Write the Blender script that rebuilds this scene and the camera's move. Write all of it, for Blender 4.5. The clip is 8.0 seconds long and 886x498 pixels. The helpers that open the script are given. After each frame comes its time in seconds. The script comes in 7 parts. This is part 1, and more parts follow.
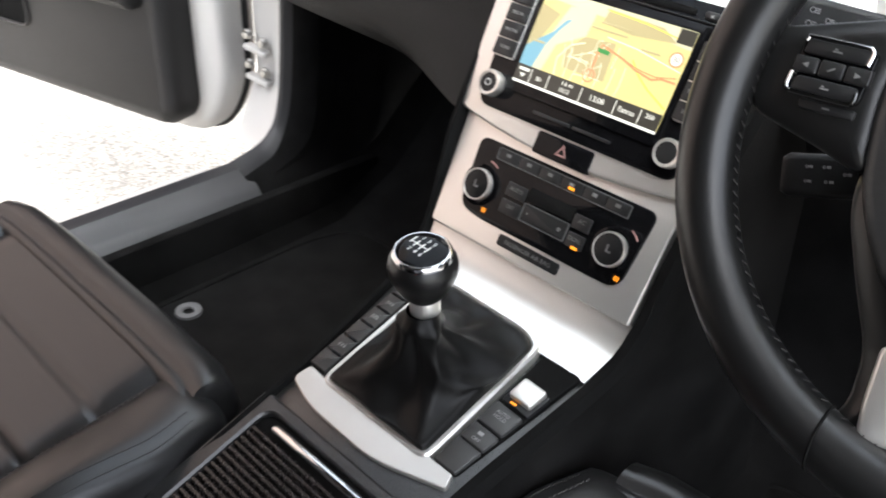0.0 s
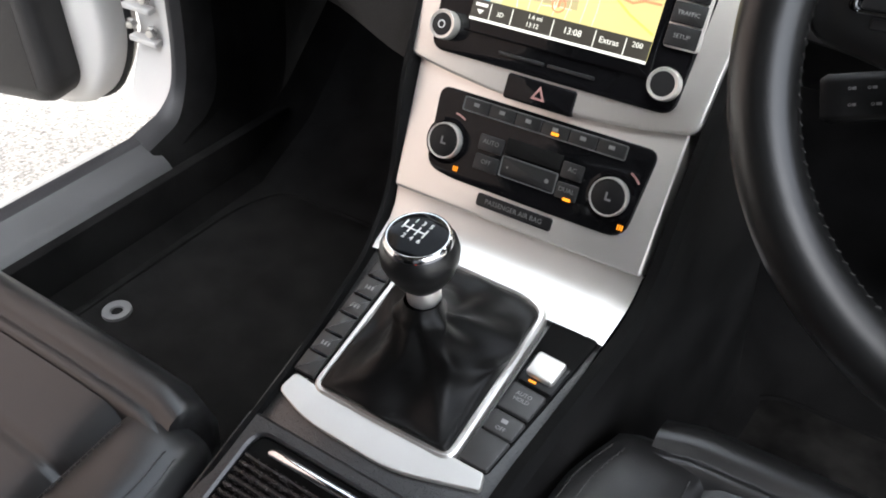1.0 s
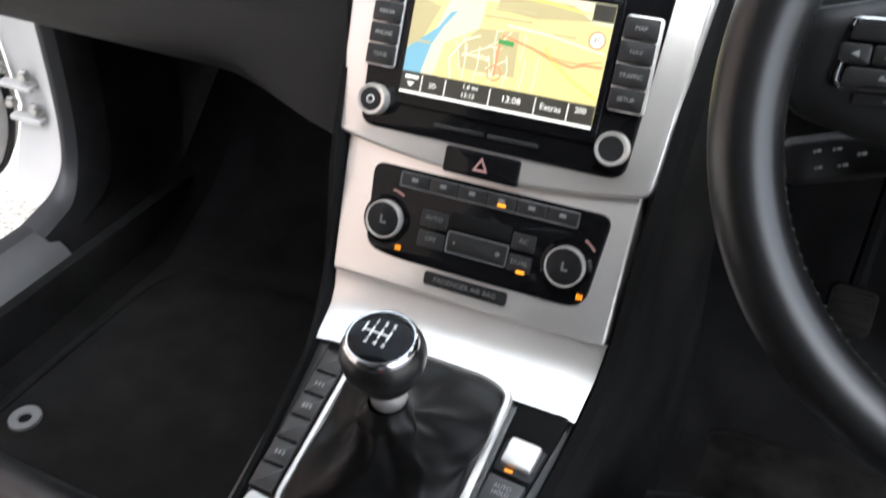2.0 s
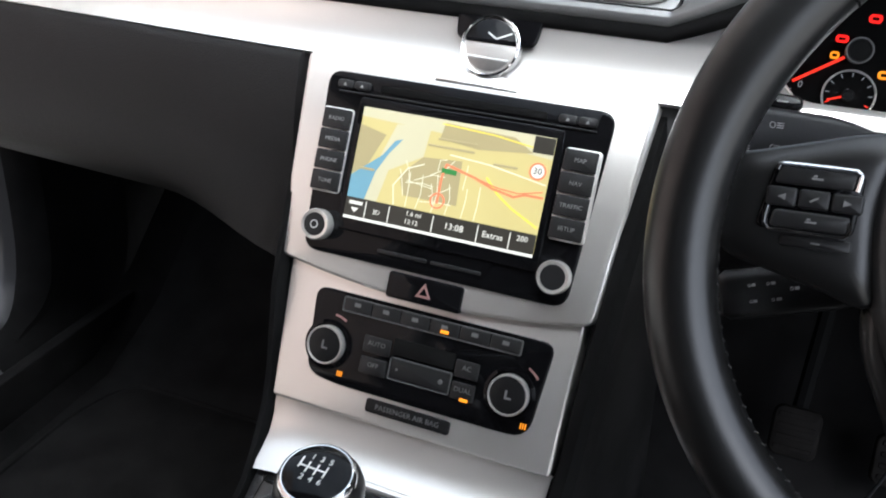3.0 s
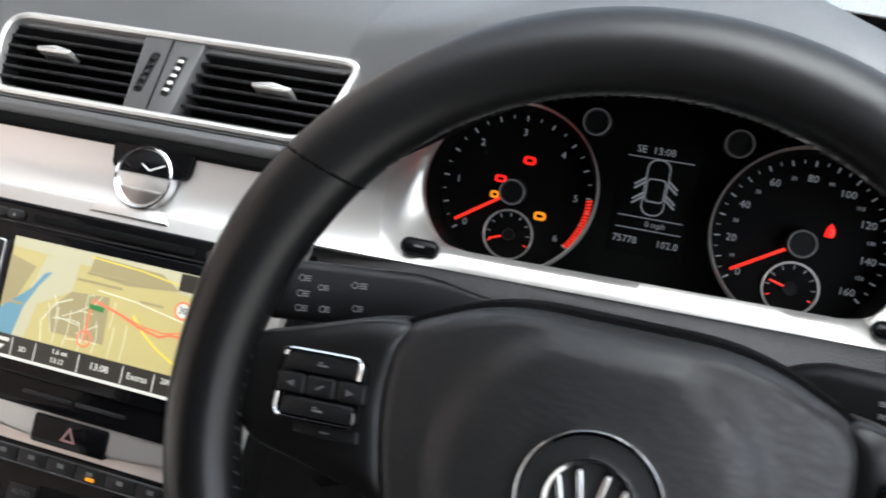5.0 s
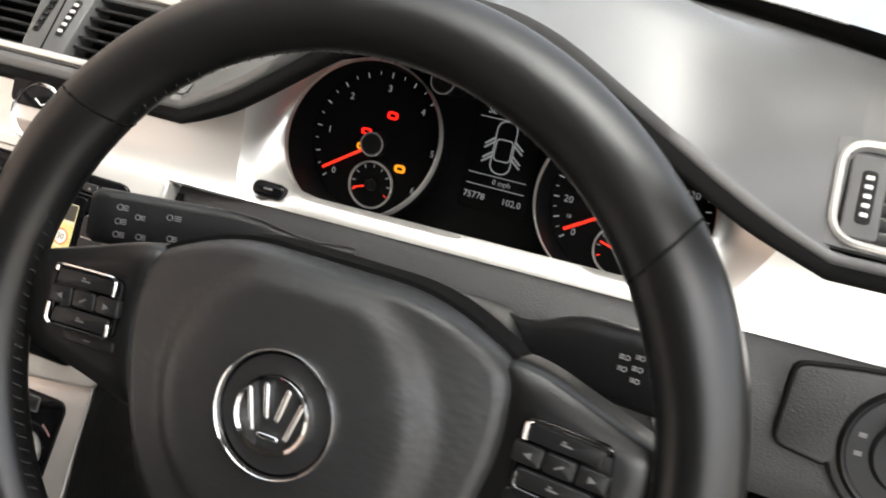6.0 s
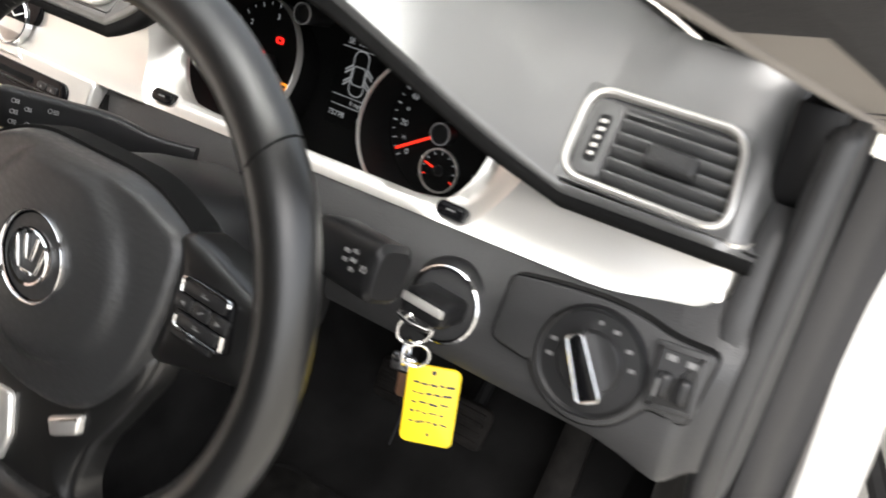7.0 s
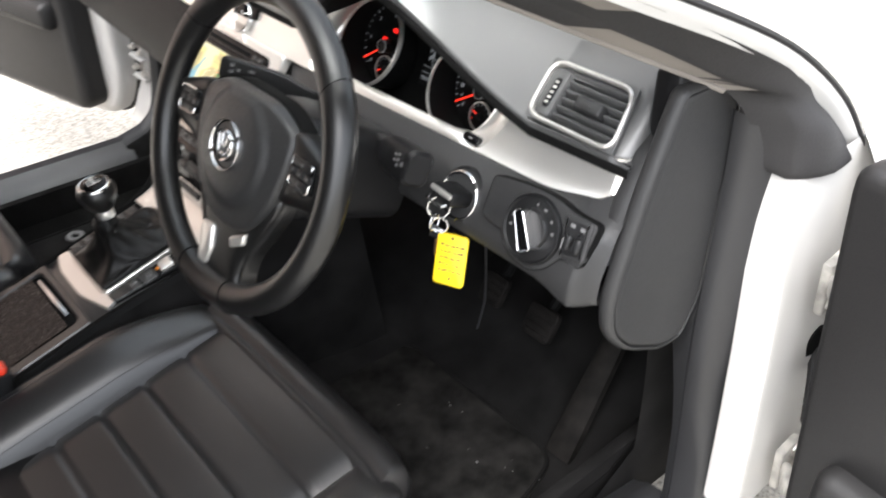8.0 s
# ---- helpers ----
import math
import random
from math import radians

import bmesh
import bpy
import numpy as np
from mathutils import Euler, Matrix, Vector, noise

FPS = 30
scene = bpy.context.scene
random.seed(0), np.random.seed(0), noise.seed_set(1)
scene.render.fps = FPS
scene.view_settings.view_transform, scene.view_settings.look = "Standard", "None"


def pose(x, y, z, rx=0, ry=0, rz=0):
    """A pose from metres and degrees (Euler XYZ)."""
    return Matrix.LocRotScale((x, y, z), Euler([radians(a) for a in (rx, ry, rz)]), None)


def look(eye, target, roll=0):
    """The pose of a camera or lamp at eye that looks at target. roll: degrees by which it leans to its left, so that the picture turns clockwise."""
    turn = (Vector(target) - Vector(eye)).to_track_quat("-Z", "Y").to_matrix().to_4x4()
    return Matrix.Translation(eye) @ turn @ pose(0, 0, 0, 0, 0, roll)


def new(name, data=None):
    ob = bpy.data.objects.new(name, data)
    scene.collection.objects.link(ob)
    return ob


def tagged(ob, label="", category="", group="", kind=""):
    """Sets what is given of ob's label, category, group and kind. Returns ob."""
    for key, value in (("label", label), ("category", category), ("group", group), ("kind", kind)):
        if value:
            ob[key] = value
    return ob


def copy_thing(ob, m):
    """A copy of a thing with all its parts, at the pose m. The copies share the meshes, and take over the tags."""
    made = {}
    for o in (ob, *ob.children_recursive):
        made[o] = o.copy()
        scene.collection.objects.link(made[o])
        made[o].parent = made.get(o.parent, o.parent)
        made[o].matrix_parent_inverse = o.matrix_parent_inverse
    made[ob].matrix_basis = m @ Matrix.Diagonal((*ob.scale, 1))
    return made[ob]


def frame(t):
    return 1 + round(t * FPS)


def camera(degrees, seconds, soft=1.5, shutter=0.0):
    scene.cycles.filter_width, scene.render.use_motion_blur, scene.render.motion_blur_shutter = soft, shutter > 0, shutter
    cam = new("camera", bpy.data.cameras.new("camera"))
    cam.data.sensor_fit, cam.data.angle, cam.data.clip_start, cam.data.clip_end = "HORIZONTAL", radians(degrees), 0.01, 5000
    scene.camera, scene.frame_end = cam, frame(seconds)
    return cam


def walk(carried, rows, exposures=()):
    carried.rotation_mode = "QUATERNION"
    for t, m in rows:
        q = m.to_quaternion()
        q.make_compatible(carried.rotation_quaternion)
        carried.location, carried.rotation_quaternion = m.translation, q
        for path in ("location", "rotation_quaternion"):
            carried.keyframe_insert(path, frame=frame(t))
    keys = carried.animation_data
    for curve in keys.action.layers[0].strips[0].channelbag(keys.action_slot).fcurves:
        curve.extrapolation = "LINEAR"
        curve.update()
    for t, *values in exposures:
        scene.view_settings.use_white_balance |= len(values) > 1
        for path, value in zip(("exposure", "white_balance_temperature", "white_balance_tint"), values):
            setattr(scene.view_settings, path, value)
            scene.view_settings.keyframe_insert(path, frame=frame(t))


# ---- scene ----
cam = camera(54.2, 8.0, 1.8, 0.4)
PATH = [
    (0, (0.385, -0.589, 1.0), (-0.767, 0.631, -0.087), 2.7),
    (0.5, (0.318, -0.567, 0.989), (-0.648, 0.75, -0.166), 1.7),
    (1, (0.275, -0.566, 0.989), (-0.622, 0.724, -0.247), -0.8),
    (1.5, (0.237, -0.556, 0.994), (-0.557, 0.779, -0.266), -1.6),
    (2, (0.214, -0.539, 1.001), (-0.497, 0.902, -0.19), -1.2),
    (2.2, (0.211, -0.534, 1.004), (-0.492, 0.959, -0.126), -0.6),
    (3.3, (0.219, -0.518, 1.014), (-0.434, 1.11, 0.053), 1.3),
    (3.5, (0.221, -0.508, 1.023), (-0.421, 1.129, 0.069), 1.3),
    (4, (0.24, -0.478, 1.032), (-0.352, 1.197, 0.114), 1.9),
    (4.5, (0.296, -0.447, 1.039), (-0.239, 1.282, 0.188), 3.2),
    (4.7, (0.323, -0.437, 1.046), (-0.178, 1.31, 0.213), 3.8),
    (5.8, (0.471, -0.414, 1.063), (-0.083, 1.284, 0.163), 6.9),
    (6, (0.503, -0.414, 1.072), (-0.087, 1.256, 0.143), 6.6),
    (6.5, (0.583, -0.407, 1.082), (-0.117, 1.181, 0.089), 7.9),
    (7, (0.753, -0.389, 1.138), (-0.094, 1.04, 0.025), 6.2),
    (7.5, (0.969, -0.433, 1.242), (-0.117, 0.792, 0.093), 1.4),
    (8, (1.125, -0.526, 1.275), (-0.12, 0.54, 0.129), -0.2),
]
EXPOSURES = [(0.0, 2.42, 6150, 10), (2.0, 2.48, 5950, 10), (3.5, 1.75, 5800, 10), (4.5, 1.62, 5750, 10), (6.0, 2.2, 6650, 10), (7.0, 2.32, 6550, 10), (8.0, 2.25, 6300, 10)]
walk(cam, [(t, look(eye, target, roll)) for t, eye, target, roll in PATH], EXPOSURES)

# ---- light ----
world = bpy.data.worlds.new("sky")
scene.world = world
world.use_nodes = True
wn = world.node_tree.nodes
wl = world.node_tree.links
sky = wn.new("ShaderNodeTexSky")
sky.sky_type = "NISHITA"
sky.sun_disc = False
sky.sun_elevation, sky.sun_rotation = radians(62), radians(150)
sky.air_density, sky.dust_density, sky.ozone_density = 1.0, 4.0, 0.6
haze = wn.new("ShaderNodeHueSaturation")
haze.inputs["Saturation"].default_value = 0.3
wl.new(sky.outputs["Color"], haze.inputs["Color"])
wl.new(haze.outputs["Color"], wn["Background"].inputs["Color"])
wn["Background"].inputs["Strength"].default_value = 0.15
sun = new("sun", bpy.data.lights.new("sun", "SUN"))
sun.data.energy, sun.data.angle, sun.data.color = 0.75, radians(60), (1.0, 0.965, 0.91)
# a veiled sun stands high behind the car, towards the driver's side
sun.matrix_world = look((0.939, -1.626, 3.532), (0, 0, 0))

# ---- materials ----
MATS = {}


def mat(name, color, rough=0.5, metal=0.0, grain=0.0, size=400.0, stretch=(1, 1, 1), spread=0.12, rspread=0.08, coat=0.0, emit=0.0, spec=0.5, blot=6.0, voronoi=False, coat_rough=0.08):
    """A surface with two scales of variation: fine grain (bump) and broad blotches (colour and gloss)."""
    m = bpy.data.materials.new(name)
    m.use_nodes = True
    n, l = m.node_tree.nodes, m.node_tree.links
    b = n["Principled BSDF"]
    b.inputs["Metallic"].default_value = metal
    b.inputs["Specular IOR Level"].default_value = spec
    b.inputs["Coat Weight"].default_value = coat
    b.inputs["Coat Roughness"].default_value = coat_rough
    co = n.new("ShaderNodeTexCoord")
    mp = n.new("ShaderNodeMapping")
    mp.inputs["Scale"].default_value = stretch
    l.new(co.outputs["Object"], mp.inputs["Vector"])
    big = n.new("ShaderNodeTexNoise")
    big.inputs["Scale"].default_value = blot
    big.inputs["Detail"].default_value = 5
    l.new(co.outputs["Object"], big.inputs["Vector"])
    ramp = n.new("ShaderNodeMapRange")
    ramp.inputs["From Min"].default_value, ramp.inputs["From Max"].default_value = 0.3, 0.7
    ramp.inputs["To Min"].default_value, ramp.inputs["To Max"].default_value = 1 - spread, 1 + spread
    l.new(big.outputs["Fac"], ramp.inputs["Value"])
    mul = n.new("ShaderNodeMix")
    mul.data_type, mul.blend_type = "RGBA", "MULTIPLY"
    mul.inputs["Factor"].default_value = 1.0
    mul.inputs["A"].default_value = (*color, 1)
    l.new(ramp.outputs["Result"], mul.inputs["B"])
    l.new(mul.outputs["Result"], b.inputs["Base Color"])
    fine = n.new("ShaderNodeTexVoronoi" if voronoi else "ShaderNodeTexNoise")
    fine.inputs["Scale"].default_value = size
    if not voronoi:
        fine.inputs["Detail"].default_value = 3
    l.new(mp.outputs["Vector"], fine.inputs["Vector"])
    src = fine.outputs["Distance"] if voronoi else fine.outputs["Fac"]
    rr = n.new("ShaderNodeMapRange")
    rr.inputs["To Min"].default_value, rr.inputs["To Max"].default_value = max(0.02, rough - rspread), min(1.0, rough + rspread)
    l.new(src, rr.inputs["Value"])
    l.new(rr.outputs["Result"], b.inputs["Roughness"])
    if grain > 0:
        bump = n.new("ShaderNodeBump")
        bump.inputs["Strength"].default_value = grain
        bump.inputs["Distance"].default_value = 0.0006
        l.new(src, bump.inputs["Height"])
        l.new(bump.outputs["Normal"], b.inputs["Normal"])
    if emit > 0:
        b.inputs["Emission Color"].default_value = (*color, 1)
        b.inputs["Emission Strength"].default_value = emit
    MATS[name] = m
    return m


PAD = mat("soft_dash", (0.056, 0.0565, 0.056), 0.36, grain=0.03, size=900, spread=0.06, voronoi=True, spec=1.0, coat=0.4, coat_rough=0.45)
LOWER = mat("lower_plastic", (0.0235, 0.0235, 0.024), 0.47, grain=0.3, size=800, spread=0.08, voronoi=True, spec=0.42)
# lower dash plastic again, the passenger side's shade put into its colour
LOWER_SHADED = mat("lower_plastic_shaded", (0.009, 0.0085, 0.0085), 0.55, grain=0.3, size=800, spread=0.08, voronoi=True, spec=0.16)
BLACK = mat("black_plastic", (0.007, 0.007, 0.0075), 0.42, grain=0.15, size=600, spec=0.22)
DEEP = mat("deep_black", (0.0065, 0.0065, 0.0065), 0.8, spec=0.05)
DIALBLACK = mat("dial_black", (0.005, 0.005, 0.005), 0.5, spec=0.08)
GLOSS = mat("gloss_black", (0.0035, 0.0035, 0.004), 0.08, spec=0.14, rspread=0.03, spread=0.05)
BUTTON = mat("button_black", (0.012, 0.012, 0.0125), 0.38, grain=0.1, size=700, spec=0.3)
BRUSHED = mat("brushed_aluminium", (0.86, 0.84, 0.8), 0.32, metal=0.85, grain=0.035, size=260, stretch=(0.04, 1, 1), spread=0.025, rspread=0.03)
SATIN = mat("satin_silver", (0.72, 0.7, 0.665), 0.34, metal=0.8, grain=0.06, size=500, spread=0.03)
CHROME = mat("chrome", (0.8, 0.8, 0.8), 0.1, metal=1.0, rspread=0.04, spread=0.03)
LEATHER = mat("seat_leather", (0.011, 0.0107, 0.0108), 0.36, grain=0.05, size=800, spread=0.2, rspread=0.03, voronoi=True, spec=0.7)
STITCH = mat("stitch_thread", (0.035, 0.034, 0.033), 0.7)
RIM = mat("wheel_leather", (0.0045, 0.0045, 0.0045), 0.34, grain=0.03, size=900, spread=0.15, rspread=0.03, voronoi=True, spec=0.6)
AIRBAG = mat("airbag_cover", (0.0185, 0.0188, 0.0192), 0.42, grain=0.2, size=330, stretch=(0.5, 1, 1), spread=0.08, voronoi=True, spec=0.5)
BOOT = mat("boot_leather", (0.0035, 0.0034, 0.0034), 0.42, grain=0.04, size=700, rspread=0.03, voronoi=True, spec=0.2)
CARPET = mat("carpet", (0.008, 0.0077, 0.0076), 0.95, grain=1.0, size=900, spread=0.5, blot=14, spec=0.1)
MAT_WORN = mat("worn_mat_pile", (0.0145, 0.0137, 0.013), 0.95, grain=1.0, size=1100, spread=0.7, blot=26, spec=0.1)
MAT_PILE = mat("mat_pile", (0.0078, 0.0075, 0.0073), 0.95, grain=1.0, size=1100, spread=0.4, blot=20, spec=0.1)
GRIMY = mat("grimy_paint", (0.34, 0.325, 0.3), 0.5, spread=0.5, rspread=0.1, blot=45)
DUSTY = mat("dusty_rubber", (0.0085, 0.0075, 0.0068), 0.85, grain=0.5, size=250, spread=0.6, blot=40, spec=0.15)
RUBBER = mat("rubber_seal", (0.012, 0.0115, 0.012), 0.62, grain=0.2, size=300)
TRIMGREY = mat("pillar_trim", (0.019, 0.018, 0.0185), 0.72, grain=0.2, size=700, voronoi=True)
PAINT = mat("white_paint", (0.58, 0.57, 0.55), 0.3, coat=0.6, spread=0.04, rspread=0.03)
KICK = mat("kick_plastic", (0.021, 0.021, 0.0225), 0.45, grain=0.15, size=700, voronoi=True)
# the kick trim's plastic, lightened for the daylight sheen on the sill
SILL_SHEEN = mat("sill_plastic_sheen", (0.075, 0.075, 0.077), 0.4, grain=0.15, size=700, voronoi=True)
WALL = mat("building_wall", (0.385, 0.295, 0.25), 0.9, grain=0.5, size=14, spread=0.25, blot=3)
CARD = mat("door_card", (0.016, 0.0153, 0.0153), 0.5, grain=0.25, size=700, voronoi=True)
HEAD = mat("headliner", (0.06, 0.052, 0.046), 0.9, grain=0.4, size=700)
GROUND = mat("pale_gravel", (0.4, 0.38, 0.335), 0.9, grain=1.0, size=160, spread=0.55, blot=130)
YELLOW = mat("yellow_plastic", (0.85, 0.62, 0.015), 0.4, spread=0.05)
INK = mat("ink", (0.02, 0.02, 0.03), 0.6)
WHITE = mat("white_print", (0.75, 0.75, 0.73), 0.6)
DIMPRINT = mat("dim_print", (0.12, 0.12, 0.12), 0.6)
GREYPRINT = mat("grey_print", (0.22, 0.22, 0.22), 0.6)
KEYGREY = mat("satin_grey_plastic", (0.07, 0.07, 0.07), 0.4, grain=0.1, size=700)
CONKEY = mat("console_key_grey", (0.034, 0.034, 0.034), 0.45, grain=0.1, size=700)
LIPGREY = mat("pillar_cloth", (0.21, 0.19, 0.17), 0.8, grain=0.3, size=900)
RED = mat("red_plastic", (0.75, 0.05, 0.02), 0.4)
STEEL = mat("bare_steel", (0.45, 0.44, 0.42), 0.35, metal=1.0, spread=0.2, blot=40)
TRAY = mat("tray_slats", (0.018, 0.015, 0.014), 0.26, grain=0.1, size=300, spec=0.9)
CONSOLE = mat("console_plastic", (0.02, 0.0195, 0.0195), 0.32, grain=0.2, size=800, spread=0.08, voronoi=True, spec=0.8)
HAZE = mat("hazard_red", (0.28, 0.15, 0.14), 0.5)


def glow(name, color, strength):
    m = bpy.data.materials.new(name)
    m.use_nodes = True
    b = m.node_tree.nodes["Principled BSDF"]
    b.inputs["Base Color"].default_value = (color[0] * 0.3, color[1] * 0.3, color[2] * 0.3, 1)
    b.inputs["Roughness"].default_value = 0.3
    b.inputs["Emission Color"].default_value = (*color, 1)
    b.inputs["Emission Strength"].default_value = strength
    return m


G_AMBER = glow("amber_light", (1.0, 0.3, 0.01), 0.34)
G_RED = glow("red_light", (1.0, 0.015, 0.01), 0.4)
G_WHITE = glow("dial_white", (0.6, 0.62, 0.64), 0.065)
G_NEEDLE = glow("needle_red", (1.0, 0.035, 0.015), 0.3)
G_MAPBASE = glow("map_land", (0.72, 0.6, 0.24), 0.222)
G_MAPPALE = glow("map_pale", (0.72, 0.66, 0.42), 0.222)
G_MAPTOWN = glow("map_town", (0.48, 0.4, 0.2), 0.222)
G_RIVER = glow("map_water", (0.2, 0.4, 0.48), 0.222)
G_ROADW = glow("map_road", (0.9, 0.85, 0.6), 0.270)
G_ROADR = glow("map_route", (0.9, 0.22, 0.1), 0.300)
G_ROADY = glow("map_main_road", (0.95, 0.75, 0.1), 0.270)
G_GREEN = glow("map_sign", (0.05, 0.25, 0.06), 0.240)
G_BAR = glow("menu_bar", (0.05, 0.045, 0.035), 0.180)
G_TEXT = glow("menu_text", (0.85, 0.82, 0.7), 0.270)


def glass(name, tint=(1, 1, 1)):
    m = bpy.data.materials.new(name)
    m.use_nodes = True
    b = m.node_tree.nodes["Principled BSDF"]
    b.inputs["Base Color"].default_value = (*tint, 1)
    b.inputs["Roughness"].default_value = 0.0
    b.inputs["Transmission Weight"].default_value = 1.0
    b.inputs["IOR"].default_value = 1.45
    return m


GLASS = glass("clear_glass", (0.93, 0.97, 0.95))

# ---- mesh helpers ----


def basis(o, v):
    """A pose whose x is the world's x, whose y is v (in y, z) and whose z points out of that plane."""
    a = Vector((0, v[0], v[1])).normalized()
    w = Vector((1, 0, 0)).cross(a)
    return Matrix(((1, a.x, w.x, o[0]), (0, a.y, w.y, o[1]), (0, a.z, w.z, o[2]), (0, 0, 0, 1)))


def part(name, bm, material, parent=None, label="", smooth=True, angle=40):
    bmesh.ops.recalc_face_normals(bm, faces=bm.faces[:])
    me = bpy.data.meshes.new(name)
    for f in bm.faces:
        f.smooth = smooth
    bm.to_mesh(me)
    bm.free()
    if smooth:
        me.set_sharp_from_angle(angle=radians(angle))
    me.materials.append(material)
    ob = new(name, me)
    if parent is not None:
        under(ob, parent)
    if label:
        ob["label"] = label
    return ob


def thing(name, label, category, at=(0, 0, 0), group="", kind=""):
    ob = new(name)
    ob.location = at
    ob.empty_display_size = 0.02
    bpy.context.view_layer.update()
    return tagged(ob, label, category, group, kind)


def under(ob, parent):
    """Parents ob, built in world places, to a thing that stands elsewhere."""
    ob.parent = parent
    ob.matrix_parent_inverse = parent.matrix_world.inverted()
    return ob


def add(bm, verts, faces, M=None):
    vs = [bm.verts.new(M @ Vector(p) if M is not None else Vector(p)) for p in verts]
    for f in faces:
        try:
            bm.faces.new([vs[i] for i in f])
        except ValueError:
            pass
    return bm


def rrect(w, h, r, cx=0.0, cy=0.0, n=4):
    """The outline of a rectangle with round corners, anticlockwise."""
    r = min(r, w / 2 - 1e-5, h / 2 - 1e-5)
    out = []
    for k, (sx, sy) in enumerate(((1, 1), (-1, 1), (-1, -1), (1, -1))):
        for i in range(n + 1):
            a = radians(90 * k + 90 * i / n)
            out.append((cx + sx * (w / 2 - r) + r * math.cos(a), cy + sy * (h / 2 - r) + r * math.sin(a)))
    return out


def rpoly(pts, r, n=4):
    """A polygon with rounded corners. pts: (u, v) or (u, v, own radius)."""
    out = []
    m = len(pts)
    for i in range(m):
        p = Vector(pts[i][:2])
        a, b = Vector(pts[i - 1][:2]) - p, Vector(pts[(i + 1) % m][:2]) - p
        rad = pts[i][2] if len(pts[i]) > 2 else r
        d = min(rad, a.length * 0.48, b.length * 0.48)
        p0, p1 = p + a.normalized() * d, p + b.normalized() * d
        for k in range(n + 1):
            t = k / n
            q = p0 * (1 - t) ** 2 + p * 2 * t * (1 - t) + p1 * t * t
            out.append((q.x, q.y))
    return out


def inset(outline, d):
    m, out = len(outline), []
    area = sum(outline[i - 1][0] * outline[i][1] - outline[i][0] * outline[i - 1][1] for i in range(m))
    s = 1 if area > 0 else -1
    for i in range(m):
        a, p, b = Vector(outline[i - 1]), Vector(outline[i]), Vector(outline[(i + 1) % m])
        t = (b - a)
        if t.length < 1e-9:
            out.append((p.x, p.y))
            continue
        t.normalize()
        nrm = Vector((-t.y, t.x)) * s
        q = p + nrm * d
        out.append((q.x, q.y))
    return out


def circle(r, n=32, cx=0.0, cy=0.0):
    return [(cx + r * math.cos(2 * math.pi * i / n), cy + r * math.sin(2 * math.pi * i / n)) for i in range(n)]


def plate(bm, outline, w0, w1, bev=0.001, M=None):
    """A slab over an outline from height w0 to w1 with a soft upper edge."""
    m = len(outline)
    rings = [(outline, w0), (outline, w1 - bev), (inset(outline, bev * 0.35), w1 - bev * 0.3), (inset(outline, bev), w1)]
    verts, faces = [], []
    for ring, w in rings:
        verts += [(p[0], p[1], w) for p in ring]
    for k in range(3):
        for i in range(m):
            j = (i + 1) % m
            faces.append((k * m + i, k * m + j, (k + 1) * m + j, (k + 1) * m + i))
    faces.append(tuple(range(3 * m, 4 * m)))
    faces.append(tuple(reversed(range(m))))
    return add(bm, verts, faces, M)


def ring_plate(bm, outer, inner, w0, w1, bev=0.001, M=None):
    """A frame between two outlines with the same number of points."""
    m = len(outer)
    rings = [(outer, w0), (outer, w1 - bev), (inset(outer, bev), w1), (inset(inner, -bev), w1), (inner, w1 - bev), (inner, w0)]
    verts, faces = [], []
    for ring, w in rings:
        verts += [(p[0], p[1], w) for p in ring]
    for k in range(6):
        kk = (k + 1) % 6
        for i in range(m):
            j = (i + 1) % m
            faces.append((k * m + i, k * m + j, kk * m + j, kk * m + i))
    return add(bm, verts, faces, M)


def lathe(bm, profile, seg=40, M=None):
    """Turns (radius, height) rows round the local z axis; a radius of 0 closes the end."""
    verts, faces, rows = [], [], []
    for r, w in profile:
        if r <= 1e-6:
            rows.append([len(verts)])
            verts.append((0, 0, w))
        else:
            rows.append(list(range(len(verts), len(verts) + seg)))
            verts += [(r * math.cos(2 * math.pi * i / seg), r * math.sin(2 * math.pi * i / seg), w) for i in range(seg)]
    for a, b in zip(rows, rows[1:]):
        for i in range(seg):
            j = (i + 1) % seg
            if len(a) == 1 and len(b) > 1:
                faces.append((a[0], b[j], b[i]))
            elif len(b) == 1 and len(a) > 1:
                faces.append((a[i], a[j], b[0]))
            elif len(a) > 1:
                faces.append((a[i], a[j], b[j], b[i]))
    return add(bm, verts, faces, M)


def loft(bm, rows, close_u=False, close_v=False, M=None, caps=False):
    n, m = len(rows), len(rows[0])
    verts = [p for row in rows for p in row]
    faces = []
    for a in range(n if close_v else n - 1):
        b = (a + 1) % n
        for i in range(m if close_u else m - 1):
            j = (i + 1) % m
            faces.append((a * m + i, a * m + j, b * m + j, b * m + i))
    if caps:
        faces.append(tuple(reversed(range(m))))
        faces.append(tuple(range((n - 1) * m, n * m)))
    return add(bm, verts, faces, M)


def spline(pts, n=6, closed=False):
    """A smooth line through points (Catmull-Rom), n steps a span."""
    P = [Vector(p) for p in pts]
    m, out = len(P), []
    for i in range(m if closed else m - 1):
        if closed:
            a, b, c, d = P[i - 1], P[i], P[(i + 1) % m], P[(i + 2) % m]
        else:
            a, b, c, d = P[max(i - 1, 0)], P[i], P[i + 1], P[min(i + 2, m - 1)]
        for k in range(n):
            t = k / n
            out.append(0.5 * (2 * b + (c - a) * t + (2 * a - 5 * b + 4 * c - d) * t * t + (3 * b - a - 3 * c + d) * t ** 3))
    if not closed:
        out.append(P[-1])
    return out


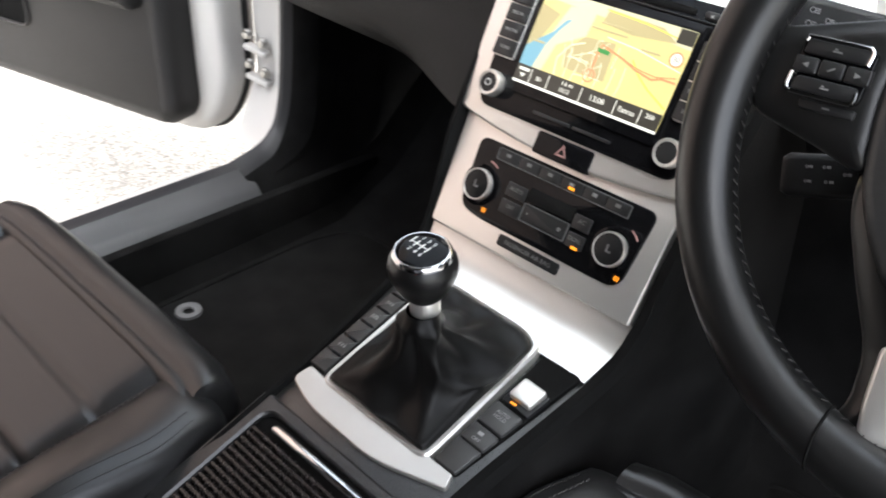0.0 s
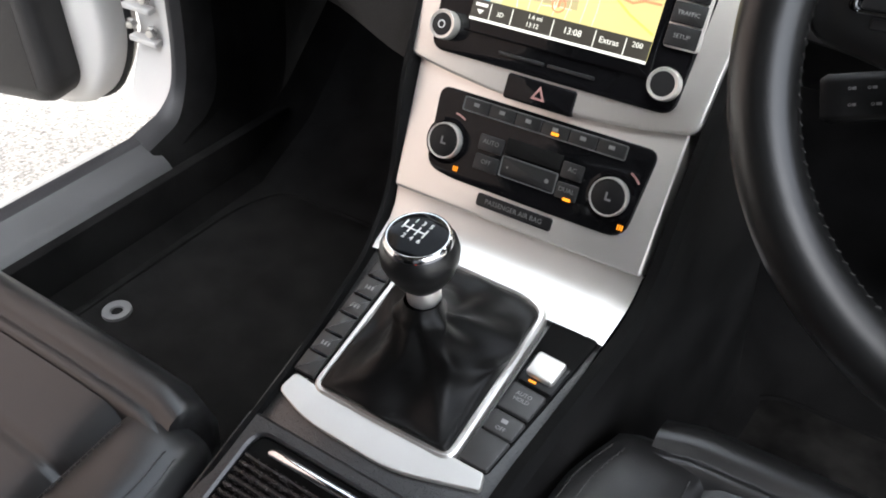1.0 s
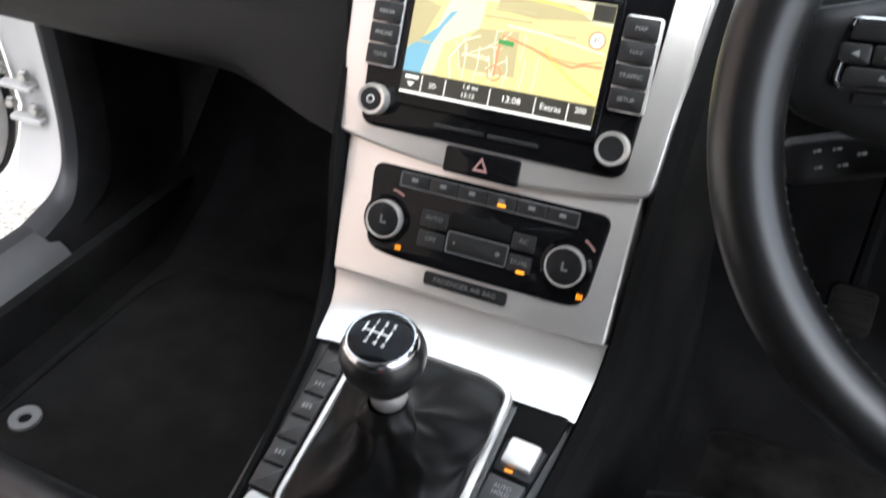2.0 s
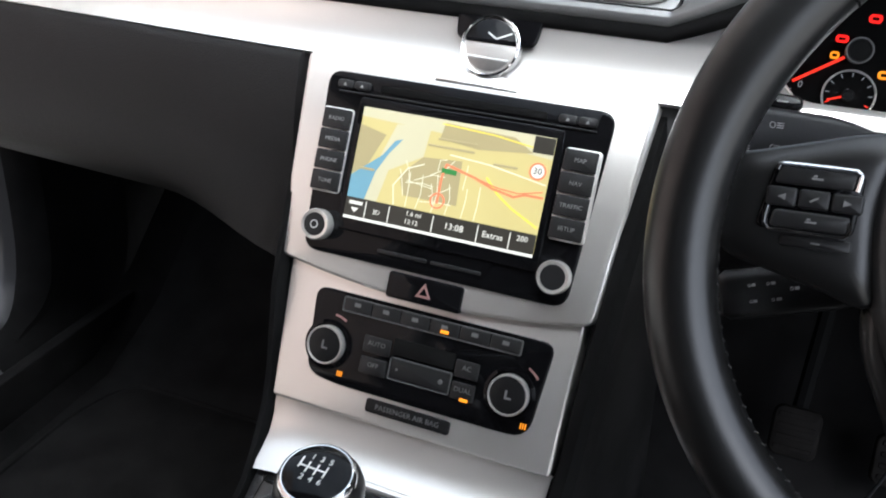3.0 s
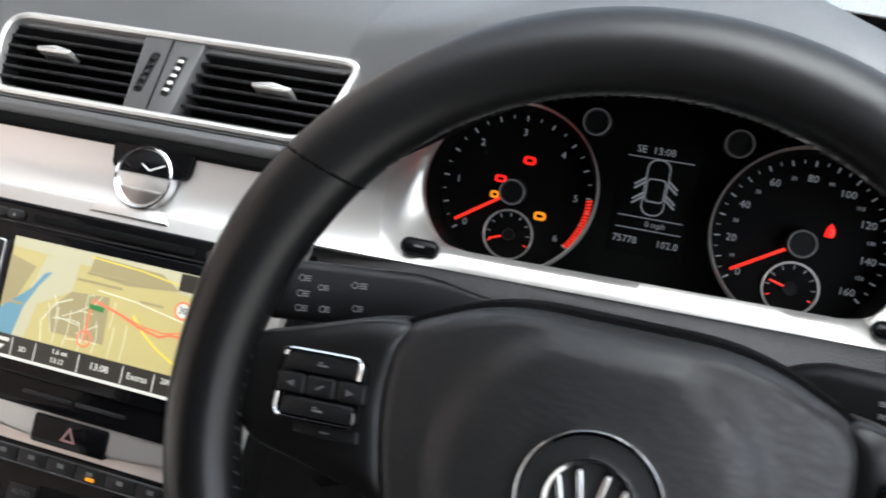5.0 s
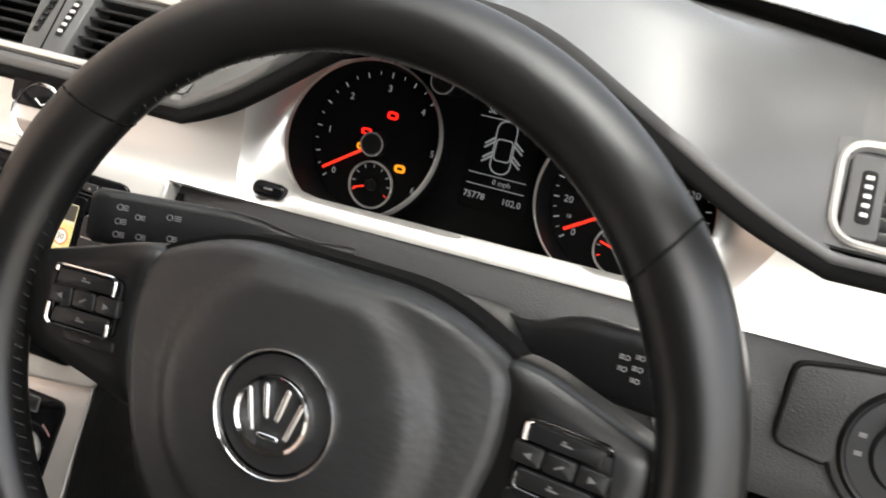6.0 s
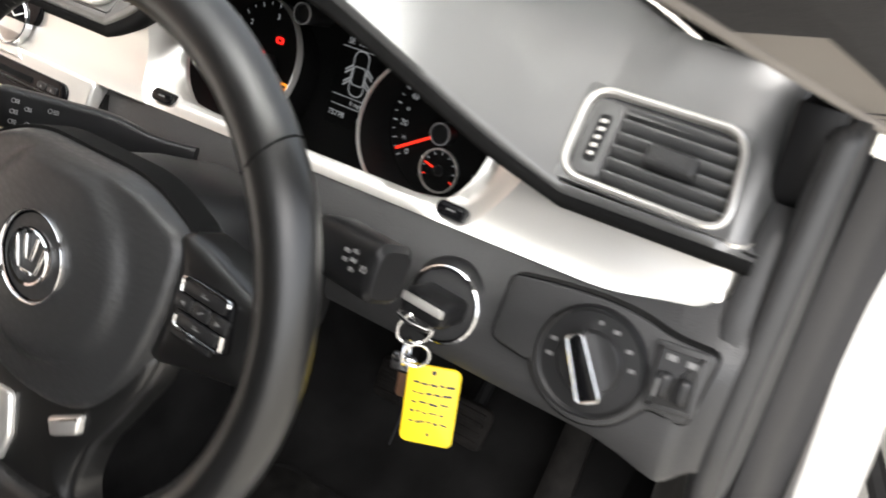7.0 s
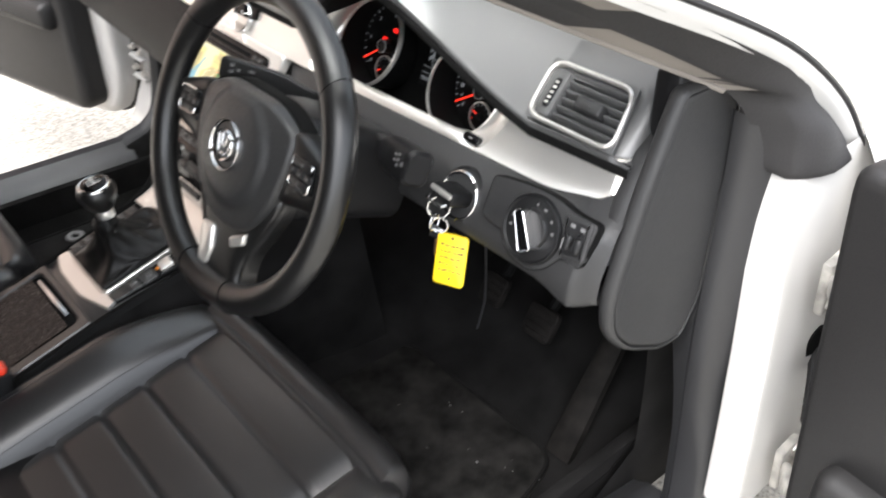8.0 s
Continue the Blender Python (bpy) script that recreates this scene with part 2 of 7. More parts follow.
def tube(bm, path, radius, seg=10, closed=False, M=None, flat=1.0):
    """A round bar along a line; radius: a number or one for each point."""
    P = [Vector(p) for p in path]
    m = len(P)
    R = radius if isinstance(radius, (list, tuple)) else [radius] * m
    rows, up = [], None
    for i in range(m):
        a, b = (P[i - 1], P[(i + 1) % m]) if closed else (P[max(i - 1, 0)], P[min(i + 1, m - 1)])
        t = (b - a).normalized()
        if up is None:
            up = t.orthogonal().normalized()
        up = (up - t * up.dot(t)).normalized()
        side = t.cross(up)
        rows.append([P[i] + (up * math.cos(2 * math.pi * k / seg) * flat + side * math.sin(2 * math.pi * k / seg)) * R[i] for k in range(seg)])
    return loft(bm, rows, close_u=True, close_v=closed, M=M, caps=not closed)


def box(bm, sx, sy, sz, bev=0.002, M=None, c=(0, 0, 0)):
    """A block with soft edges, centred on c."""
    T = Matrix.Translation(c)
    T = M @ T if M is not None else T
    r = bev
    rings = []
    for z, d in ((-sz / 2, r), (-sz / 2 + r * 0.3, r * 0.3), (-sz / 2 + r, 0), (sz / 2 - r, 0), (sz / 2 - r * 0.3, r * 0.3), (sz / 2, r)):
        rings.append([(x, y, z) for x, y in rrect(sx - 2 * d, sy - 2 * d, max(r, 1e-4), n=2)])
    return loft(bm, rings, close_u=True, M=T, caps=True)


def words(name, text, size, M, material, parent, label="", align="CENTER"):
    cu = bpy.data.curves.new(name, "FONT")
    cu.body, cu.size, cu.align_x, cu.align_y = text, size, align, "CENTER"
    cu.resolution_u = 2
    cu.extrude = 0.00012
    tmp = bpy.data.objects.new(name, cu)
    scene.collection.objects.link(tmp)
    bpy.context.view_layer.update()
    me = bpy.data.meshes.new_from_object(tmp.evaluated_get(bpy.context.evaluated_depsgraph_get()))
    bpy.data.objects.remove(tmp)
    me.transform(M)
    me.name = name
    me.materials.clear()
    me.materials.append(material)
    ob = under(new(name, me), parent)
    if label:
        ob["label"] = label
    return ob


def at(u, v, w=0.0, turn=0.0):
    return pose(u, v, w, 0, 0, turn)


B = bmesh.new

# the planes of the dashboard
STK = basis((0, 0, 0.746), (0.469, 0.883))
CON = basis((0, -0.195, 0.527), (0.96, 0.277))
VENT = basis((0, 0.065, 0.875), (0.042, 0.043))
CL = basis((0.346, 0.107, 0.853), (0.3, 0.954))
WHEEL = basis((0.351, -0.157, 0.83), (0.39, 0.92))


def bow(x):
    """How far the dashboard falls back towards its ends."""
    return 0.045 * max(0.0, abs(x) - 0.15)


def smooth(t):
    t = max(0.0, min(1.0, t))
    return t * t * (3 - 2 * t)


# ---- setting: ground, car body shell ----
bm = B()
add(bm, [(-400, -400, -0.05), (400, -400, -0.05), (400, 400, -0.05), (-400, 400, -0.05)], [(0, 1, 2, 3)])
tagged(part("ground", bm, GROUND), "pale sunlit concrete ground outside the car", "ground", kind="structure")

bm = B()
box(bm, 0.3, 30, 9.0, 0.01, c=(-6.4, 0, 4.45))
tagged(part("wall_building", bm, WALL), "plain brown wall of a building beside the car", "wall", kind="structure")

FLOOR = 0.235
bm = B()
rows = []
for x in (-0.64, -0.6, -0.4, -0.2, -0.12, 0.12, 0.2, 0.4, 0.6, 0.64):
    rise = 0.05 if abs(x) > 0.62 else (0.06 if abs(x) < 0.15 else 0.0)
    rows.append([(x, -1.7, FLOOR + rise), (x, -0.4, FLOOR + rise), (x, 0.0, FLOOR + rise), (x, 0.2, FLOOR + 0.005 + rise), (x, 0.32, FLOOR + 0.06 + rise), (x, 0.48, FLOOR + 0.2 + rise), (x, 0.6, FLOOR + 0.42), (x, 0.62, FLOOR + 0.47)])
loft(bm, rows)
tagged(part("floor", bm, CARPET), "black carpeted car floor rising to the footwell bulkhead", "floor", kind="structure")

# roof with its headliner, and an unseen rear wall added to block light
bm = B()
rows = []
for k in range(9):
    x = -0.66 + 1.32 * k / 8
    f = 1 - (x / 0.66) ** 2
    rows.append([(x, -1.75, 1.24 + 0.05 * f), (x, -1.2, 1.33 + 0.06 * f), (x, -0.85, 1.34 + 0.06 * f), (x, -0.58 + 0.03 * f, 1.305 + 0.05 * f), (x, -0.35 + 0.08 * f, 1.225 + 0.035 * f), (x, -0.343 + 0.08 * f, 1.232 + 0.035 * f)])
loft(bm, rows)
roof_ob = part("ceiling", bm, HEAD)
m = roof_ob.modifiers.new("thick", "SOLIDIFY")
m.thickness, m.offset = 0.02, 1
tagged(roof_ob, "dark brownish headliner under the car roof", "ceiling", kind="structure")
bm = B()
add(bm, [(-0.72, -1.72, 0.1), (0.72, -1.72, 0.1), (0.66, -1.72, 1.25), (-0.66, -1.72, 1.25)], [(0, 1, 2, 3)])
rear = part("wall_rear", bm, CARD)
m = rear.modifiers.new("thick", "SOLIDIFY")
m.thickness = 0.05
tagged(rear, "unseen dark wall closing the rear of the cabin", "wall", kind="structure")

for s in (-1, 1):
    # sill: painted rail outside, grey kick plate on top
    bm = B()
    prof = [(0.633, 0.318), (0.637, 0.322), (0.642, 0.329), (0.65, 0.335), (0.662, 0.34), (0.672, 0.346), (0.679, 0.352), (0.7, 0.355), (0.708, 0.351), (0.712, 0.335), (0.715, 0.3)]
    ends = (-1.0, -0.6, -0.3, 0.052 if s > 0 else 0.072)
    loft(bm, [[(s * px, y, pz) for px, pz in prof[:7]] for y in ends])
    b2 = B()
    loft(b2, [[(s * px, y, pz) for px, pz in prof[6:]] for y in ends])
    tagged(part("trim_sill_seal", b2, KICK), "dark rubber seal along the top of the sill", "sill trim", kind="structure")
    if s > 0:
        b2 = B()
        loft(b2, [[(px, y, pz - dz) for px, pz in prof[:8] + [(0.735, 0.344), (0.77, 0.33), (0.8, 0.29)]] for y, dz in ((0.04, -0.004), (0.066, -0.003), (0.09, 0.03), (0.15, 0.07), (0.25, 0.085))])
        tagged(part("trim_sill_end", b2, KICK), "dark plastic end of the sill trim", "sill trim", kind="structure")
    sill = part("trim_sill", bm, SILL_SHEEN)
    tagged(sill, "plastic sill trim along the door opening, daylight sheen in its grey", "sill trim", kind="structure")
    bm = B()
    box(bm, 0.02, 1.3 if s < 0 else 1.38, 0.11, 0.004, c=(s * 0.629, -0.35 if s < 0 else -0.31, 0.266))
    tagged(part("wall_sill_carpet", bm, CARPET), "black carpet on the inner face of the sill", "wall", kind="structure")
    bm = B()
    prof = [(0.7, 0.346), (0.735, 0.34), (0.765, 0.325), (0.79, 0.29), (0.795, 0.2), (0.77, 0.1), (0.66, 0.1), (0.64, 0.2)]
    loft(bm, [[(s * px, y, pz) for px, pz in prof] for y in (-1.0, 0.04)], close_u=True, caps=True)
    tagged(part("wall_sill_rail", bm, PAINT), "white painted body sill rail", "car body", kind="structure")
    # curved kick trim that climbs from the sill to the pillar
    bm = B()
    low_end = [(s * 0.716, 0.236, 0.24), (s * 0.716, 0.236, 0.3), (s * 0.713, 0.236, 0.38), (s * 0.71, 0.232, 0.47), (s * 0.711, 0.218, 0.62), (s * 0.712, 0.212, 0.8), (s * 0.715, 0.2, 0.9)]
    path = spline(low_end if s > 0 else [(s * 0.704, 0.06, 0.351), (s * 0.705, 0.09, 0.358), (s * 0.705, 0.122, 0.368), (s * 0.705, 0.15, 0.394), (s * 0.705, 0.164, 0.438), (s * 0.705, 0.172, 0.5), (s * 0.706, 0.178, 0.57), (s * 0.708, 0.188, 0.7), (s * 0.712, 0.2, 0.8), (s * 0.715, 0.2, 0.9)], 6)
    rows = []
    for i, p in enumerate(path):
        a, b = path[max(i - 1, 0)], path[min(i + 1, len(path) - 1)]
        t = (b - a).normalized()
        nrm = Vector((0, -t.z, t.y))
        if s < 0:
            foot = 0.018 * smooth((0.4 - p.z) / 0.05)
            rows.append([p + Vector((ox + foot * (ox > 0.008), 0, 0)) + nrm * on for ox, on in ((0.05, -0.05), (0.032, -0.016), (0.02, -0.008), (0.009, 0.0), (0.004, 0.003), (0.001, 0.003), (-0.002, 0.0), (-0.004, -0.02))])
            continue
        k = 0.02 * smooth((0.5 - p.z) / 0.15)
        low = -0.03 * smooth((0.65 - p.z) / 0.25)
        rows.append([p + Vector((-0.042 - low, 0, 0)) - nrm * 0.06, p + Vector((-0.036 - low, 0, 0)) - nrm * 0.008, p + Vector((-0.026 - low * 0.7, 0, 0)), p + Vector((0.006, 0, 0)) + nrm * 0.004, p + Vector((0.007, 0, 0)) + nrm * 0.001, p + Vector((0.009, 0, 0)) + nrm * 0.005, p + Vector((0.022 + k, 0, 0)) + nrm * 0.006, p + Vector((0.034 + k, 0, 0)), p + Vector((0.057 + k, 0, 0)) - nrm * 0.03])
    loft(bm, rows if s > 0 else [r[2:] for r in rows])
    tagged(part("trim_kick", bm, KICK), "grey kick trim curving up from sill to pillar", "pillar trim", kind="structure")
    if s < 0:
        bm = B()
        loft(bm, [[r[2], r[1], r[0], r[0] + Vector((0.01, 0.12, -0.03))] for r in rows])
        tagged(part("wall_kick_return", bm, CARPET), "black carpeted return beside the kick trim", "wall", kind="structure")
    # footwell side wall
    bm = B()
    loft(bm, [[(s * 0.652, y + 0.004 + (0.03 if s < 0 else 0), z - (0.012 if s < 0 else 0)), (s * 0.656, 0.34, z), (s * 0.656, 0.52, z)] for y, z in ([(0.04, 0.25), (0.04, 0.33)] if s < 0 else [(0.1, 0.2), (0.15, 0.27)]) + [(p.y, p.z) for p in path[8:] if p.z < 0.79]])
    tagged(part("wall_footwell", bm, CARPET), "black carpeted side wall of the footwell", "wall", kind="structure")
    # painted hinge pillar
    bm = B()
    zs = [0.345, 0.4, 0.45, 0.5, 0.6, 0.7, 0.78, 0.842]
    rows = []
    for z in zs:
        dx = 0.041 * (1 - math.exp(-(0.83 - z) / 0.35))
        if s < 0:
            lean = 0.05 * smooth((0.45 - z) / 0.1)
            rows.append([(-x, y - lean, z) for x, y in ((0.7, 0.25), (0.703, 0.19), (0.708, 0.182), (0.716, 0.18), (0.75, 0.184), (0.785, 0.187), (0.8, 0.191), (0.805, 0.2), (0.806, 0.24), (0.806, 0.3), (0.806, 0.405), (0.81, 0.412), (0.83, 0.415), (0.87, 0.42), (0.893, 0.428), (0.895, 0.5))])
            continue
        rows.append([(s * (x + dx), y, z) for x, y in ((0.731, 0.262), (0.739, 0.236), (0.744, 0.229), (0.75, 0.2275), (0.783, 0.2285), (0.789, 0.232), (0.7915, 0.24), (0.79, 0.3), (0.788, 0.405), (0.795, 0.412), (0.83, 0.415), (0.87, 0.42), (0.893, 0.428), (0.895, 0.5))])
    loft(bm, rows)
    tagged(part("wall_hinge_pillar", bm, PAINT), "white painted door hinge pillar", "car body", kind="structure")
    # front wing outside
    bm = B()
    rows = []
    rows.append([(s * x, 0.285, z) for x, z in ((0.9, 0.1), (0.91, 0.4), (0.9, 0.68), (0.892, 0.74), (0.886, 0.775), (0.882, 0.785))])
    for y in (0.43, 0.6, 1.0, 1.5):
        rows.append([(s * (0.9 - 0.03 * (y - 0.3)), y, 0.1), (s * 0.91, y, 0.4), (s * 0.895, y, 0.7), (s * 0.86, y, 0.82), (s * 0.8, y, 0.87), (s * 0.7, y, 0.9)])
    loft(bm, rows)
    tagged(part("wall_wing", bm, PAINT), "white painted front wing", "car body", kind="structure")
    # A-pillar: trim, seal and painted flange in layers along the slope
    line = [(0.786, 0.365, 0.818), (0.787, 0.345, 0.843), (0.785, 0.29, 0.895), (0.785, 0.2, 0.95), (0.78, 0.09, 1.005), (0.772, -0.05, 1.068), (0.755, -0.2, 1.138), (0.72, -0.4, 1.235), (0.68, -0.6, 1.315), (0.655, -0.85, 1.35), (0.65, -1.3, 1.345), (0.65, -1.75, 1.26)]
    path = [p + Vector((0, 0.006, 0.014)) * smooth((0.36 - p.y) / 0.25) for p in spline(line, 4)]

    def swept(offsets, name, material, label):
        rows = []
        for i, p in enumerate(path):
            a, b = path[max(i - 1, 0)], path[min(i + 1, len(path) - 1)]
            t = (b - a).normalized()
            side = Vector((1, 0, 0))
            side = (side - t * side.dot(t)).normalized()
            nrm = t.cross(side)
            if nrm.z < 0 and abs(t.z) < 0.9:
                nrm = -nrm
            if nrm.y < 0 and abs(t.z) >= 0.9:
                nrm = -nrm
            rows.append([Vector((s * q.x, q.y, q.z)) for q in (p + side * ou + nrm * on for ou, on in offsets)])
        b2 = B()
        loft(b2, rows)
        return tagged(part(name, b2, material), label, "pillar", kind="structure")

    swept([(-0.011, -0.014), (-0.006, -0.008), (-0.001, -0.002), (0.0, 0.002), (-0.004, 0.006), (-0.06, 0.004)], "wall_pillar_flange", PAINT, "bright painted flange of the windscreen pillar")
    swept([(0.0005, 0.0025), (0.003, 0.005), (0.002, 0.008), (-0.004, 0.009), (-0.06, 0.006)], "trim_outer_seal", RUBBER, "thin dark rubber seal outside the windscreen pillar")
    # broad dark inner pillar: from the flange down to the lip over the dash end, wrapping round the top of the jamb
    outer_line = [(0.64, -1.7, 1.255), (0.645, -0.85, 1.345), (0.712, -0.394, 1.24), (0.75, -0.194, 1.145), (0.766, -0.044, 1.074), (0.773, 0.095, 1.008), (0.778, 0.204, 0.95)]
    inner_line = [(0.54, -1.7, 1.235), (0.53, -0.85, 1.31), (0.5, -0.38, 1.22), (0.56, -0.2, 1.122), (0.612, -0.085, 1.06), (0.665, 0.034, 0.998), (0.703, 0.118, 0.955), (0.726, 0.163, 0.931)]
    swell = (0.006, 0.006, 0.006, 0.006, 0.007, 0.011, 0.019)
    cuts = (0, 0.12, 0.24, 0.36, 0.46, 0.55, 0.62, 0.66, 1.0)
    rows = []
    for a, b, w in zip(outer_line, inner_line, swell):
        a, b = Vector(a), Vector(b)
        row = []
        for k, c in enumerate(cuts):
            q = a.lerp(b, c) + Vector((0.75, -0.6, -0.1)) * (w * math.sin(math.pi * c) - (0.005 if k == 7 else 0))
            row.append(Vector((s * q.x, q.y, q.z)))
        rows.append(row)
    # foot of the trim, wrapping round the head of the jamb
    for ring in ([(0.776, 0.25, 0.911), (0.779, 0.227, 0.917), (0.769, 0.202, 0.925), (0.75, 0.183, 0.93), (0.726, 0.163, 0.931)], [(0.778, 0.286, 0.884), (0.794, 0.256, 0.887), (0.786, 0.224, 0.895), (0.767, 0.206, 0.9), (0.738, 0.19, 0.902)], [(0.784, 0.317, 0.853), (0.799, 0.271, 0.859), (0.791, 0.23, 0.868), (0.77, 0.216, 0.87), (0.745, 0.208, 0.868)], [(0.79, 0.342, 0.819), (0.8, 0.282, 0.829), (0.793, 0.232, 0.838), (0.771, 0.219, 0.836), (0.748, 0.219, 0.838)]):
        fine = spline(ring, 25)
        rows.append([Vector((s * q.x, q.y, q.z)) for q in (fine[round(c * 100)] for c in cuts)])
    rows.append([q + Vector((-s * 0.008, 0.006, -0.001)) for q in rows[-1]])
    fine_rows = []
    for i in range(len(rows) - 1):
        for k in range(4):
            f = k / 4
            p0, p1, p2, p3 = rows[max(i - 1, 0)], rows[i], rows[i + 1], rows[min(i + 2, len(rows) - 1)]
            fine_rows.append([0.5 * (2 * b + (c - a) * f + (2 * a - 5 * b + 4 * c - d) * f * f + (3 * b - a - 3 * c + d) * f ** 3) for a, b, c, d in zip(p0, p1, p2, p3)])
    fine_rows.append(rows[-1])
    bm = B()
    loft(bm, [r[7:] for r in fine_rows[:29]])
    tagged(part("trim_pillar_cloth", bm, LIPGREY, angle=70), "pale cloth-covered inner edge of the windscreen pillar", "pillar", kind="structure")
    bm = B()
    loft(bm, [[q + Vector((s * 0.001, -0.002, 0.001)) for q in r[:4]] for r in fine_rows if r[0].y < 0.02])
    tagged(part("trim_pillar_upper", bm, LIPGREY, angle=70), "pale cloth roof lining along the top of the door opening", "pillar", kind="structure")
    bm = B()
    loft(bm, [[q + (Vector((-s * 0.002, 0.002, -0.002)) if k > 7 and i < 28 else Vector()) for k, q in enumerate(r)] for i, r in enumerate(fine_rows)])
    tagged(part("trim_pillar", bm, TRIMGREY, angle=70), "dark grey inner windscreen pillar with rubber seal", "pillar", kind="structure")
    bm = B()
    rows = [[q, q + Vector((s * 0.004, 0.012, -0.004)), q + Vector((-s * 0.014, 0.06, -0.014))] for q in (Vector((s * x, y, z)) for x, y, z in inner_line)]
    loft(bm, rows)
    tagged(part("trim_pillar_return", bm, RUBBER), "dark edge behind the pillar trim at the windscreen", "pillar", kind="structure")
    bm = B()
    tube(bm, spline([(s * x, y, z) for x, y, z in inner_line], 5), 0.0035, 8)
    tagged(part("trim_pillar_lip", bm, LIPGREY), "pale cloth edge of the pillar trim", "pillar", kind="structure")
    # unseen wall up to the roof, windows included, added to cut side light
    bm = B()
    box(bm, 0.05, 0.62, 1.2, 0.02, c=(s * 0.7, -1.42, 0.7))
    tagged(part("wall_rear_side", bm, CARD), "unseen dark wall closing the side of the rear cabin", "wall", kind="structure")
    # B-pillar
    bm = B()
    box(bm, 0.08, 0.12, 1.1, 0.02, c=(s * 0.69, -1.05, 0.8))
    tagged(part("wall_door_pillar", bm, PAINT), "painted centre pillar behind the front door", "pillar", kind="structure")

# windscreen, with the dark printed border along its foot
def dash_back(x):
    """Where the dash pad ends under the windscreen."""
    return 0.345 - 0.17 * (min(abs(x), 0.6) / 0.6) ** 4


bm, border = B(), B()
rows, brows = [], []
for k in range(29):
    x = -0.645 + 1.29 * k / 28
    f = 1 - (x / 0.645) ** 2
    foot = Vector((x, dash_back(x) + 0.012, 0.951))
    head = Vector((x * 0.96, -0.56 + 0.06 * f, 1.345 + 0.05 * f))
    d = (head - foot).normalized()
    brows.append([foot - d * 0.03, foot + d * 0.012, foot + d * 0.045])
    mid = foot.lerp(head, 0.5) + Vector((0, 0.02, 0.03))
    rows.append([foot + d * 0.045, mid, head])
loft(bm, rows)
loft(border, brows)
ws = part("window_windscreen", bm, GLASS)
ws.visible_shadow = False
m = ws.modifiers.new("thick", "SOLIDIFY")
m.thickness = 0.005
tagged(ws, "clear laminated windscreen", "windscreen", kind="structure")
wb = part("trim_windscreen_border", border, DEEP)
m = wb.modifiers.new("thick", "SOLIDIFY")
m.thickness = 0.005
tagged(wb, "black printed border along the foot of the windscreen", "windscreen border", kind="structure")
# scuttle and bonnet seen past the glass
bm = B()
rows = []
for y, z in ((0.56, 0.875), (0.75, 0.9), (1.1, 0.88), (1.6, 0.8)):
    rows.append([(-0.86, y, z - 0.06), (-0.5, y + 0.06, z), (0, y + 0.1, z + 0.015), (0.5, y + 0.06, z), (0.86, y, z - 0.06)])
loft(bm, rows)
tagged(part("wall_bonnet", bm, PAINT), "white painted bonnet beyond the windscreen", "car body", kind="structure")

# ---- dashboard ----
dash = thing("dashboard", "dark grey soft-touch dashboard with brushed aluminium strip", "dashboard", (0, 0.2, 0.6))


def lip(x):
    """The front lip of the dash pad: (y, z). It rises into a hood above the dials."""
    d = abs(x - 0.347) / 0.215
    b = 0.0
    if d < 1:
        b = (1 - d) if d > 0.3 else 1 - d * d / 0.6 - 0.15
        b = b * 0.75 + 0.25 * smooth(b)
    return 0.056 + bow(x) - 0.05 * b, 0.862 + 0.131 * b, b


def vent_hole(x, f):
    """Whether the pad is open behind an air vent, f being the height on its face."""
    if x < 0.3:
        return 0.065 < f < 0.745 and -0.126 - 0.014 * f < x < 0.133 + 0.014 * f
    return 0.025 < f < 0.695 and 0.559 < x < 0.661 - 0.01 * f


xs = [-0.72 + 0.02 * k for k in range(36)] + [0.01 * k for k in range(0, 70)] + [0.685]
xs = sorted(set([round(x, 4) for x in xs] + [round(-0.145 + 0.002 * k, 4) for k in range(12)] + [round(0.128 + 0.002 * k, 4) for k in range(12)] + [round(0.553 + 0.002 * k, 4) for k in range(6)] + [round(0.66 + 0.002 * k, 4) for k in range(9)]))
bm = B()
rows = []
for x in xs:
    y, z, b = lip(x)
    back = bow(x)
    top = (y + 0.062, z + 0.063 - 0.052 * b)
    end = smooth((abs(x) - 0.62) / 0.08) if x < 0 else 0
    roll = 0.004 * smooth(b * 4)
    pts = [(x, 0.17, 0.85 + 0.125 * b), (x, y + 0.034, z - 0.006 - roll * 0.7), (x, y + 0.009 + roll * 0.35, z - 0.007 - roll), (x, y + 0.003 + roll * 0.1, z - 0.005 - roll * 0.8), (x, y + 0.0005, z - 0.002 - roll * 0.45), (x, y, z + 0.003)]
    for f in (0.022, 0.03, 0.062, 0.07, 0.4, 0.69, 0.7, 0.74, 0.75, 1.0):
        deep = 0.034 if vent_hole(x, f) else 0.0
        pts.append((x, y + (top[0] - y) * f + 0.7 * deep, z + 0.003 + (top[1] - z - 0.003) * f - 0.7 * deep))
    e = dash_back(x)
    pts += [(x, top[0] + (e - top[0]) * 0.15, top[1] + 0.012 - 0.004 * b), (x, top[0] + (e - top[0]) * 0.5, 0.955 + 0.012 * b), (x, e - 0.02, 0.953), (x, e, 0.945), (x, e + 0.02, 0.90)]
    c = min(1.0, max(0.0, (x - 0.65) / 0.036))
    turn = 0.026 * (1 - math.sqrt(1 - c * c))
    rows.append([(p[0] - 0.45 * turn * min(1.0, max(0.0, (p[2] - 0.872) / 0.06)) if k > 5 else p[0], p[1] + (turn if k > 4 else 0), p[2] - 0.03 * end - (0.35 * turn if k > 15 else 0)) for k, p in enumerate(pts)])
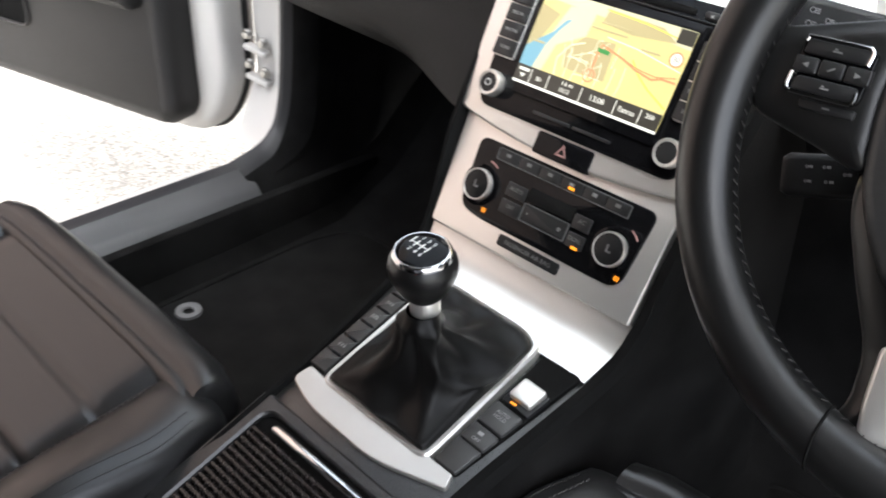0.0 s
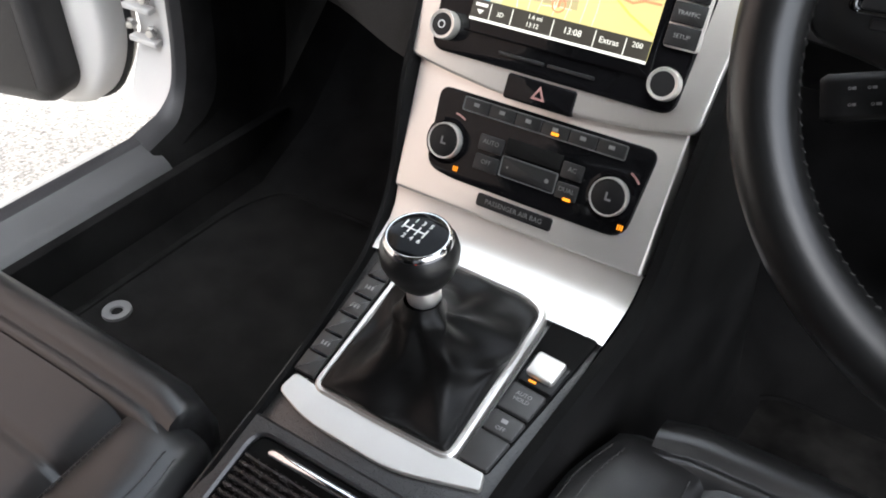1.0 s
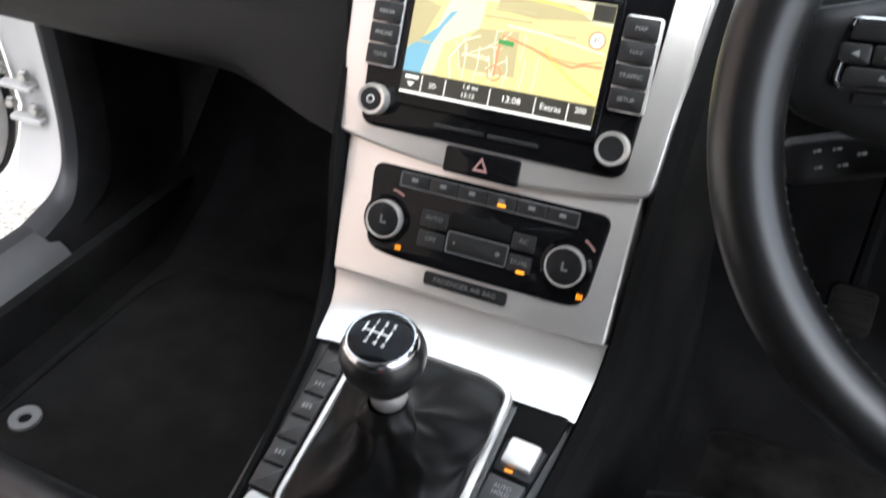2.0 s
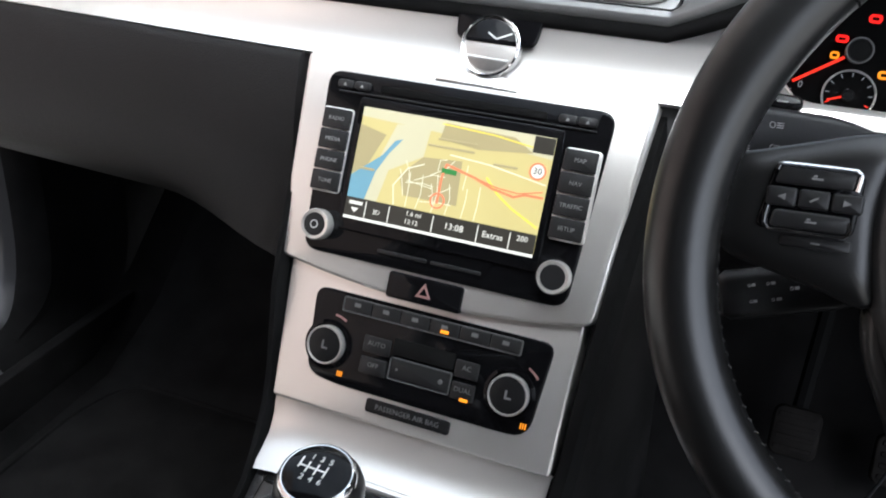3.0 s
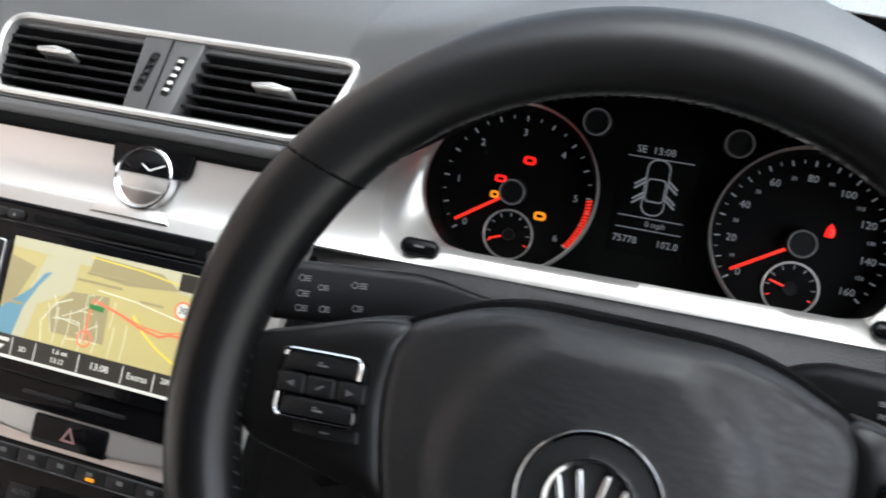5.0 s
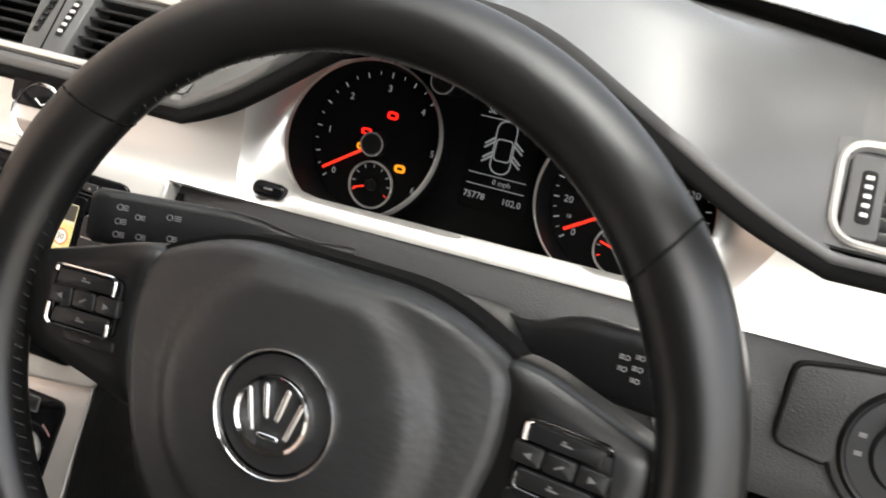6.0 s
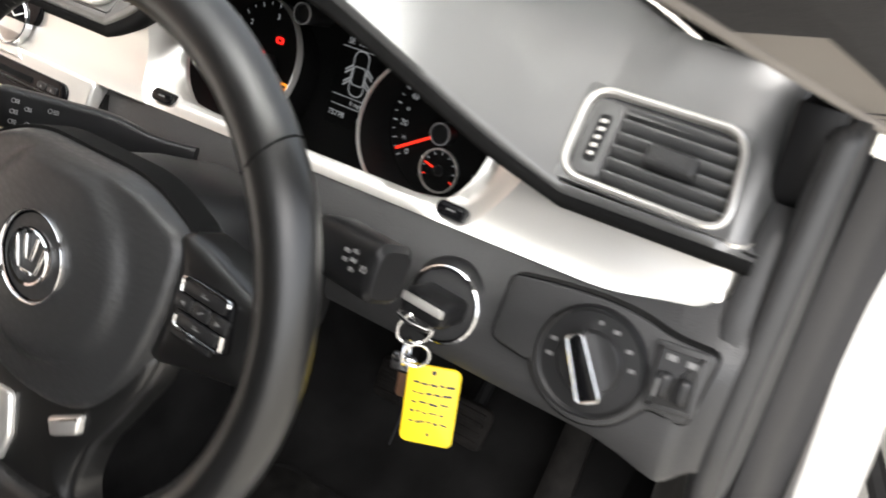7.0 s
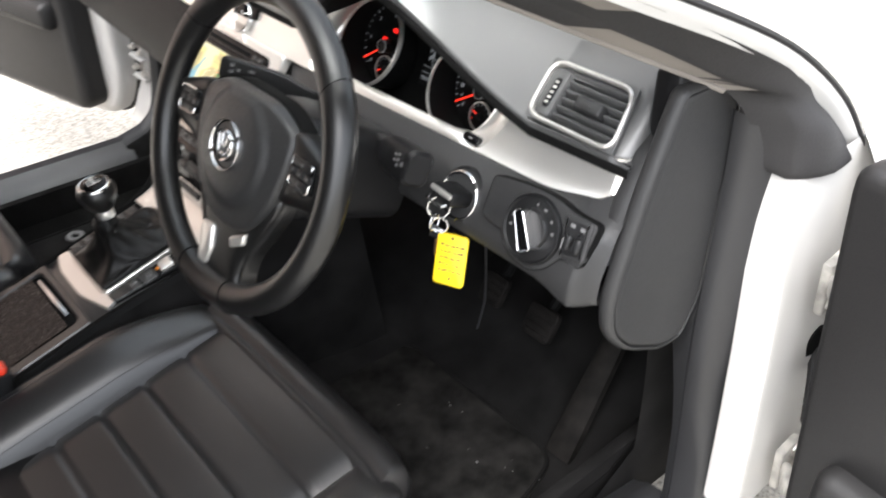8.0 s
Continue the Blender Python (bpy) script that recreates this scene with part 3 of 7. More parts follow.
rows.append([(p[0] - 0.003, p[1] + 0.004, p[2] - 0.003) for p in rows[-1]])
rows.append([(p[0] - 0.006, p[1] + 0.06, p[2] - 0.02) for p in rows[-1]])
loft(bm, [r[2:] for r in rows])
# black bead hung below the lip, for its shade and dark reflection
lining = B()
under_rows = []
for x in xs:
    y, z, b = lip(x)
    drop = 0.004 * smooth(b * 4)
    under_rows.append([(x, 0.17, 0.845 + 0.125 * b), (x, y + 0.034, z - 0.012 - drop), (x, y + 0.014, z - 0.0155 - drop), (x, y + 0.006, z - 0.0155 - drop), (x, y + 0.0015, z - 0.0135 - drop), (x, y - 0.0002, z - 0.009 - drop), (x, y + 0.0006, z - 0.0035 - drop * 0.6), (x, y + 0.006, z)])
loft(lining, under_rows)
pad = part("upper_pad", bm, PAD, dash, "grey grained soft-touch upper pad with a hood over the dials", angle=60)
part("pad_shade_bead", lining, DEEP, pad, "black bead for the shade under the lip and hood", angle=60)

# brushed strip: runs across, parts round the dials
def round_end(x):
    """How far the rounded lower corner of the strip lifts at the driver's end."""
    c = min(1.0, max(0.0, (x - 0.664) / 0.014))
    return 0.013 * (1 - math.sqrt(1 - c * c))


def strip_row(x, top=0.056):
    """One section of the strip: hollow, leaning at its foot and upright under the lip of the pad."""
    y, z = 0.038 + bow(x), 0.8125
    rise = 0.012 * smooth((x - 0.6) / 0.08) + round_end(x)
    climb = 0.003 + 0.16 * lip(x)[2]
    ts = (0, 0.0012, 0.006, 0.014, 0.024, 0.034, 0.044, top, top + climb * 0.5, top + climb)
    out, last = [], 0.0
    for t in ts:
        a = radians(40 + 50 * min(1.0, (t + last) / 2 / top) ** 0.9)
        y, z = y + (t - last) * math.cos(a), z + (t - last) * math.sin(a)
        last = t
        back = 0.004 if t < 0.001 else 0.0
        k = 1 - min(1.0, t / top)
        out.append(Vector((x, y + back * 0.83 + 0.0067 * rise / 0.012 * k, z - back * 0.56 + 0.83 * rise * k)))
    return out


def strip_edge(side, k):
    """Where the strip meets the surround of a dial, along a bowed joint."""
    f = k / 9
    x = 0.1805 + 0.022 * max(0.0, 1 - f / 0.55) ** 2 + 0.004 * f ** 3 if side < 0 else 0.487 + 0.058 * f ** 0.8
    return Vector(strip_row(x)[k])


bm = B()
loft(bm, [strip_row(-0.72 + 0.02 * k) for k in range(45)] + [strip_row(0.172)] + [[strip_edge(-1, k) for k in range(10)]])
part("trim_strip", bm, BRUSHED, dash, "brushed aluminium strip across the passenger side")
bm = B()
right = [[strip_edge(1, k) for k in range(10)]] + [strip_row(0.56 + 0.01 * k) for k in range(11)] + [strip_row(x) for x in (0.664, 0.667, 0.67, 0.672, 0.674, 0.6755)]
right += [[p + Vector((0.006, 0.004, 0)) for p in strip_row(0.676)], [p + Vector((0.008, 0.016, 0)) for p in strip_row(0.678)]]
loft(bm, right)
part("trim_strip", bm, BRUSHED, dash, "brushed aluminium strip beside the driver's vent")
# silver surround that dips from the strip to each dial, and the ledge between them
def ring_plane(cx):
    """The plane of a dial's bright ring, which leans back more than the dial's face."""
    return basis((cx, 0.0934, 0.8565), (0.534, 0.845))


def dial_rim(cx, deg, r=0.0578, w=-0.001):
    a = radians(deg)
    return ring_plane(cx) @ Vector((r * math.cos(a), r * math.sin(a), w))


def surround(side):
    cx = 0.2545 if side < 0 else 0.4395
    edge = strip_edge(side, 1).x
    rows = []
    outer = [strip_edge(side, k) for k in (9, 8, 7, 6, 5, 4, 3, 2, 1)]
    n = 12
    for k in range(1, n + 1):
        x = edge + (0.348 - edge) * k / n
        q = strip_row(x)[1]
        outer.append(Vector((q.x, q.y, q.z)))
    m = len(outer)
    for i, p in enumerate(outer):
        t = i / (m - 1)
        deg = 108 + (270 - 108) * min(1.0, t * 1.35)
        if side > 0:
            deg = 180 - deg
        q = dial_rim(cx, deg)
        if t * 1.35 > 1:
            f = (t * 1.35 - 1) / 0.35
            q = q + Vector(((0.347 - cx) * f, 0, 0))
        lipin = p + Vector((0, 0.010, 0.010)) if i > 9 else p + Vector((-side * 0.006, 0.004, -0.001))
        mid = lipin.lerp(q, 0.5) + Vector((0, 0.004, -0.002))
        if i <= 9:
            rows.append([p.lerp(q, c) + Vector((0, 0.005, -0.002)) * math.sin(math.pi * c) + Vector((0, 0, 0.001)) * (c == 0.12) for c in (0, 0.12, 0.3, 0.5, 0.75, 1.0)])
            continue
        rows.append([p, p.lerp(lipin, 0.5) + Vector((0, -0.001, 0.002)), lipin, lipin.lerp(mid, 0.5) + Vector((0, 0.003, -0.001)), mid, q])
    b2 = B()
    loft(b2, rows)
    return part("dial_surround", b2, BRUSHED, dash, "brushed aluminium surround dipping towards a dial", angle=70)


surround(-1)
surround(1)
for x in (0.2115, 0.491):
    M = basis((x, 0.0452 + bow(x), 0.822), (0.6, 0.8))
    bm = B()
    plate(bm, rrect(0.023, 0.0088, 0.0042), -0.004, 0.0035, 0.001, M)
    btn = part("cluster_button", bm, GLOSS, dash, "small oval black button")
    bm = B()
    ring_plate(bm, rrect(0.0248, 0.0106, 0.005), rrect(0.0225, 0.0083, 0.004), -0.004, 0.003, 0.0006, M)
    part("button_rim", bm, BLACK, btn)
    bm = B()
    box(bm, 0.007, 0.0014, 0.0006, 0.0003, M, (0, 0, 0.0036))
    part("button_mark", bm, DIMPRINT, btn)

# driver's lower panel
def lower_profile(x):
    fold = smooth((x - 0.686) / 0.02)
    hang = 0.011 * smooth((x - 0.64) / 0.05)
    prof = [(0.046, 0.8135, 1.0), (0.04, 0.8125, 1.0), (0.0365, 0.8075, 0.9), (0.031, 0.8, 0.45), (0.0265, 0.789, 0.12), (0.022, 0.777, 0.02), (0.0135, 0.755, 0.0)]
    prof += [(y, z - hang, k) for y, z, k in ((0.0105, 0.744, 0.0), (0.0125, 0.737, 0.0), (0.024, 0.731, 0.0), (0.06, 0.722, 0.3), (0.14, 0.7, 1.0), (0.3, 0.66, 1.0))]
    return [(x, y + bow(x) * (k + (1 - k) * fold), z) for y, z, k in prof]


bm = B()
xs = [0.137, 0.145, 0.16, 0.2, 0.25, 0.3, 0.35, 0.4, 0.45, 0.48, 0.52, 0.56, 0.6, 0.62, 0.64, 0.66, 0.664, 0.667, 0.67, 0.672, 0.674, 0.676, 0.684, 0.688, 0.692, 0.696, 0.7, 0.706]
rows = []
for x in xs:
    k = smooth((0.2 - x) / 0.06)
    up = 0.011 * smooth((x - 0.6) / 0.08) + round_end(x) * 0.9
    rows.append([(p[0], p[1] + 0.014 * k + 0.558 * up * (i < 2), p[2] + 0.83 * up * (i < 2)) for i, p in enumerate(lower_profile(x))])
loft(bm, rows)
low = part("lower_panel", bm, LOWER, dash, "dark grey grained lower dash panel under the strip")
bm = B()
loft(bm, [[(x, y + bow(x), z) for y, z in ((0.07, 0.73), (0.082, 0.7), (0.1, 0.672), (0.13, 0.65), (0.18, 0.636), (0.27, 0.63))] for x in (0.14, 0.25, 0.4, 0.55, 0.69)])
part("knee_panel", bm, BLACK, dash, "black knee panel set back under the dash")
# end cap and side edge of the dash
def end_outline(x, grow=0.0):
    pts = [(0.113, 0.942, 0.01), (0.094, 0.895, 0.05), (0.077, 0.85, 0.05), (0.0625, 0.806, 0.05), (0.0535, 0.775, 0.04), (0.0415, 0.73, 0.04), (0.048, 0.685, 0.03), (0.08, 0.647, 0.05), (0.15, 0.608, 0.02), (0.19, 0.608, 0.015), (0.215, 0.66, 0.02), (0.215, 0.94, 0.02)]
    return [(x, a, b) for a, b in inset(rpoly(pts, 0.02, 5), grow)]


bm = B()
loft(bm, [end_outline(0.704, 0.02), end_outline(0.7015, 0.008), end_outline(0.702, 0.003), end_outline(0.7045, 0.0002), end_outline(0.708, -0.001), end_outline(0.712, -0.001), end_outline(0.7165, 0.0005), end_outline(0.7192, 0.0025), end_outline(0.72, 0.0055), end_outline(0.7165, 0.0062)], close_u=True)
part("end_frame", bm, LOWER, dash, "rounded edge at the end of the dash")
bm = B()
loft(bm, [end_outline(0.7, 0.0072), end_outline(0.7165, 0.0072), end_outline(0.719, 0.0085), end_outline(0.72, 0.012)], close_u=True)
o = end_outline(0.72, 0.012)
bm.faces.new([bm.verts.new(p) for p in o])
part("end_cover", bm, LOWER, dash, "smooth removable cover at the end of the dash", angle=30)
# black block added in the gap beside the vent, for its deep shade
bm = B()
box(bm, 0.03, 0.05, 0.09, 0.004, c=(0.693, 0.145, 0.905))
part("vent_gap_shade", bm, BLACK, dash)

bm = B()
loft(bm, [[(x, y + dy, z) for y, z in ((0.0575, 0.79), (0.062, 0.812), (0.0705, 0.83), (0.086, 0.857), (0.095, 0.872), (0.115, 0.885))] for x, dy in ((0.683, 0.012), (0.6845, 0.002), (0.688, 0.0), (0.699, 0.001), (0.706, 0.006))])
part("strip_end_panel", bm, LOWER, dash)

# passenger side panel and glove box
bm = B()
rows = []
for k in range(30):
    x = -0.72 + 0.02 * k
    x = min(x, -0.135)
    near = 0.85 * smooth((x + 0.3) / 0.17)
    prof = [(0.05, 0.8135), (0.04, 0.812), (0.034, 0.806), (0.024, 0.775), (0.016, 0.74), (0.014, 0.71), (0.018 - 0.01 * near, 0.685 - 0.01 * near), (0.034 - 0.04 * near, 0.662 - 0.022 * near), (0.07 - 0.06 * near, 0.648 - 0.026 * near), (0.14 - 0.08 * near, 0.645 - 0.035 * near), (0.35, 0.64)]
    rows.append([(x, y + bow(x), z) for y, z in prof])
rows.append([(-0.128, y + 0.02, z) for x, y, z in rows[-1]])
loft(bm, rows)
glove = part("glove_box_panel", bm, LOWER_SHADED, dash, "glove box panel of lower dash plastic, darkened for shade")
bm = B()
box(bm, 0.09, 0.02, 0.012, 0.004, c=(-0.31, 0.085, 0.648))
part("glove_latch", bm, DEEP, glove)

# under-dash closing board
bm = B()
box(bm, 1.3, 0.35, 0.01, 0.003, c=(0, 0.42, 0.635))
tagged(part("trim_under_dash", bm, DEEP), "black board closing the underside of the dash", "panel", kind="structure")


# ---- air vents ----
def slats(parent, M, left, right, v0, v1, n, tilt=18, material=BLACK):
    """Horizontal blades; left and right give u at v0 and v1."""
    for k in range(n):
        f = (k + 0.5) / n
        v = v0 + (v1 - v0) * f
        a, b = left[0] + (left[1] - left[0]) * f, right[0] + (right[1] - right[0]) * f
        b2 = B()
        box(b2, b - a, 0.0026, 0.016, 0.0009, M @ pose((a + b) / 2, v, -0.010, tilt, 0, 0))
        part("blade", b2, material, parent)


def thumb_wheel(parent, M, u, v, lit, lean=0.0):
    b2 = B()
    plate(b2, rrect(0.009, 0.034, 0.003), -0.004, 0.0015, 0.0008, M @ at(u, v, 0, lean))
    w = part("thumb_wheel", b2, BLACK, parent)
    # lit wheels get satin ribs, the daylight on them put into the material
    for k in range(5):
        b2 = B()
        box(b2, 0.0045, 0.0028, 0.002, 0.0006, M @ at(u, v, 0, lean), (0, -0.0115 + 0.0058 * k, 0.002))
        part("wheel_rib", b2, SATIN if lit else BUTTON, w)


centre_vent = thing("centre_air_vent", "twin central air vent with black blades and satin frame", "air vent", (0, 0.085, 0.9))
outer = rpoly([(-0.14, 0.061, 0.026), (-0.127, -0.006, 0.02), (0.132, -0.006, 0.022), (0.148, 0.061, 0.016)][::-1], 0.018, 6)
inner = inset(outer, 0.0048)
bm = B()
ring_plate(bm, outer, inner, -0.004, 0.0045, 0.0016, VENT)
part("vent_frame", bm, SATIN, centre_vent, "bright satin silver frame")
bm = B()
ring_plate(bm, inset(rpoly([(-0.1425, 0.062), (-0.1295, -0.0065), (0.1335, -0.0065), (0.15, 0.062)][::-1], 0.003, 6), -0.001), inset(outer, 0.002), -0.004, 0.0006, 0.0002, VENT)
part("vent_flange", bm, PAD, centre_vent, "grey flange round the frame")
bm = B()
plate(bm, inset(outer, 0.003), -0.03, -0.022, 0.001, VENT)
part("vent_back", bm, DEEP, centre_vent)
bm = B()
plate(bm, rpoly([(-0.020, 0.0585), (-0.0145, -0.002), (0.0235, -0.002), (0.0285, 0.0585)][::-1], 0.003, 3), -0.02, 0.0015, 0.001, VENT)
post = part("centre_post", bm, KEYGREY, centre_vent, "dark grey post between the two vents")
thumb_wheel(post, VENT, -0.007, 0.028, False, -6)
thumb_wheel(post, VENT, 0.0145, 0.028, True, -6)
bm = B()
plate(bm, rrect(0.0012, 0.058, 0.0004), 0, 0.0022, 0.0003, VENT @ at(0.004, 0.028, 0, 1))
part("post_joint", bm, DEEP, post)
slats(centre_vent, VENT, (-0.1245, -0.1395), (-0.015, -0.02), -0.001, 0.058, 7)
slats(centre_vent, VENT, (0.0245, 0.0285), (0.131, 0.1455), -0.001, 0.058, 7)
for u, v in ((-0.086, 0.033), (0.088, 0.031)):
    bm = B()
    plate(bm, rpoly([(-0.015, 0.0015), (-0.0135, -0.002), (0.0135, -0.002), (0.015, 0.0015), (0.0, 0.0042)], 0.0016, 4), -0.01, 0.0035, 0.0016, VENT @ at(u, v))
    tab = part("tab", bm, SATIN, centre_vent, "satin silver adjusting tab")
    bm = B()
    box(bm, 0.02, 0.005, 0.012, 0.002, VENT, (u, v - 0.002, -0.01))
    part("tab_stem", bm, BLACK, tab)

VENT2 = VENT @ at(-0.002, 0.001, -0.011)
side_vent = thing("side_air_vent", "single driver's air vent with angled blades and satin frame", "air vent", (0.62, 0.1, 0.9))
outer = rpoly([(0.5525, 0.071), (0.5565, 0.004), (0.674, 0.004), (0.662, 0.0725)][::-1], 0.02, 6)
inner = inset(outer, 0.0044)
bm = B()
ring_plate(bm, outer, inner, -0.004, 0.0045, 0.0016, VENT2)
part("vent_frame", bm, SATIN, side_vent, "bright satin silver frame")
bm = B()
ring_plate(bm, inset(rpoly([(0.5525, 0.071), (0.5565, 0.004), (0.674, 0.004), (0.662, 0.0725)][::-1], 0.003, 6), -0.001), inset(outer, 0.002), -0.004, 0.0006, 0.0002, VENT2)
part("vent_flange", bm, PAD, side_vent, "grey flange round the frame")
bm = B()
plate(bm, inset(outer, 0.003), -0.03, -0.022, 0.001, VENT2)
part("vent_back", bm, DEEP, side_vent)
bm = B()
plate(bm, rpoly([(0.5615, 0.062), (0.5635, 0.0105), (0.5835, 0.0105), (0.5815, 0.062)][::-1], 0.004, 3), -0.02, 0.001, 0.001, VENT2)
post = part("vent_post", bm, KEYGREY, side_vent)
thumb_wheel(post, VENT2, 0.573, 0.036, True, 2)
slats(side_vent, VENT2, (0.5835, 0.5815), (0.667, 0.656), 0.010, 0.065, 6, -30, PAD)
bm = B()
plate(bm, rrect(0.034, 0.014, 0.003), -0.012, 0.006, 0.0025, VENT2 @ at(0.623, 0.037))
part("tab", bm, LOWER, side_vent, "dark grey adjusting tab")

# ---- clock in the strip ----
CLK = basis((0.012, 0.0515, 0.8295), (0.5, 0.866)) @ at(0, 0, 0.0035)
clock = thing("dash_clock", "round analogue clock with black face and chrome ring", "clock", (0.006, 0.054, 0.83))
K0 = CLK @ at(0, 0.001, 0.0025)
# silver stands in for the glare across the glossy dark clock glass
bm = B()
lathe(bm, [(0.0, 0.0016), (0.0195, 0.0012), (0.0208, 0.0006)], 36, K0)
face = part("clock_face", bm, SATIN, clock, "clock face, its bright glare put into silver")
# black and grey segments follow the reflections seen in that glass
bm = B()
seg = [(0.0192 * math.cos(radians(a)), 0.0192 * math.sin(radians(a))) for a in range(6, 175, 8)]
plate(bm, seg, 0.0, 0.0026, 0.0004, K0)
part("dial_top_tone", bm, GLOSS, face, "black upper half of the clock face")
bm = B()
seg = [(0.0185 * math.cos(radians(a)), 0.0185 * math.sin(radians(a))) for a in range(205, 336, 8)]
plate(bm, seg, 0.0, 0.0022, 0.0004, K0)
part("dial_low_tone", bm, STEEL, face, "grey lower part of the clock face")
bm = B()
lathe(bm, [(0.0202, 0.0005), (0.0204, 0.003), (0.0212, 0.0036), (0.0222, 0.0028), (0.0226, -0.004)], 40, K0)
part("clock_ring", bm, CHROME, clock, "thin chrome ring")
for a, ln in ((25, 0.012), (150, 0.008)):
    bm = B()
    box(bm, ln, 0.0011, 0.0006, 0.0002, K0 @ at(0.004, 0.005, 0.003) @ pose(0, 0, 0, 0, 0, a), (ln / 2, 0, 0))
    part("hand", bm, WHITE, face)
bm = B()
plate(bm, rpoly([(-0.038, -0.029), (0.028, -0.029), (0.019, -0.0195), (-0.031, -0.0195)], 0.003, 3), -0.002, 0.0034, 0.0016, CLK)
part("clock_flap", bm, BRUSHED, clock, "small satin flap below the clock")
bm = B()
plate(bm, rpoly([(-0.027, 0.004), (0.031, 0.004), (0.037, 0.036, 0.004), (-0.031, 0.036, 0.004)], 0.006, 5), -0.002, 0.0036, 0.0008, CLK)
part("clock_bed", bm, GLOSS, clock)

# ---- centre stack ----
stack = thing("centre_stack", "tall silver centre stack facia below the aluminium strip", "centre console facia", (0, -0.03, 0.6))
bm = B()
top = [(-0.132, 0.078, 0.006), (-0.125, -0.079, 0.008)]
low_edge = [(0.125 * math.sin(radians(a)), -0.079 - 0.0125 * math.cos(radians(a)) ** 2) for a in (-60, -40, -20, 0, 20, 40, 60)]
plate(bm, rpoly(top + low_edge + [(0.125, -0.079, 0.008), (0.1375, 0.078, 0.006)], 0.01, 3), -0.02, 0.0005, 0.003, STK)
part("upper_facia", bm, SATIN, stack, "satin silver facia round the radio")
bm = B()
plate(bm, rpoly([(-0.116, -0.06), (-0.1095, -0.1895), (0.1155, -0.1895), (0.119, -0.06)], 0.003, 2), -0.03, -0.005, 0.002, STK)
part("lower_facia", bm, SATIN, stack, "satin silver facia round the heater controls")
bm = B()
pts = [(-0.0795, 0.578), (-0.0805, 0.5755), (-0.0875, 0.564), (-0.098, 0.5545), (-0.112, 0.5495), (-0.1295, 0.5445)]
rows = []
for k in range(13):
    f = k / 12
    row = []
    for i, (y, z) in enumerate(pts):
        g = i / (len(pts) - 1)
        wl_, wr_ = -0.1105 + 0.0085 * g, 0.1178 - 0.006 * g
        row.append((wl_ + (wr_ - wl_) * f, y, z - (0.003 if f in (0, 1) else 0)))
    rows.append(row)
loft(bm, rows)
ob = part("pocket_cover", bm, SATIN, stack, "curved satin silver cover below the heater controls")
bm = B()
box(bm, 0.226, 0.004, 0.006, 0.001, c=(0.002, -0.076, 0.5795))
part("seam", bm, DEEP, stack)
# dark sides of the stack, flowing into the console
for sgn in (-1, 1):
    bm = B()
    rows = []
    for y, z, hw in spline([(0.045, 0.80, 0.13), (0.0, 0.74, 0.127), (-0.045, 0.668, 0.123), (-0.062, 0.63, 0.12), (-0.08, 0.582, 0.117), (-0.1, 0.556, 0.1145), (-0.128, 0.5435, 0.112), (-0.195, 0.5245, 0.104), (-0.25, 0.51, 0.098), (-0.30, 0.497, 0.096), (-0.45, 0.455, 0.094), (-0.62, 0.44, 0.094)], 5):
        k = 1.0 if sgn > 0 else 0.45
        hw = hw + (0.004 if sgn > 0 else -0.002 - 0.009 * smooth((-0.09 - y) / 0.06))
        rows.append([(sgn * (hw - 0.004), y + 0.01, z - 0.006), (sgn * (hw - 0.001), y, z + 0.0015), (sgn * (hw + 0.007 * k), y, z + 0.002), (sgn * (hw + 0.013 * k), y + 0.004, z - 0.004), (sgn * (hw + 0.017 * k), y + 0.012, z - 0.02), (sgn * (hw + 0.02), y + 0.06, z - 0.12), (sgn * (hw + 0.025), y + 0.1, min(z - 0.2, 0.4)), (sgn * (hw + 0.03), y + 0.12, 0.26)])
    loft(bm, [r[:4] for r in rows])
    part("side_rail", bm, DEEP, stack, "black rail down the side of the stack")
    bm = B()
    loft(bm, [r[3:] for r in rows])
    part("tunnel_side", bm, CARPET, stack, "black carpeted side of the tunnel")

# ---- radio ----
radio = thing("radio_navigation_unit", "black touch-screen radio and navigation unit showing a map", "car radio", (0, 0, 0.746))
R0 = STK
bm = B()
plate(bm, rpoly([(-0.1095, 0.066), (-0.1035, -0.071), (0.1035, -0.071), (0.1115, 0.066)], 0.012, 5), -0.004, 0.003, 0.0015, R0)
part("faceplate", bm, GLOSS, radio)
bm = B()
plate(bm, rrect(0.158, 0.100, 0.003, 0.0005, -0.001), 0.002, 0.0052, 0.001, R0)
part("screen_bezel", bm, GLOSS, radio, "gloss black screen surround")
SCR = R0 @ at(0.0005, 0.001, 0.0055)
bm = B()
plate(bm, rrect(0.148, 0.0815, 0.0008), -0.001, 0.0, 0.0002, SCR)
scr = part("screen", bm, G_MAPBASE, radio, "lit colour map screen", smooth=False)


def flat(name, pts, w, material, parent):
    b2 = B()
    add(b2, [(a, b, w) for a, b in pts], [tuple(range(len(pts)))], SCR)
    return part(name, b2, material, parent, smooth=False)


def ribbon(name, pts, width, w, material, parent, M=None):
    P = [Vector(p) for p in pts]
    rows = []
    for i, p in enumerate(P):
        t = (P[min(i + 1, len(P) - 1)] - P[max(i - 1, 0)]).normalized()
        nrm = Vector((-t.y, t.x)) * width / 2
        rows.append([(p.x - nrm.x, p.y - nrm.y, w), (p.x + nrm.x, p.y + nrm.y, w)])
    b2 = B()
    loft(b2, rows, M=SCR if M is None else M)
    return part(name, b2, material, parent, smooth=False)


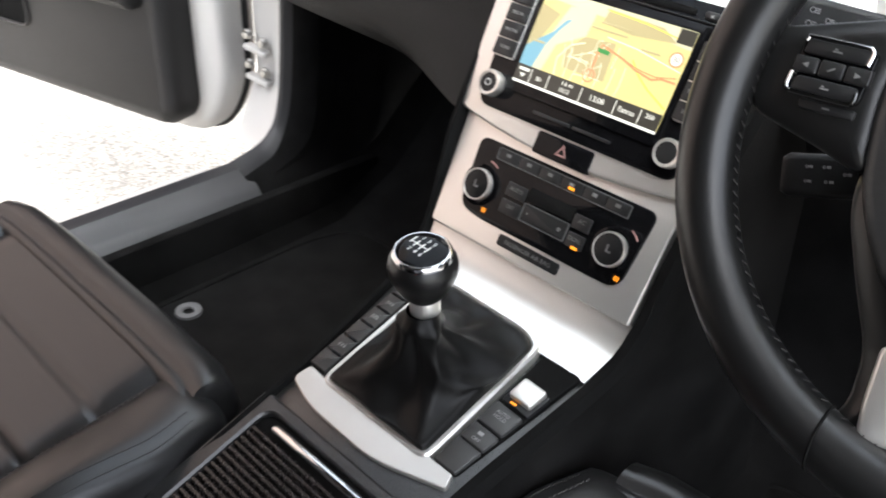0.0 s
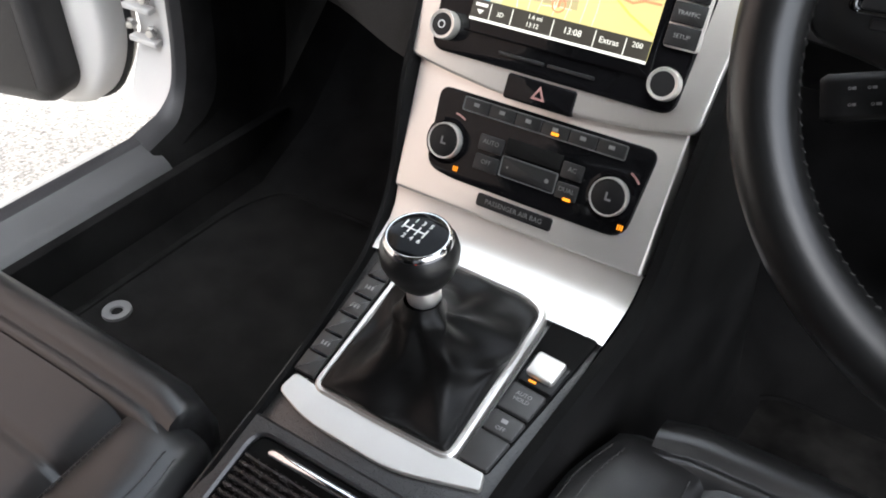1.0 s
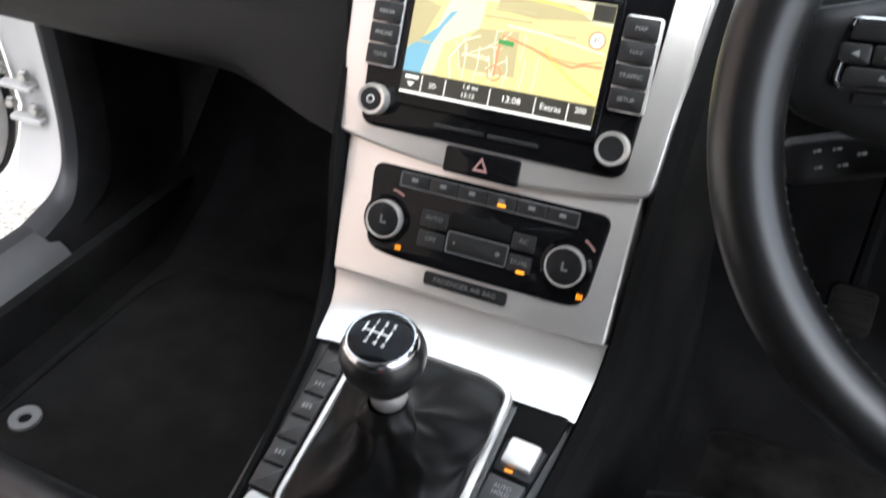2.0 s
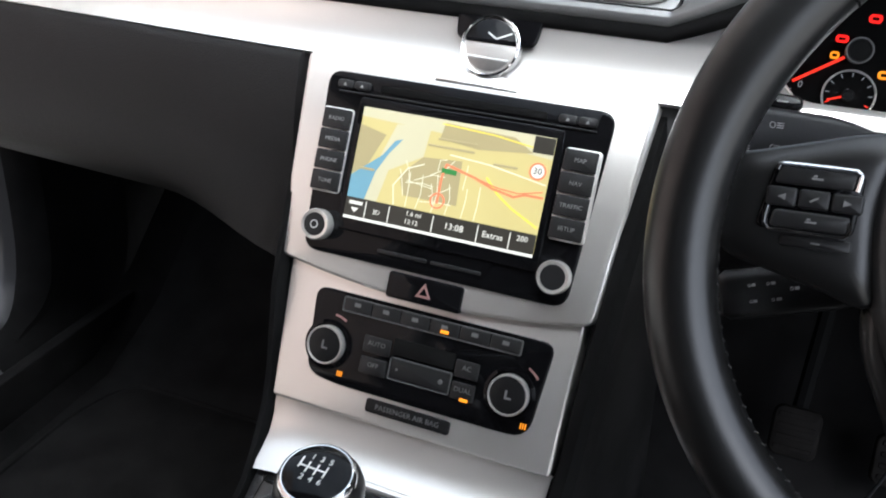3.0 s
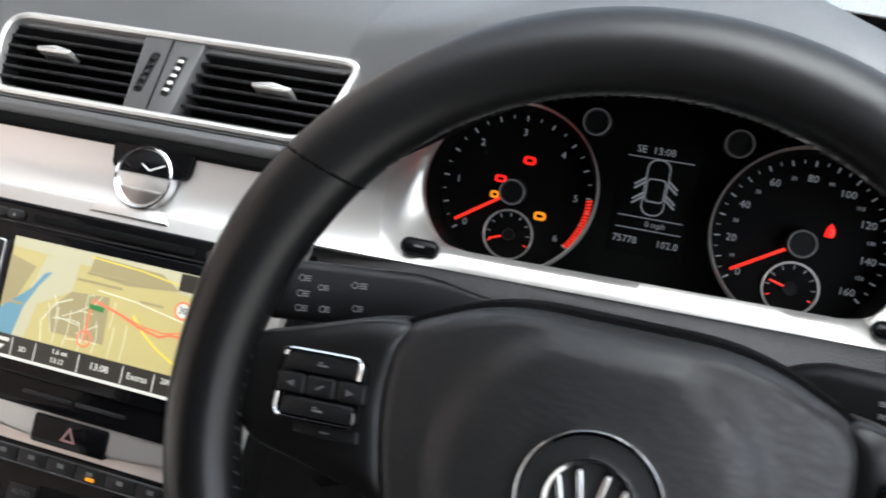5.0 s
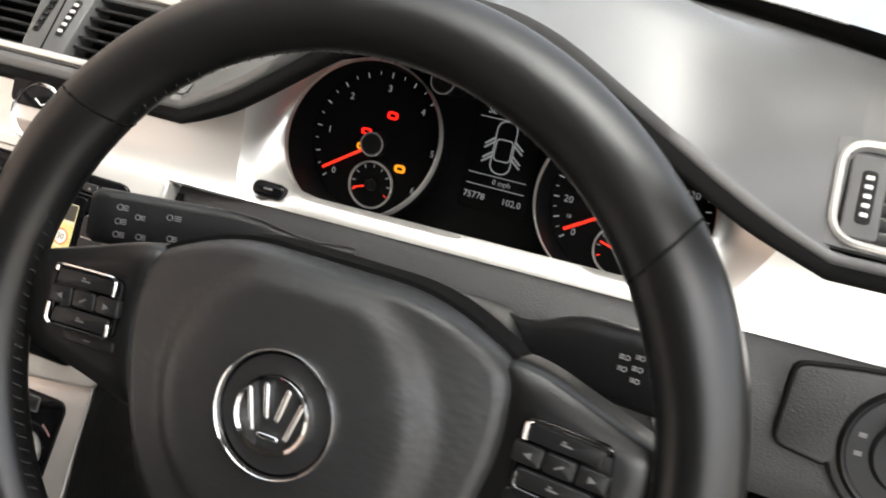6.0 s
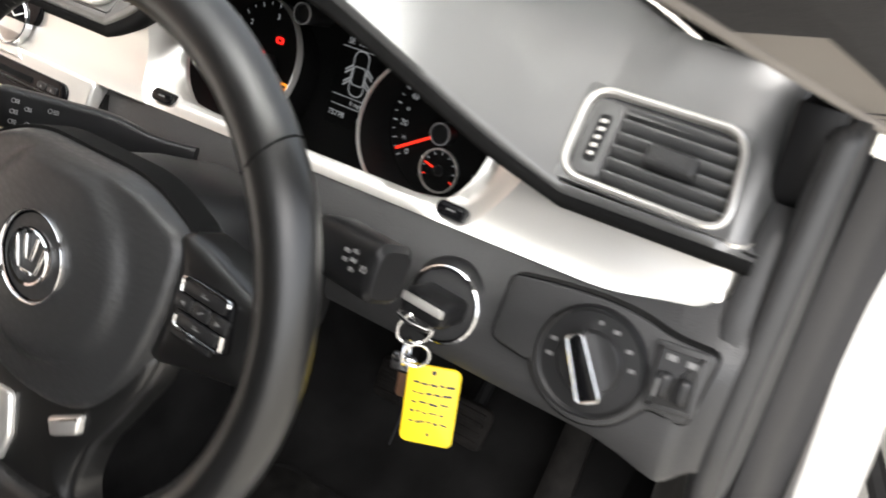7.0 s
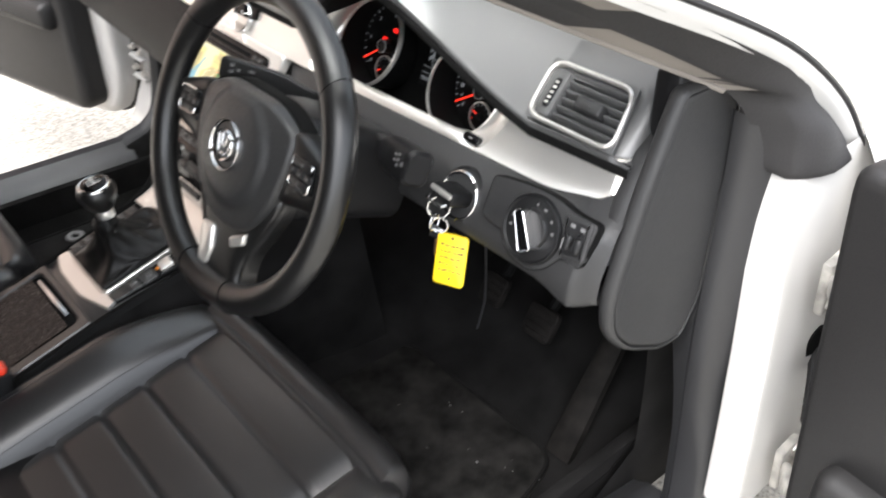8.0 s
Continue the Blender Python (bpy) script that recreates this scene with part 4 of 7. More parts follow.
flat("map_far_land", [(-0.074, 0.041), (0.074, 0.041), (0.074, 0.026), (0.02, 0.030), (-0.074, 0.034)], 0.00015, G_MAPPALE, scr)
flat("map_hill", [(-0.008, 0.039), (0.045, 0.037), (0.06, 0.028), (0.02, 0.024), (-0.01, 0.027)], 0.0002, G_MAPTOWN, scr)
flat("map_west_land", [(-0.074, 0.028), (-0.052, 0.023), (-0.063, -0.002), (-0.074, -0.009)], 0.0002, G_MAPTOWN, scr)
flat("map_bank", [(-0.045, 0.032), (-0.018, 0.034), (-0.02, 0.012), (-0.045, -0.002), (-0.05, -0.027), (-0.066, -0.027), (-0.056, 0.0)], 0.00025, G_MAPPALE, scr)
flat("map_river", [(-0.038, 0.022), (-0.044, 0.02), (-0.052, 0.008), (-0.074, -0.010), (-0.074, -0.027), (-0.06, -0.027), (-0.055, -0.005), (-0.047, 0.01)], 0.0003, G_RIVER, scr)
flat("map_town_block", [(-0.02, 0.012), (0.01, 0.014), (0.012, -0.018), (-0.03, -0.018), (-0.036, -0.004)], 0.0002, G_MAPTOWN, scr)
random.seed(7)
for k in range(11):
    x0, y0 = -0.033 + 0.05 * random.random(), -0.025 + 0.033 * random.random()
    turn, ln = random.choice((0.1, 0.35, -0.2, 1.5, 1.75)) + 0.2 * random.random(), 0.008 + 0.014 * random.random()
    bend = turn + random.uniform(-0.5, 0.5)
    p1 = (min(0.034, x0 + ln * math.cos(turn)), max(-0.026, min(0.012, y0 + ln * math.sin(turn))))
    p2 = (min(0.036, p1[0] + ln * 0.6 * math.cos(bend)), max(-0.026, min(0.013, p1[1] + ln * 0.6 * math.sin(bend))))
    ribbon("map_street", [(x0, y0), p1, p2], 0.00055, 0.0004, G_ROADW, scr)
for k in range(6):
    x0 = -0.03 + 0.011 * k + 0.004 * random.random()
    ribbon("map_street", [(x0, -0.026), (x0 + 0.003 * random.random(), -0.016 + 0.004 * random.random()), (x0 + 0.006 * random.random() - 0.002, -0.006 + 0.008 * random.random())], 0.00055, 0.0004, G_ROADW, scr)
ribbon("map_ring_road", [(-0.036, -0.026), (-0.039, -0.012), (-0.03, 0.002), (-0.018, 0.007)], 0.0009, 0.0004, G_ROADW, scr)
ribbon("map_main_road", [(0.0, 0.017), (0.03, 0.015), (0.055, 0.011), (0.073, 0.008)], 0.0009, 0.00045, G_ROADW, scr)
ribbon("map_yellow_road", [(0.03, 0.006), (0.04, -0.004), (0.052, -0.012), (0.073, -0.022)], 0.0016, 0.00045, G_ROADY, scr)
ribbon("map_yellow_road", [(-0.01, 0.038), (0.03, 0.036), (0.07, 0.031)], 0.001, 0.00045, G_ROADY, scr)
ribbon("map_route", [(-0.003, -0.019), (-0.003, 0.0), (-0.001, 0.010), (0.004, 0.0085), (0.022, 0.004), (0.036, -0.001), (0.052, -0.004), (0.06, -0.001), (0.073, -0.001)], 0.0017, 0.0005, G_ROADR, scr)
ribbon("map_route", [(0.022, 0.004), (0.04, 0.0), (0.055, -0.001), (0.072, 0.003)], 0.0009, 0.0005, G_ROADR, scr)
b2 = B()
ring_plate(b2, circle(0.0058, 20, -0.003, -0.017), circle(0.0046, 20, -0.003, -0.017), 0.0004, 0.0006, 0.0001, SCR)
part("map_cursor", b2, G_ROADR, scr)
flat("map_sign", [(-0.004, 0.0035), (0.0075, 0.003), (0.0075, 0.0065), (-0.004, 0.007)], 0.0006, G_GREEN, scr)
for cx, cy, ww in ((0.004, 0.027, 0.03), (0.0, 0.0215, 0.036), (0.042, 0.016, 0.018), (-0.062, -0.004, 0.012)):
    b2 = B()
    box(b2, ww, 0.0018, 0.0002, 0.0001, SCR, (cx, cy, 0.0006))
    part("map_place_name", b2, G_MAPTOWN, scr)
b2 = B()
lathe(b2, [(0, 0.0007), (0.0058, 0.0007), (0.0058, 0.0003)], 24, SCR @ at(0.0655, 0.0165))
part("speed_sign", b2, G_TEXT, scr)
b2 = B()
ring_plate(b2, circle(0.0062, 24, 0.0655, 0.0165), circle(0.0048, 24, 0.0655, 0.0165), 0.0003, 0.0009, 0.0001, SCR)
part("sign_ring", b2, G_ROADR, scr)
words("sign_number", "30", 0.0065, SCR @ at(0.0655, 0.0165, 0.001), INK, scr)
flat("map_corner_key", [(0.059, 0.029), (0.074, 0.029), (0.074, 0.0405), (0.059, 0.0405)], 0.0006, G_BAR, scr)
flat("menu_bar", [(-0.074, -0.0405), (0.074, -0.0405), (0.074, -0.0265), (-0.074, -0.0265)], 0.0006, G_BAR, scr)
flat("menu_edge", [(-0.074, -0.0425), (0.074, -0.0425), (0.074, -0.0404), (-0.074, -0.0404)], 0.0008, G_TEXT, scr)
for u in (-0.0575, -0.0385, -0.0035, 0.031, 0.055):
    flat("menu_divider", [(u, -0.040), (u + 0.0008, -0.040), (u + 0.0008, -0.028), (u, -0.028)], 0.0008, G_TEXT, scr)
words("menu_word", "13:08", 0.0068, SCR @ at(0.0135, -0.0335, 0.0009), G_TEXT, scr)
words("menu_word", "Extras", 0.0062, SCR @ at(0.043, -0.0335, 0.0009), G_TEXT, scr)
words("menu_word", "200", 0.0055, SCR @ at(0.0645, -0.0312, 0.0009), G_TEXT, scr)
words("menu_word", "1.6 mi", 0.005, SCR @ at(-0.0185, -0.0302, 0.0009), G_TEXT, scr)
words("menu_word", "13:12", 0.005, SCR @ at(-0.0195, -0.0362, 0.0009), G_TEXT, scr)
words("menu_word", "3D", 0.005, SCR @ at(-0.048, -0.0345, 0.0009), G_TEXT, scr)
flat("menu_arrow", [(-0.069, -0.034), (-0.0625, -0.034), (-0.0657, -0.0375)], 0.0008, G_TEXT, scr)
flat("menu_mark", [(-0.071, -0.029), (-0.060, -0.029), (-0.060, -0.0315), (-0.071, -0.0315)], 0.0008, G_TEXT, scr)
# keys either side of the screen
for side, u, names in ((-1, -0.0945, ("RADIO", "MEDIA", "PHONE", "TONE")), (1, 0.0945, ("MAP", "NAV", "TRAFFIC", "SETUP"))):
    K = R0 @ at(u, 0.006, 0.003)
    bm = B()
    plate(bm, rrect(0.026, 0.064, 0.003), 0, 0.0022, 0.0008, K)
    bank = part("key_bank", bm, SATIN, radio, "satin rim round a bank of keys")
    for i in range(4):
        bm = B()
        plate(bm, rrect(0.0235, 0.0148, 0.0012, -side * 0.0008, 0.0236 - 0.0157 * i), 0.0005, 0.0042, 0.0008, K)
        key = part("key", bm, BUTTON, bank)
        if names[i]:
            words("key_word", names[i], 0.0043, K @ at(-side * 0.0008, 0.0236 - 0.0157 * i, 0.0043), GREYPRINT, key)
        else:
            bm = B()
            box(bm, 0.011, 0.0028, 0.0003, 0.0001, K, (0.0008, 0.0236 - 0.0157 * i, 0.0044))
            part("key_mark", bm, GREYPRINT, key)
for u, nm in ((-0.0925, "volume"), (0.0925, "tune")):
    K = R0 @ at(u, -0.051, 0.003)
    bm = B()
    lathe(bm, [(0.0116, 0), (0.0118, 0.008), (0.011, 0.0096), (0.0088, 0.0092)], 36, K)
    knob = part("knob", bm, SATIN, radio, "knob with a bright metal rim")
    bm = B()
    lathe(bm, [(0.0089, 0.0085), (0.0086, 0.0094), (0, 0.0098)], 30, K)
    part("knob_cap", bm, BUTTON, knob)
    if nm == "volume":
        bm = B()
        ring_plate(bm, circle(0.0032, 16), circle(0.0025, 16), 0.0095, 0.0099, 0.0001, K)
        part("knob_mark", bm, WHITE, knob)
# disc slot and top keys
bm = B()
plate(bm, rrect(0.128, 0.0055, 0.002, 0.0, 0.0565), 0.003, 0.0042, 0.0005, R0)
slot = part("disc_slot", bm, DEEP, radio)
bm = B()
plate(bm, rrect(0.198, 0.0012, 0.0005, 0.001, 0.051), 0.003, 0.0045, 0.0004, R0)
part("slot_rim", bm, BUTTON, slot)
for u in (-0.093, -0.079, 0.079, 0.093):
    bm = B()
    plate(bm, rrect(0.0135, 0.0065, 0.0025, u, 0.0565), 0.002, 0.0052, 0.0012, R0)
    key = part("small_key", bm, BUTTON, radio)
    bm = B()
    add(bm, [(u - 0.0015, 0.055, 0.0055), (u + 0.0015, 0.055, 0.0055), (u, 0.0575, 0.0055)], [(0, 1, 2)], R0)
    part("key_mark", bm, GREYPRINT, key)
for u0, u1 in ((-0.042, -0.002), (0.001, 0.04)):
    bm = B()
    plate(bm, rrect(u1 - u0, 0.0028, 0.001, (u0 + u1) / 2, -0.0605), 0.002, 0.0042, 0.0005, R0)
    part("card_slot", bm, BUTTON, radio)

# ---- hazard switch ----
hazard = thing("hazard_switch", "black hazard warning switch with a red triangle", "switch", (0, -0.04, 0.67))
bm = B()
plate(bm, rrect(0.0595, 0.0195, 0.0025, 0.0, -0.0825), -0.004, 0.002, 0.0012, STK)
sw = part("rocker", bm, GLOSS, hazard)
bm = B()
ring_plate(bm, rpoly([(-0.0062, -0.0872), (0.0062, -0.0872), (0, -0.0762)], 0.0006, 2), rpoly([(-0.0034, -0.0855), (0.0034, -0.0855), (0, -0.0798)], 0.0004, 2), 0.0018, 0.0023, 0.0002, STK)
part("triangle", bm, HAZE, sw)

# ---- heater controls ----
heater = thing("heater_control_panel", "gloss black dual-zone heater panel with two dials", "climate control", (0, -0.06, 0.62))
H = STK @ at(0.004, -0.134, -0.005)
bm = B()
plate(bm, rpoly([(-0.092, 0.037), (-0.088, -0.03, 0.025), (-0.06, -0.0335), (0.06, -0.0335), (0.091, -0.033, 0.025), (0.098, 0.037)], 0.010, 5), -0.01, 0.002, 0.0012, H)
part("panel", bm, GLOSS, heater)
for u, lit in ((-0.0735, True), (0.0725, True)):
    K = H @ at(u, -0.005, 0.002)
    bm = B()
    lathe(bm, [(0.019, -0.001), (0.019, 0.001), (0.0165, 0.002)], 40, K)
    part("dial_base", bm, GLOSS, heater)
    bm = B()
    lathe(bm, [(0.0148, 0), (0.0148, 0.0056), (0.0143, 0.007), (0.0136, 0.007), (0.0131, 0.006)], 40, K)
    dial = part("dial", bm, SATIN, heater, "dial with a bright metal rim")
    bm = B()
    lathe(bm, [(0.0133, 0.0057), (0.0112, 0.0066), (0, 0.007)], 32, K)
    part("dial_cap", bm, BLACK, dial)
    bm = B()
    box(bm, 0.0016, 0.0062, 0.0003, 0.0001, K, (-0.001, 0.0005, 0.0072))
    box(bm, 0.005, 0.0016, 0.0003, 0.0001, K, (0.0008, -0.002, 0.0072))
    part("dial_mark", bm, DIMPRINT, dial)
    bm = B()
    for k in range(3):
        box(bm, 0.0009, 0.0042, 0.0004, 0.0002, K, (0.0125 + 0.0017 * k, -0.0195, 0.0005))
    part("seat_heat_light", bm, G_AMBER, heater)
bm = B()
for u, m0, a0 in ((-0.0735, HAZE, 60), (0.0725, HAZE, 40)):
    rr_ = [(u + 0.0235 * math.cos(radians(a)), -0.005 + 0.0235 * math.sin(radians(a))) for a in range(a0, a0 + 30, 5)]
    ribbon("heat_mark", rr_, 0.0016, 0.0023, m0, heater, H)
bm.free()
# row of keys along the top
bm = B()
ring_plate(bm, rrect(0.142, 0.0115, 0.0015, 0.004, 0.0285), rrect(0.1405, 0.010, 0.001, 0.004, 0.0285), 0.001, 0.0034, 0.0004, H)
bank = part("key_row_rim", bm, KEYGREY, heater, "thin grey rim round the key row")
for k in range(6):
    bm = B()
    plate(bm, rrect(0.0226, 0.0095, 0.0008, -0.0547 + 0.0235 * k, 0.0285), 0.001, 0.0032, 0.0006, H)
    key = part("key", bm, BUTTON, bank)
    bm = B()
    box(bm, 0.005, 0.003, 0.0003, 0.0001, H, (-0.0547 + 0.0235 * k, 0.0295, 0.0034))
    part("key_mark", bm, DIMPRINT, key)
bm = B()
plate(bm, rrect(0.0065, 0.0024, 0.0005, 0.0165, 0.0262), 0.002, 0.0036, 0.0003, H)
part("key_light", bm, G_AMBER, heater)
# middle keys
for u, v, w, h, text in ((-0.0335, 0.0035, 0.022, 0.0125, "AUTO"), (-0.0335, -0.0125, 0.022, 0.0125, "OFF"), (0.0385, 0.0035, 0.018, 0.0125, "AC"), (0.0385, -0.0125, 0.018, 0.0125, "DUAL")):
    bm = B()
    plate(bm, rrect(w, h, 0.001, u, v), 0.001, 0.0034, 0.0006, H)
    key = part("key", bm, BUTTON, heater)
    words("key_word", text, 0.0052, H @ at(u, v + 0.001, 0.0036), DIMPRINT, key)
bm = B()
plate(bm, rrect(0.0065, 0.0024, 0.0005, 0.0405, -0.0182), 0.002, 0.0037, 0.0003, H)
part("key_light", bm, G_AMBER, heater)
bm = B()
plate(bm, rrect(0.049, 0.0125, 0.001, 0.004, 0.0068), 0.001, 0.003, 0.0006, H)
part("display", bm, DEEP, heater)
bm = B()
ring_plate(bm, rrect(0.049, 0.0165, 0.0015, 0.004, -0.0095), rrect(0.0478, 0.0153, 0.001, 0.004, -0.0095), 0.001, 0.0046, 0.0004, H)
rim = part("fan_key_rim", bm, KEYGREY, heater, "grey rim round the fan key")
bm = B()
plate(bm, rrect(0.0472, 0.0147, 0.001, 0.004, -0.0095), 0.001, 0.004, 0.001, H)
part("fan_key", bm, BUTTON, rim)
for u, d in ((-0.014, 0.002), (0.021, 0.0038)):
    bm = B()
    lathe(bm, [(0, 0.0044), (d / 2, 0.0044), (d / 2, 0.004)], 8, H @ at(u, -0.0095))
    part("fan_mark", bm, DIMPRINT, rim)

airbag = thing("airbag_sign_plate", "narrow black plate lettered PASSENGER AIR BAG", "label plate", (0.003, -0.065, 0.585))
K = STK @ at(0.004, -0.1755, -0.005)
bm = B()
plate(bm, rrect(0.068, 0.0105, 0.0022), -0.002, 0.0015, 0.0006, K)
part("plate", bm, BLACK, airbag)
words("plate_word", "PASSENGER AIR BAG", 0.0056, K @ at(0, 0, 0.0016), DIMPRINT, airbag)


# ---- centre console ----
console = thing("centre_console", "dark grey centre console with silver gear surround", "centre console", (0, -0.3, 0.26))
bm = B()
rows = []
for v, w, hw in ((0.078, -0.008, 0.104), (0.0, -0.006, 0.1), (-0.09, -0.003, 0.095), (-0.104, -0.003, 0.094), (-0.106, -0.02, 0.094), (-0.34, -0.02, 0.09), (-0.345, 0.0, 0.09), (-0.45, 0.03, 0.09)):
    c = CON @ Vector((0, v, w))
    rows.append([(-hw - 0.012, c.y, 0.26), (-hw - 0.006, c.y, c.z - 0.03), (-hw, c.y, c.z - 0.004), (-hw + 0.006, c.y, c.z), (hw - 0.002, c.y, c.z), (hw + 0.006, c.y, c.z - 0.004), (hw + 0.012, c.y, c.z - 0.03), (hw + 0.018, c.y, 0.26)])
loft(bm, rows)
part("console_body", bm, CONSOLE, console, "dark grey plastic console body")
# silver surround: U-shaped plate behind and a frame round the boot
frame_out = rpoly([(-0.0615, -0.066), (0.0645, -0.066), (0.0665, 0.072, 0.012), (0.045, 0.082, 0.02), (-0.045, 0.084, 0.02), (-0.0615, 0.074, 0.012)], 0.012, 5)
frame_in = inset(frame_out, 0.0065)
bm = B()
ring_plate(bm, frame_out, frame_in, -0.006, 0.0035, 0.0018, CON)
part("boot_frame", bm, SATIN, console, "satin silver frame round the gear boot")
bm = B()
plate(bm, rpoly([(-0.083, -0.078, 0.006), (-0.05, -0.0885, 0.02), (0.03, -0.0905, 0.02), (0.0925, -0.0725, 0.003), (0.0885, -0.0605, 0.002), (0.063, -0.0605, 0.001), (-0.058, -0.0625, 0.002), (-0.0795, -0.0605, 0.004)], 0.004, 4), -0.006, 0.0015, 0.0009, CON)
part("rear_surround", bm, SATIN, console, "satin silver plate behind the gear boot", angle=20)
# left key strip
bm = B()
plate(bm, rpoly([(-0.0845, -0.0585), (-0.0635, -0.0585), (-0.0635, 0.066), (-0.0865, 0.066)], 0.003, 2), -0.004, -0.0012, 0.0006, CON)
part("key_bed", bm, DEEP, console)
for k, v in enumerate((-0.0485, -0.029, -0.0095, 0.01, 0.0295, 0.049)):
    bm = B()
    plate(bm, rpoly([(-0.0838, v - 0.0096), (-0.0645, v - 0.0096), (-0.0645, v + 0.0096), (-0.0843, v + 0.0096)], 0.0006, 2), -0.003, 0.0016, 0.001, CON)
    key = part("console_key", bm, CONKEY, console)
    bm = B()
    plate(bm, rpoly([(-0.0832, v + 0.0096), (-0.0815, v + 0.0082), (-0.0668, v + 0.0082), (-0.0651, v + 0.0096), (-0.0668, v + 0.011), (-0.0815, v + 0.011)], 0.0003, 1), -0.003, 0.0021, 0.0003, CON)
    part("key_slot", bm, GLOSS, key)
    if k in (1, 3, 4):
        bm = B()
        for d in ((-0.003, 0), (0.0, 0), (0.003, 0)):
            box(bm, 0.0016, 0.0036, 0.0003, 0.0001, CON, (-0.0742 + d[0], v - 0.0005, 0.0018))
        part("key_mark", bm, GREYPRINT, key)
words("key_word", "OFF", 0.0042, CON @ at(-0.0742, 0.0105, 0.0018), GREYPRINT, console)
# right strip: pocket with the parking brake switch, keys
bm = B()
plate(bm, rpoly([(0.067, -0.0595), (0.0895, -0.0595), (0.1085, 0.068), (0.0705, 0.0705)], 0.003, 2), -0.006, -0.002, 0.0006, CON)
part("switch_bed", bm, DEEP, console)
bm = B()
plate(bm, rpoly([(0.0672, -0.0588), (0.089, -0.0588), (0.093, -0.0335), (0.0685, -0.0325)], 0.0012, 2), -0.003, 0.0014, 0.001, CON)
part("blank_key", bm, CONKEY, console)
for pts, text in (([(0.0688, -0.0315), (0.0928, -0.0325), (0.0955, -0.0155), (0.0698, -0.0145)], "OFF"), ([(0.0698, -0.0125), (0.0953, -0.0135), (0.0985, 0.0085), (0.0712, 0.0105)], "AUTO\nHOLD")):
    bm = B()
    plate(bm, rpoly(pts, 0.0025, 3), -0.003, 0.0018, 0.0012, CON)
    key = part("console_key", bm, CONKEY, console)
    cu = sum(p[0] for p in pts) / 4
    cv = sum(p[1] for p in pts) / 4
    if text == "OFF":
        words("key_word", text, 0.0045, CON @ at(cu, cv - 0.004, 0.0021), GREYPRINT, key)
        bm = B()
        box(bm, 0.005, 0.0032, 0.0003, 0.0001, CON, (cu, cv + 0.0022, 0.002))
        part("key_mark", bm, GREYPRINT, key)
    else:
        words("key_word", text, 0.0045, CON @ at(cu, cv + 0.002, 0.0021), GREYPRINT, key)
bm = B()
plate(bm, rpoly([(0.0718, 0.013), (0.0998, 0.0112), (0.1035, 0.037), (0.0735, 0.0385)], 0.003, 3), -0.004, 0.0012, 0.001, CON)
pb = part("parking_brake_switch", bm, BUTTON, console)
bm = B()
plate(bm, rpoly([(0.0755, 0.0185), (0.0975, 0.017), (0.1, 0.037), (0.0768, 0.0385)], 0.003, 3), 0, 0.006, 0.0012, CON)
part("switch_cap", bm, SATIN, pb, "bright silver switch cap")
bm = B()
plate(bm, rrect(0.006, 0.0018, 0.0004, 0.083, 0.0152), 0.0005, 0.0017, 0.0003, CON)
part("switch_light", bm, G_AMBER, pb)
# ribbed tray cover with its bar
bm = B()
ring_plate(bm, rpoly([(-0.0915, -0.1005, 0.004), (0.0955, -0.1005, 0.004), (0.0905, -0.345, 0.004), (-0.0885, -0.345, 0.004)][::-1], 0.004, 5), rpoly([(-0.0745, -0.1115), (0.0765, -0.1115), (0.0725, -0.335), (-0.0725, -0.335)][::-1], 0.014, 5), -0.008, 0.001, 0.002, CON)
part("tray_frame", bm, CONSOLE, console)
tray = B()
plate(tray, rpoly([(-0.0745, -0.1115), (0.0765, -0.1115), (0.0725, -0.335), (-0.0725, -0.335)][::-1], 0.014, 5), -0.012, -0.004, 0.001, CON)
tray_ob = part("tray_cover", tray, DEEP, console, "ribbed dark roller cover of the tray")
for k in range(34):
    bm = B()
    v = -0.131 - 0.006 * k
    loft(bm, [[CON @ Vector((0.001 + 0.072 * sx, v + dy, dz)) for dy, dz in ((-0.0026, -0.0045), (-0.0022, -0.001), (-0.0008, 0.0008), (0.0008, 0.0008), (0.0022, -0.001), (0.0026, -0.0045))] for sx in (-1, 1)])
    part("slat", bm, TRAY, tray_ob)
bm = B()
tube(bm, [CON @ Vector((-0.052, -0.1215, 0.0015)), CON @ Vector((-0.048, -0.1213, 0.004)), CON @ Vector((0.05, -0.1205, 0.004)), CON @ Vector((0.054, -0.1207, 0.0015))], 0.0036, 12)
part("tray_bar", bm, CHROME, console, "bright metal pull bar")

# ---- gear lever ----
gear = thing("gear_lever", "gear lever with black leather boot and metal-topped knob", "gear lever", (0.01, -0.2, 0.53))
base = [CON @ Vector((p[0], p[1], 0.0)) for p in inset(frame_out, 0.0055)]
cb = sum(base, Vector()) / len(base)
topc = Vector((0.013, -0.2145, 0.597))
fine = []
for i, p in enumerate(base):
    q = base[(i + 1) % len(base)]
    m = max(1, round((q - p).length / 0.004))
    fine += [p.lerp(q, k / m) for k in range(m)]
rows = [[p - Vector((0, 0, 0.008)) for p in fine], fine]
TENT = ((0.0, 1.0, 0.0), (0.05, 0.99, 0.006), (0.1, 0.955, 0.0085), (0.16, 0.91, 0.0075), (0.28, 0.8, 0.009), (0.42, 0.6, 0.015), (0.56, 0.39, 0.025), (0.7, 0.2, 0.038), (0.82, 0.08, 0.051), (1.0, 0.0, 0.067))


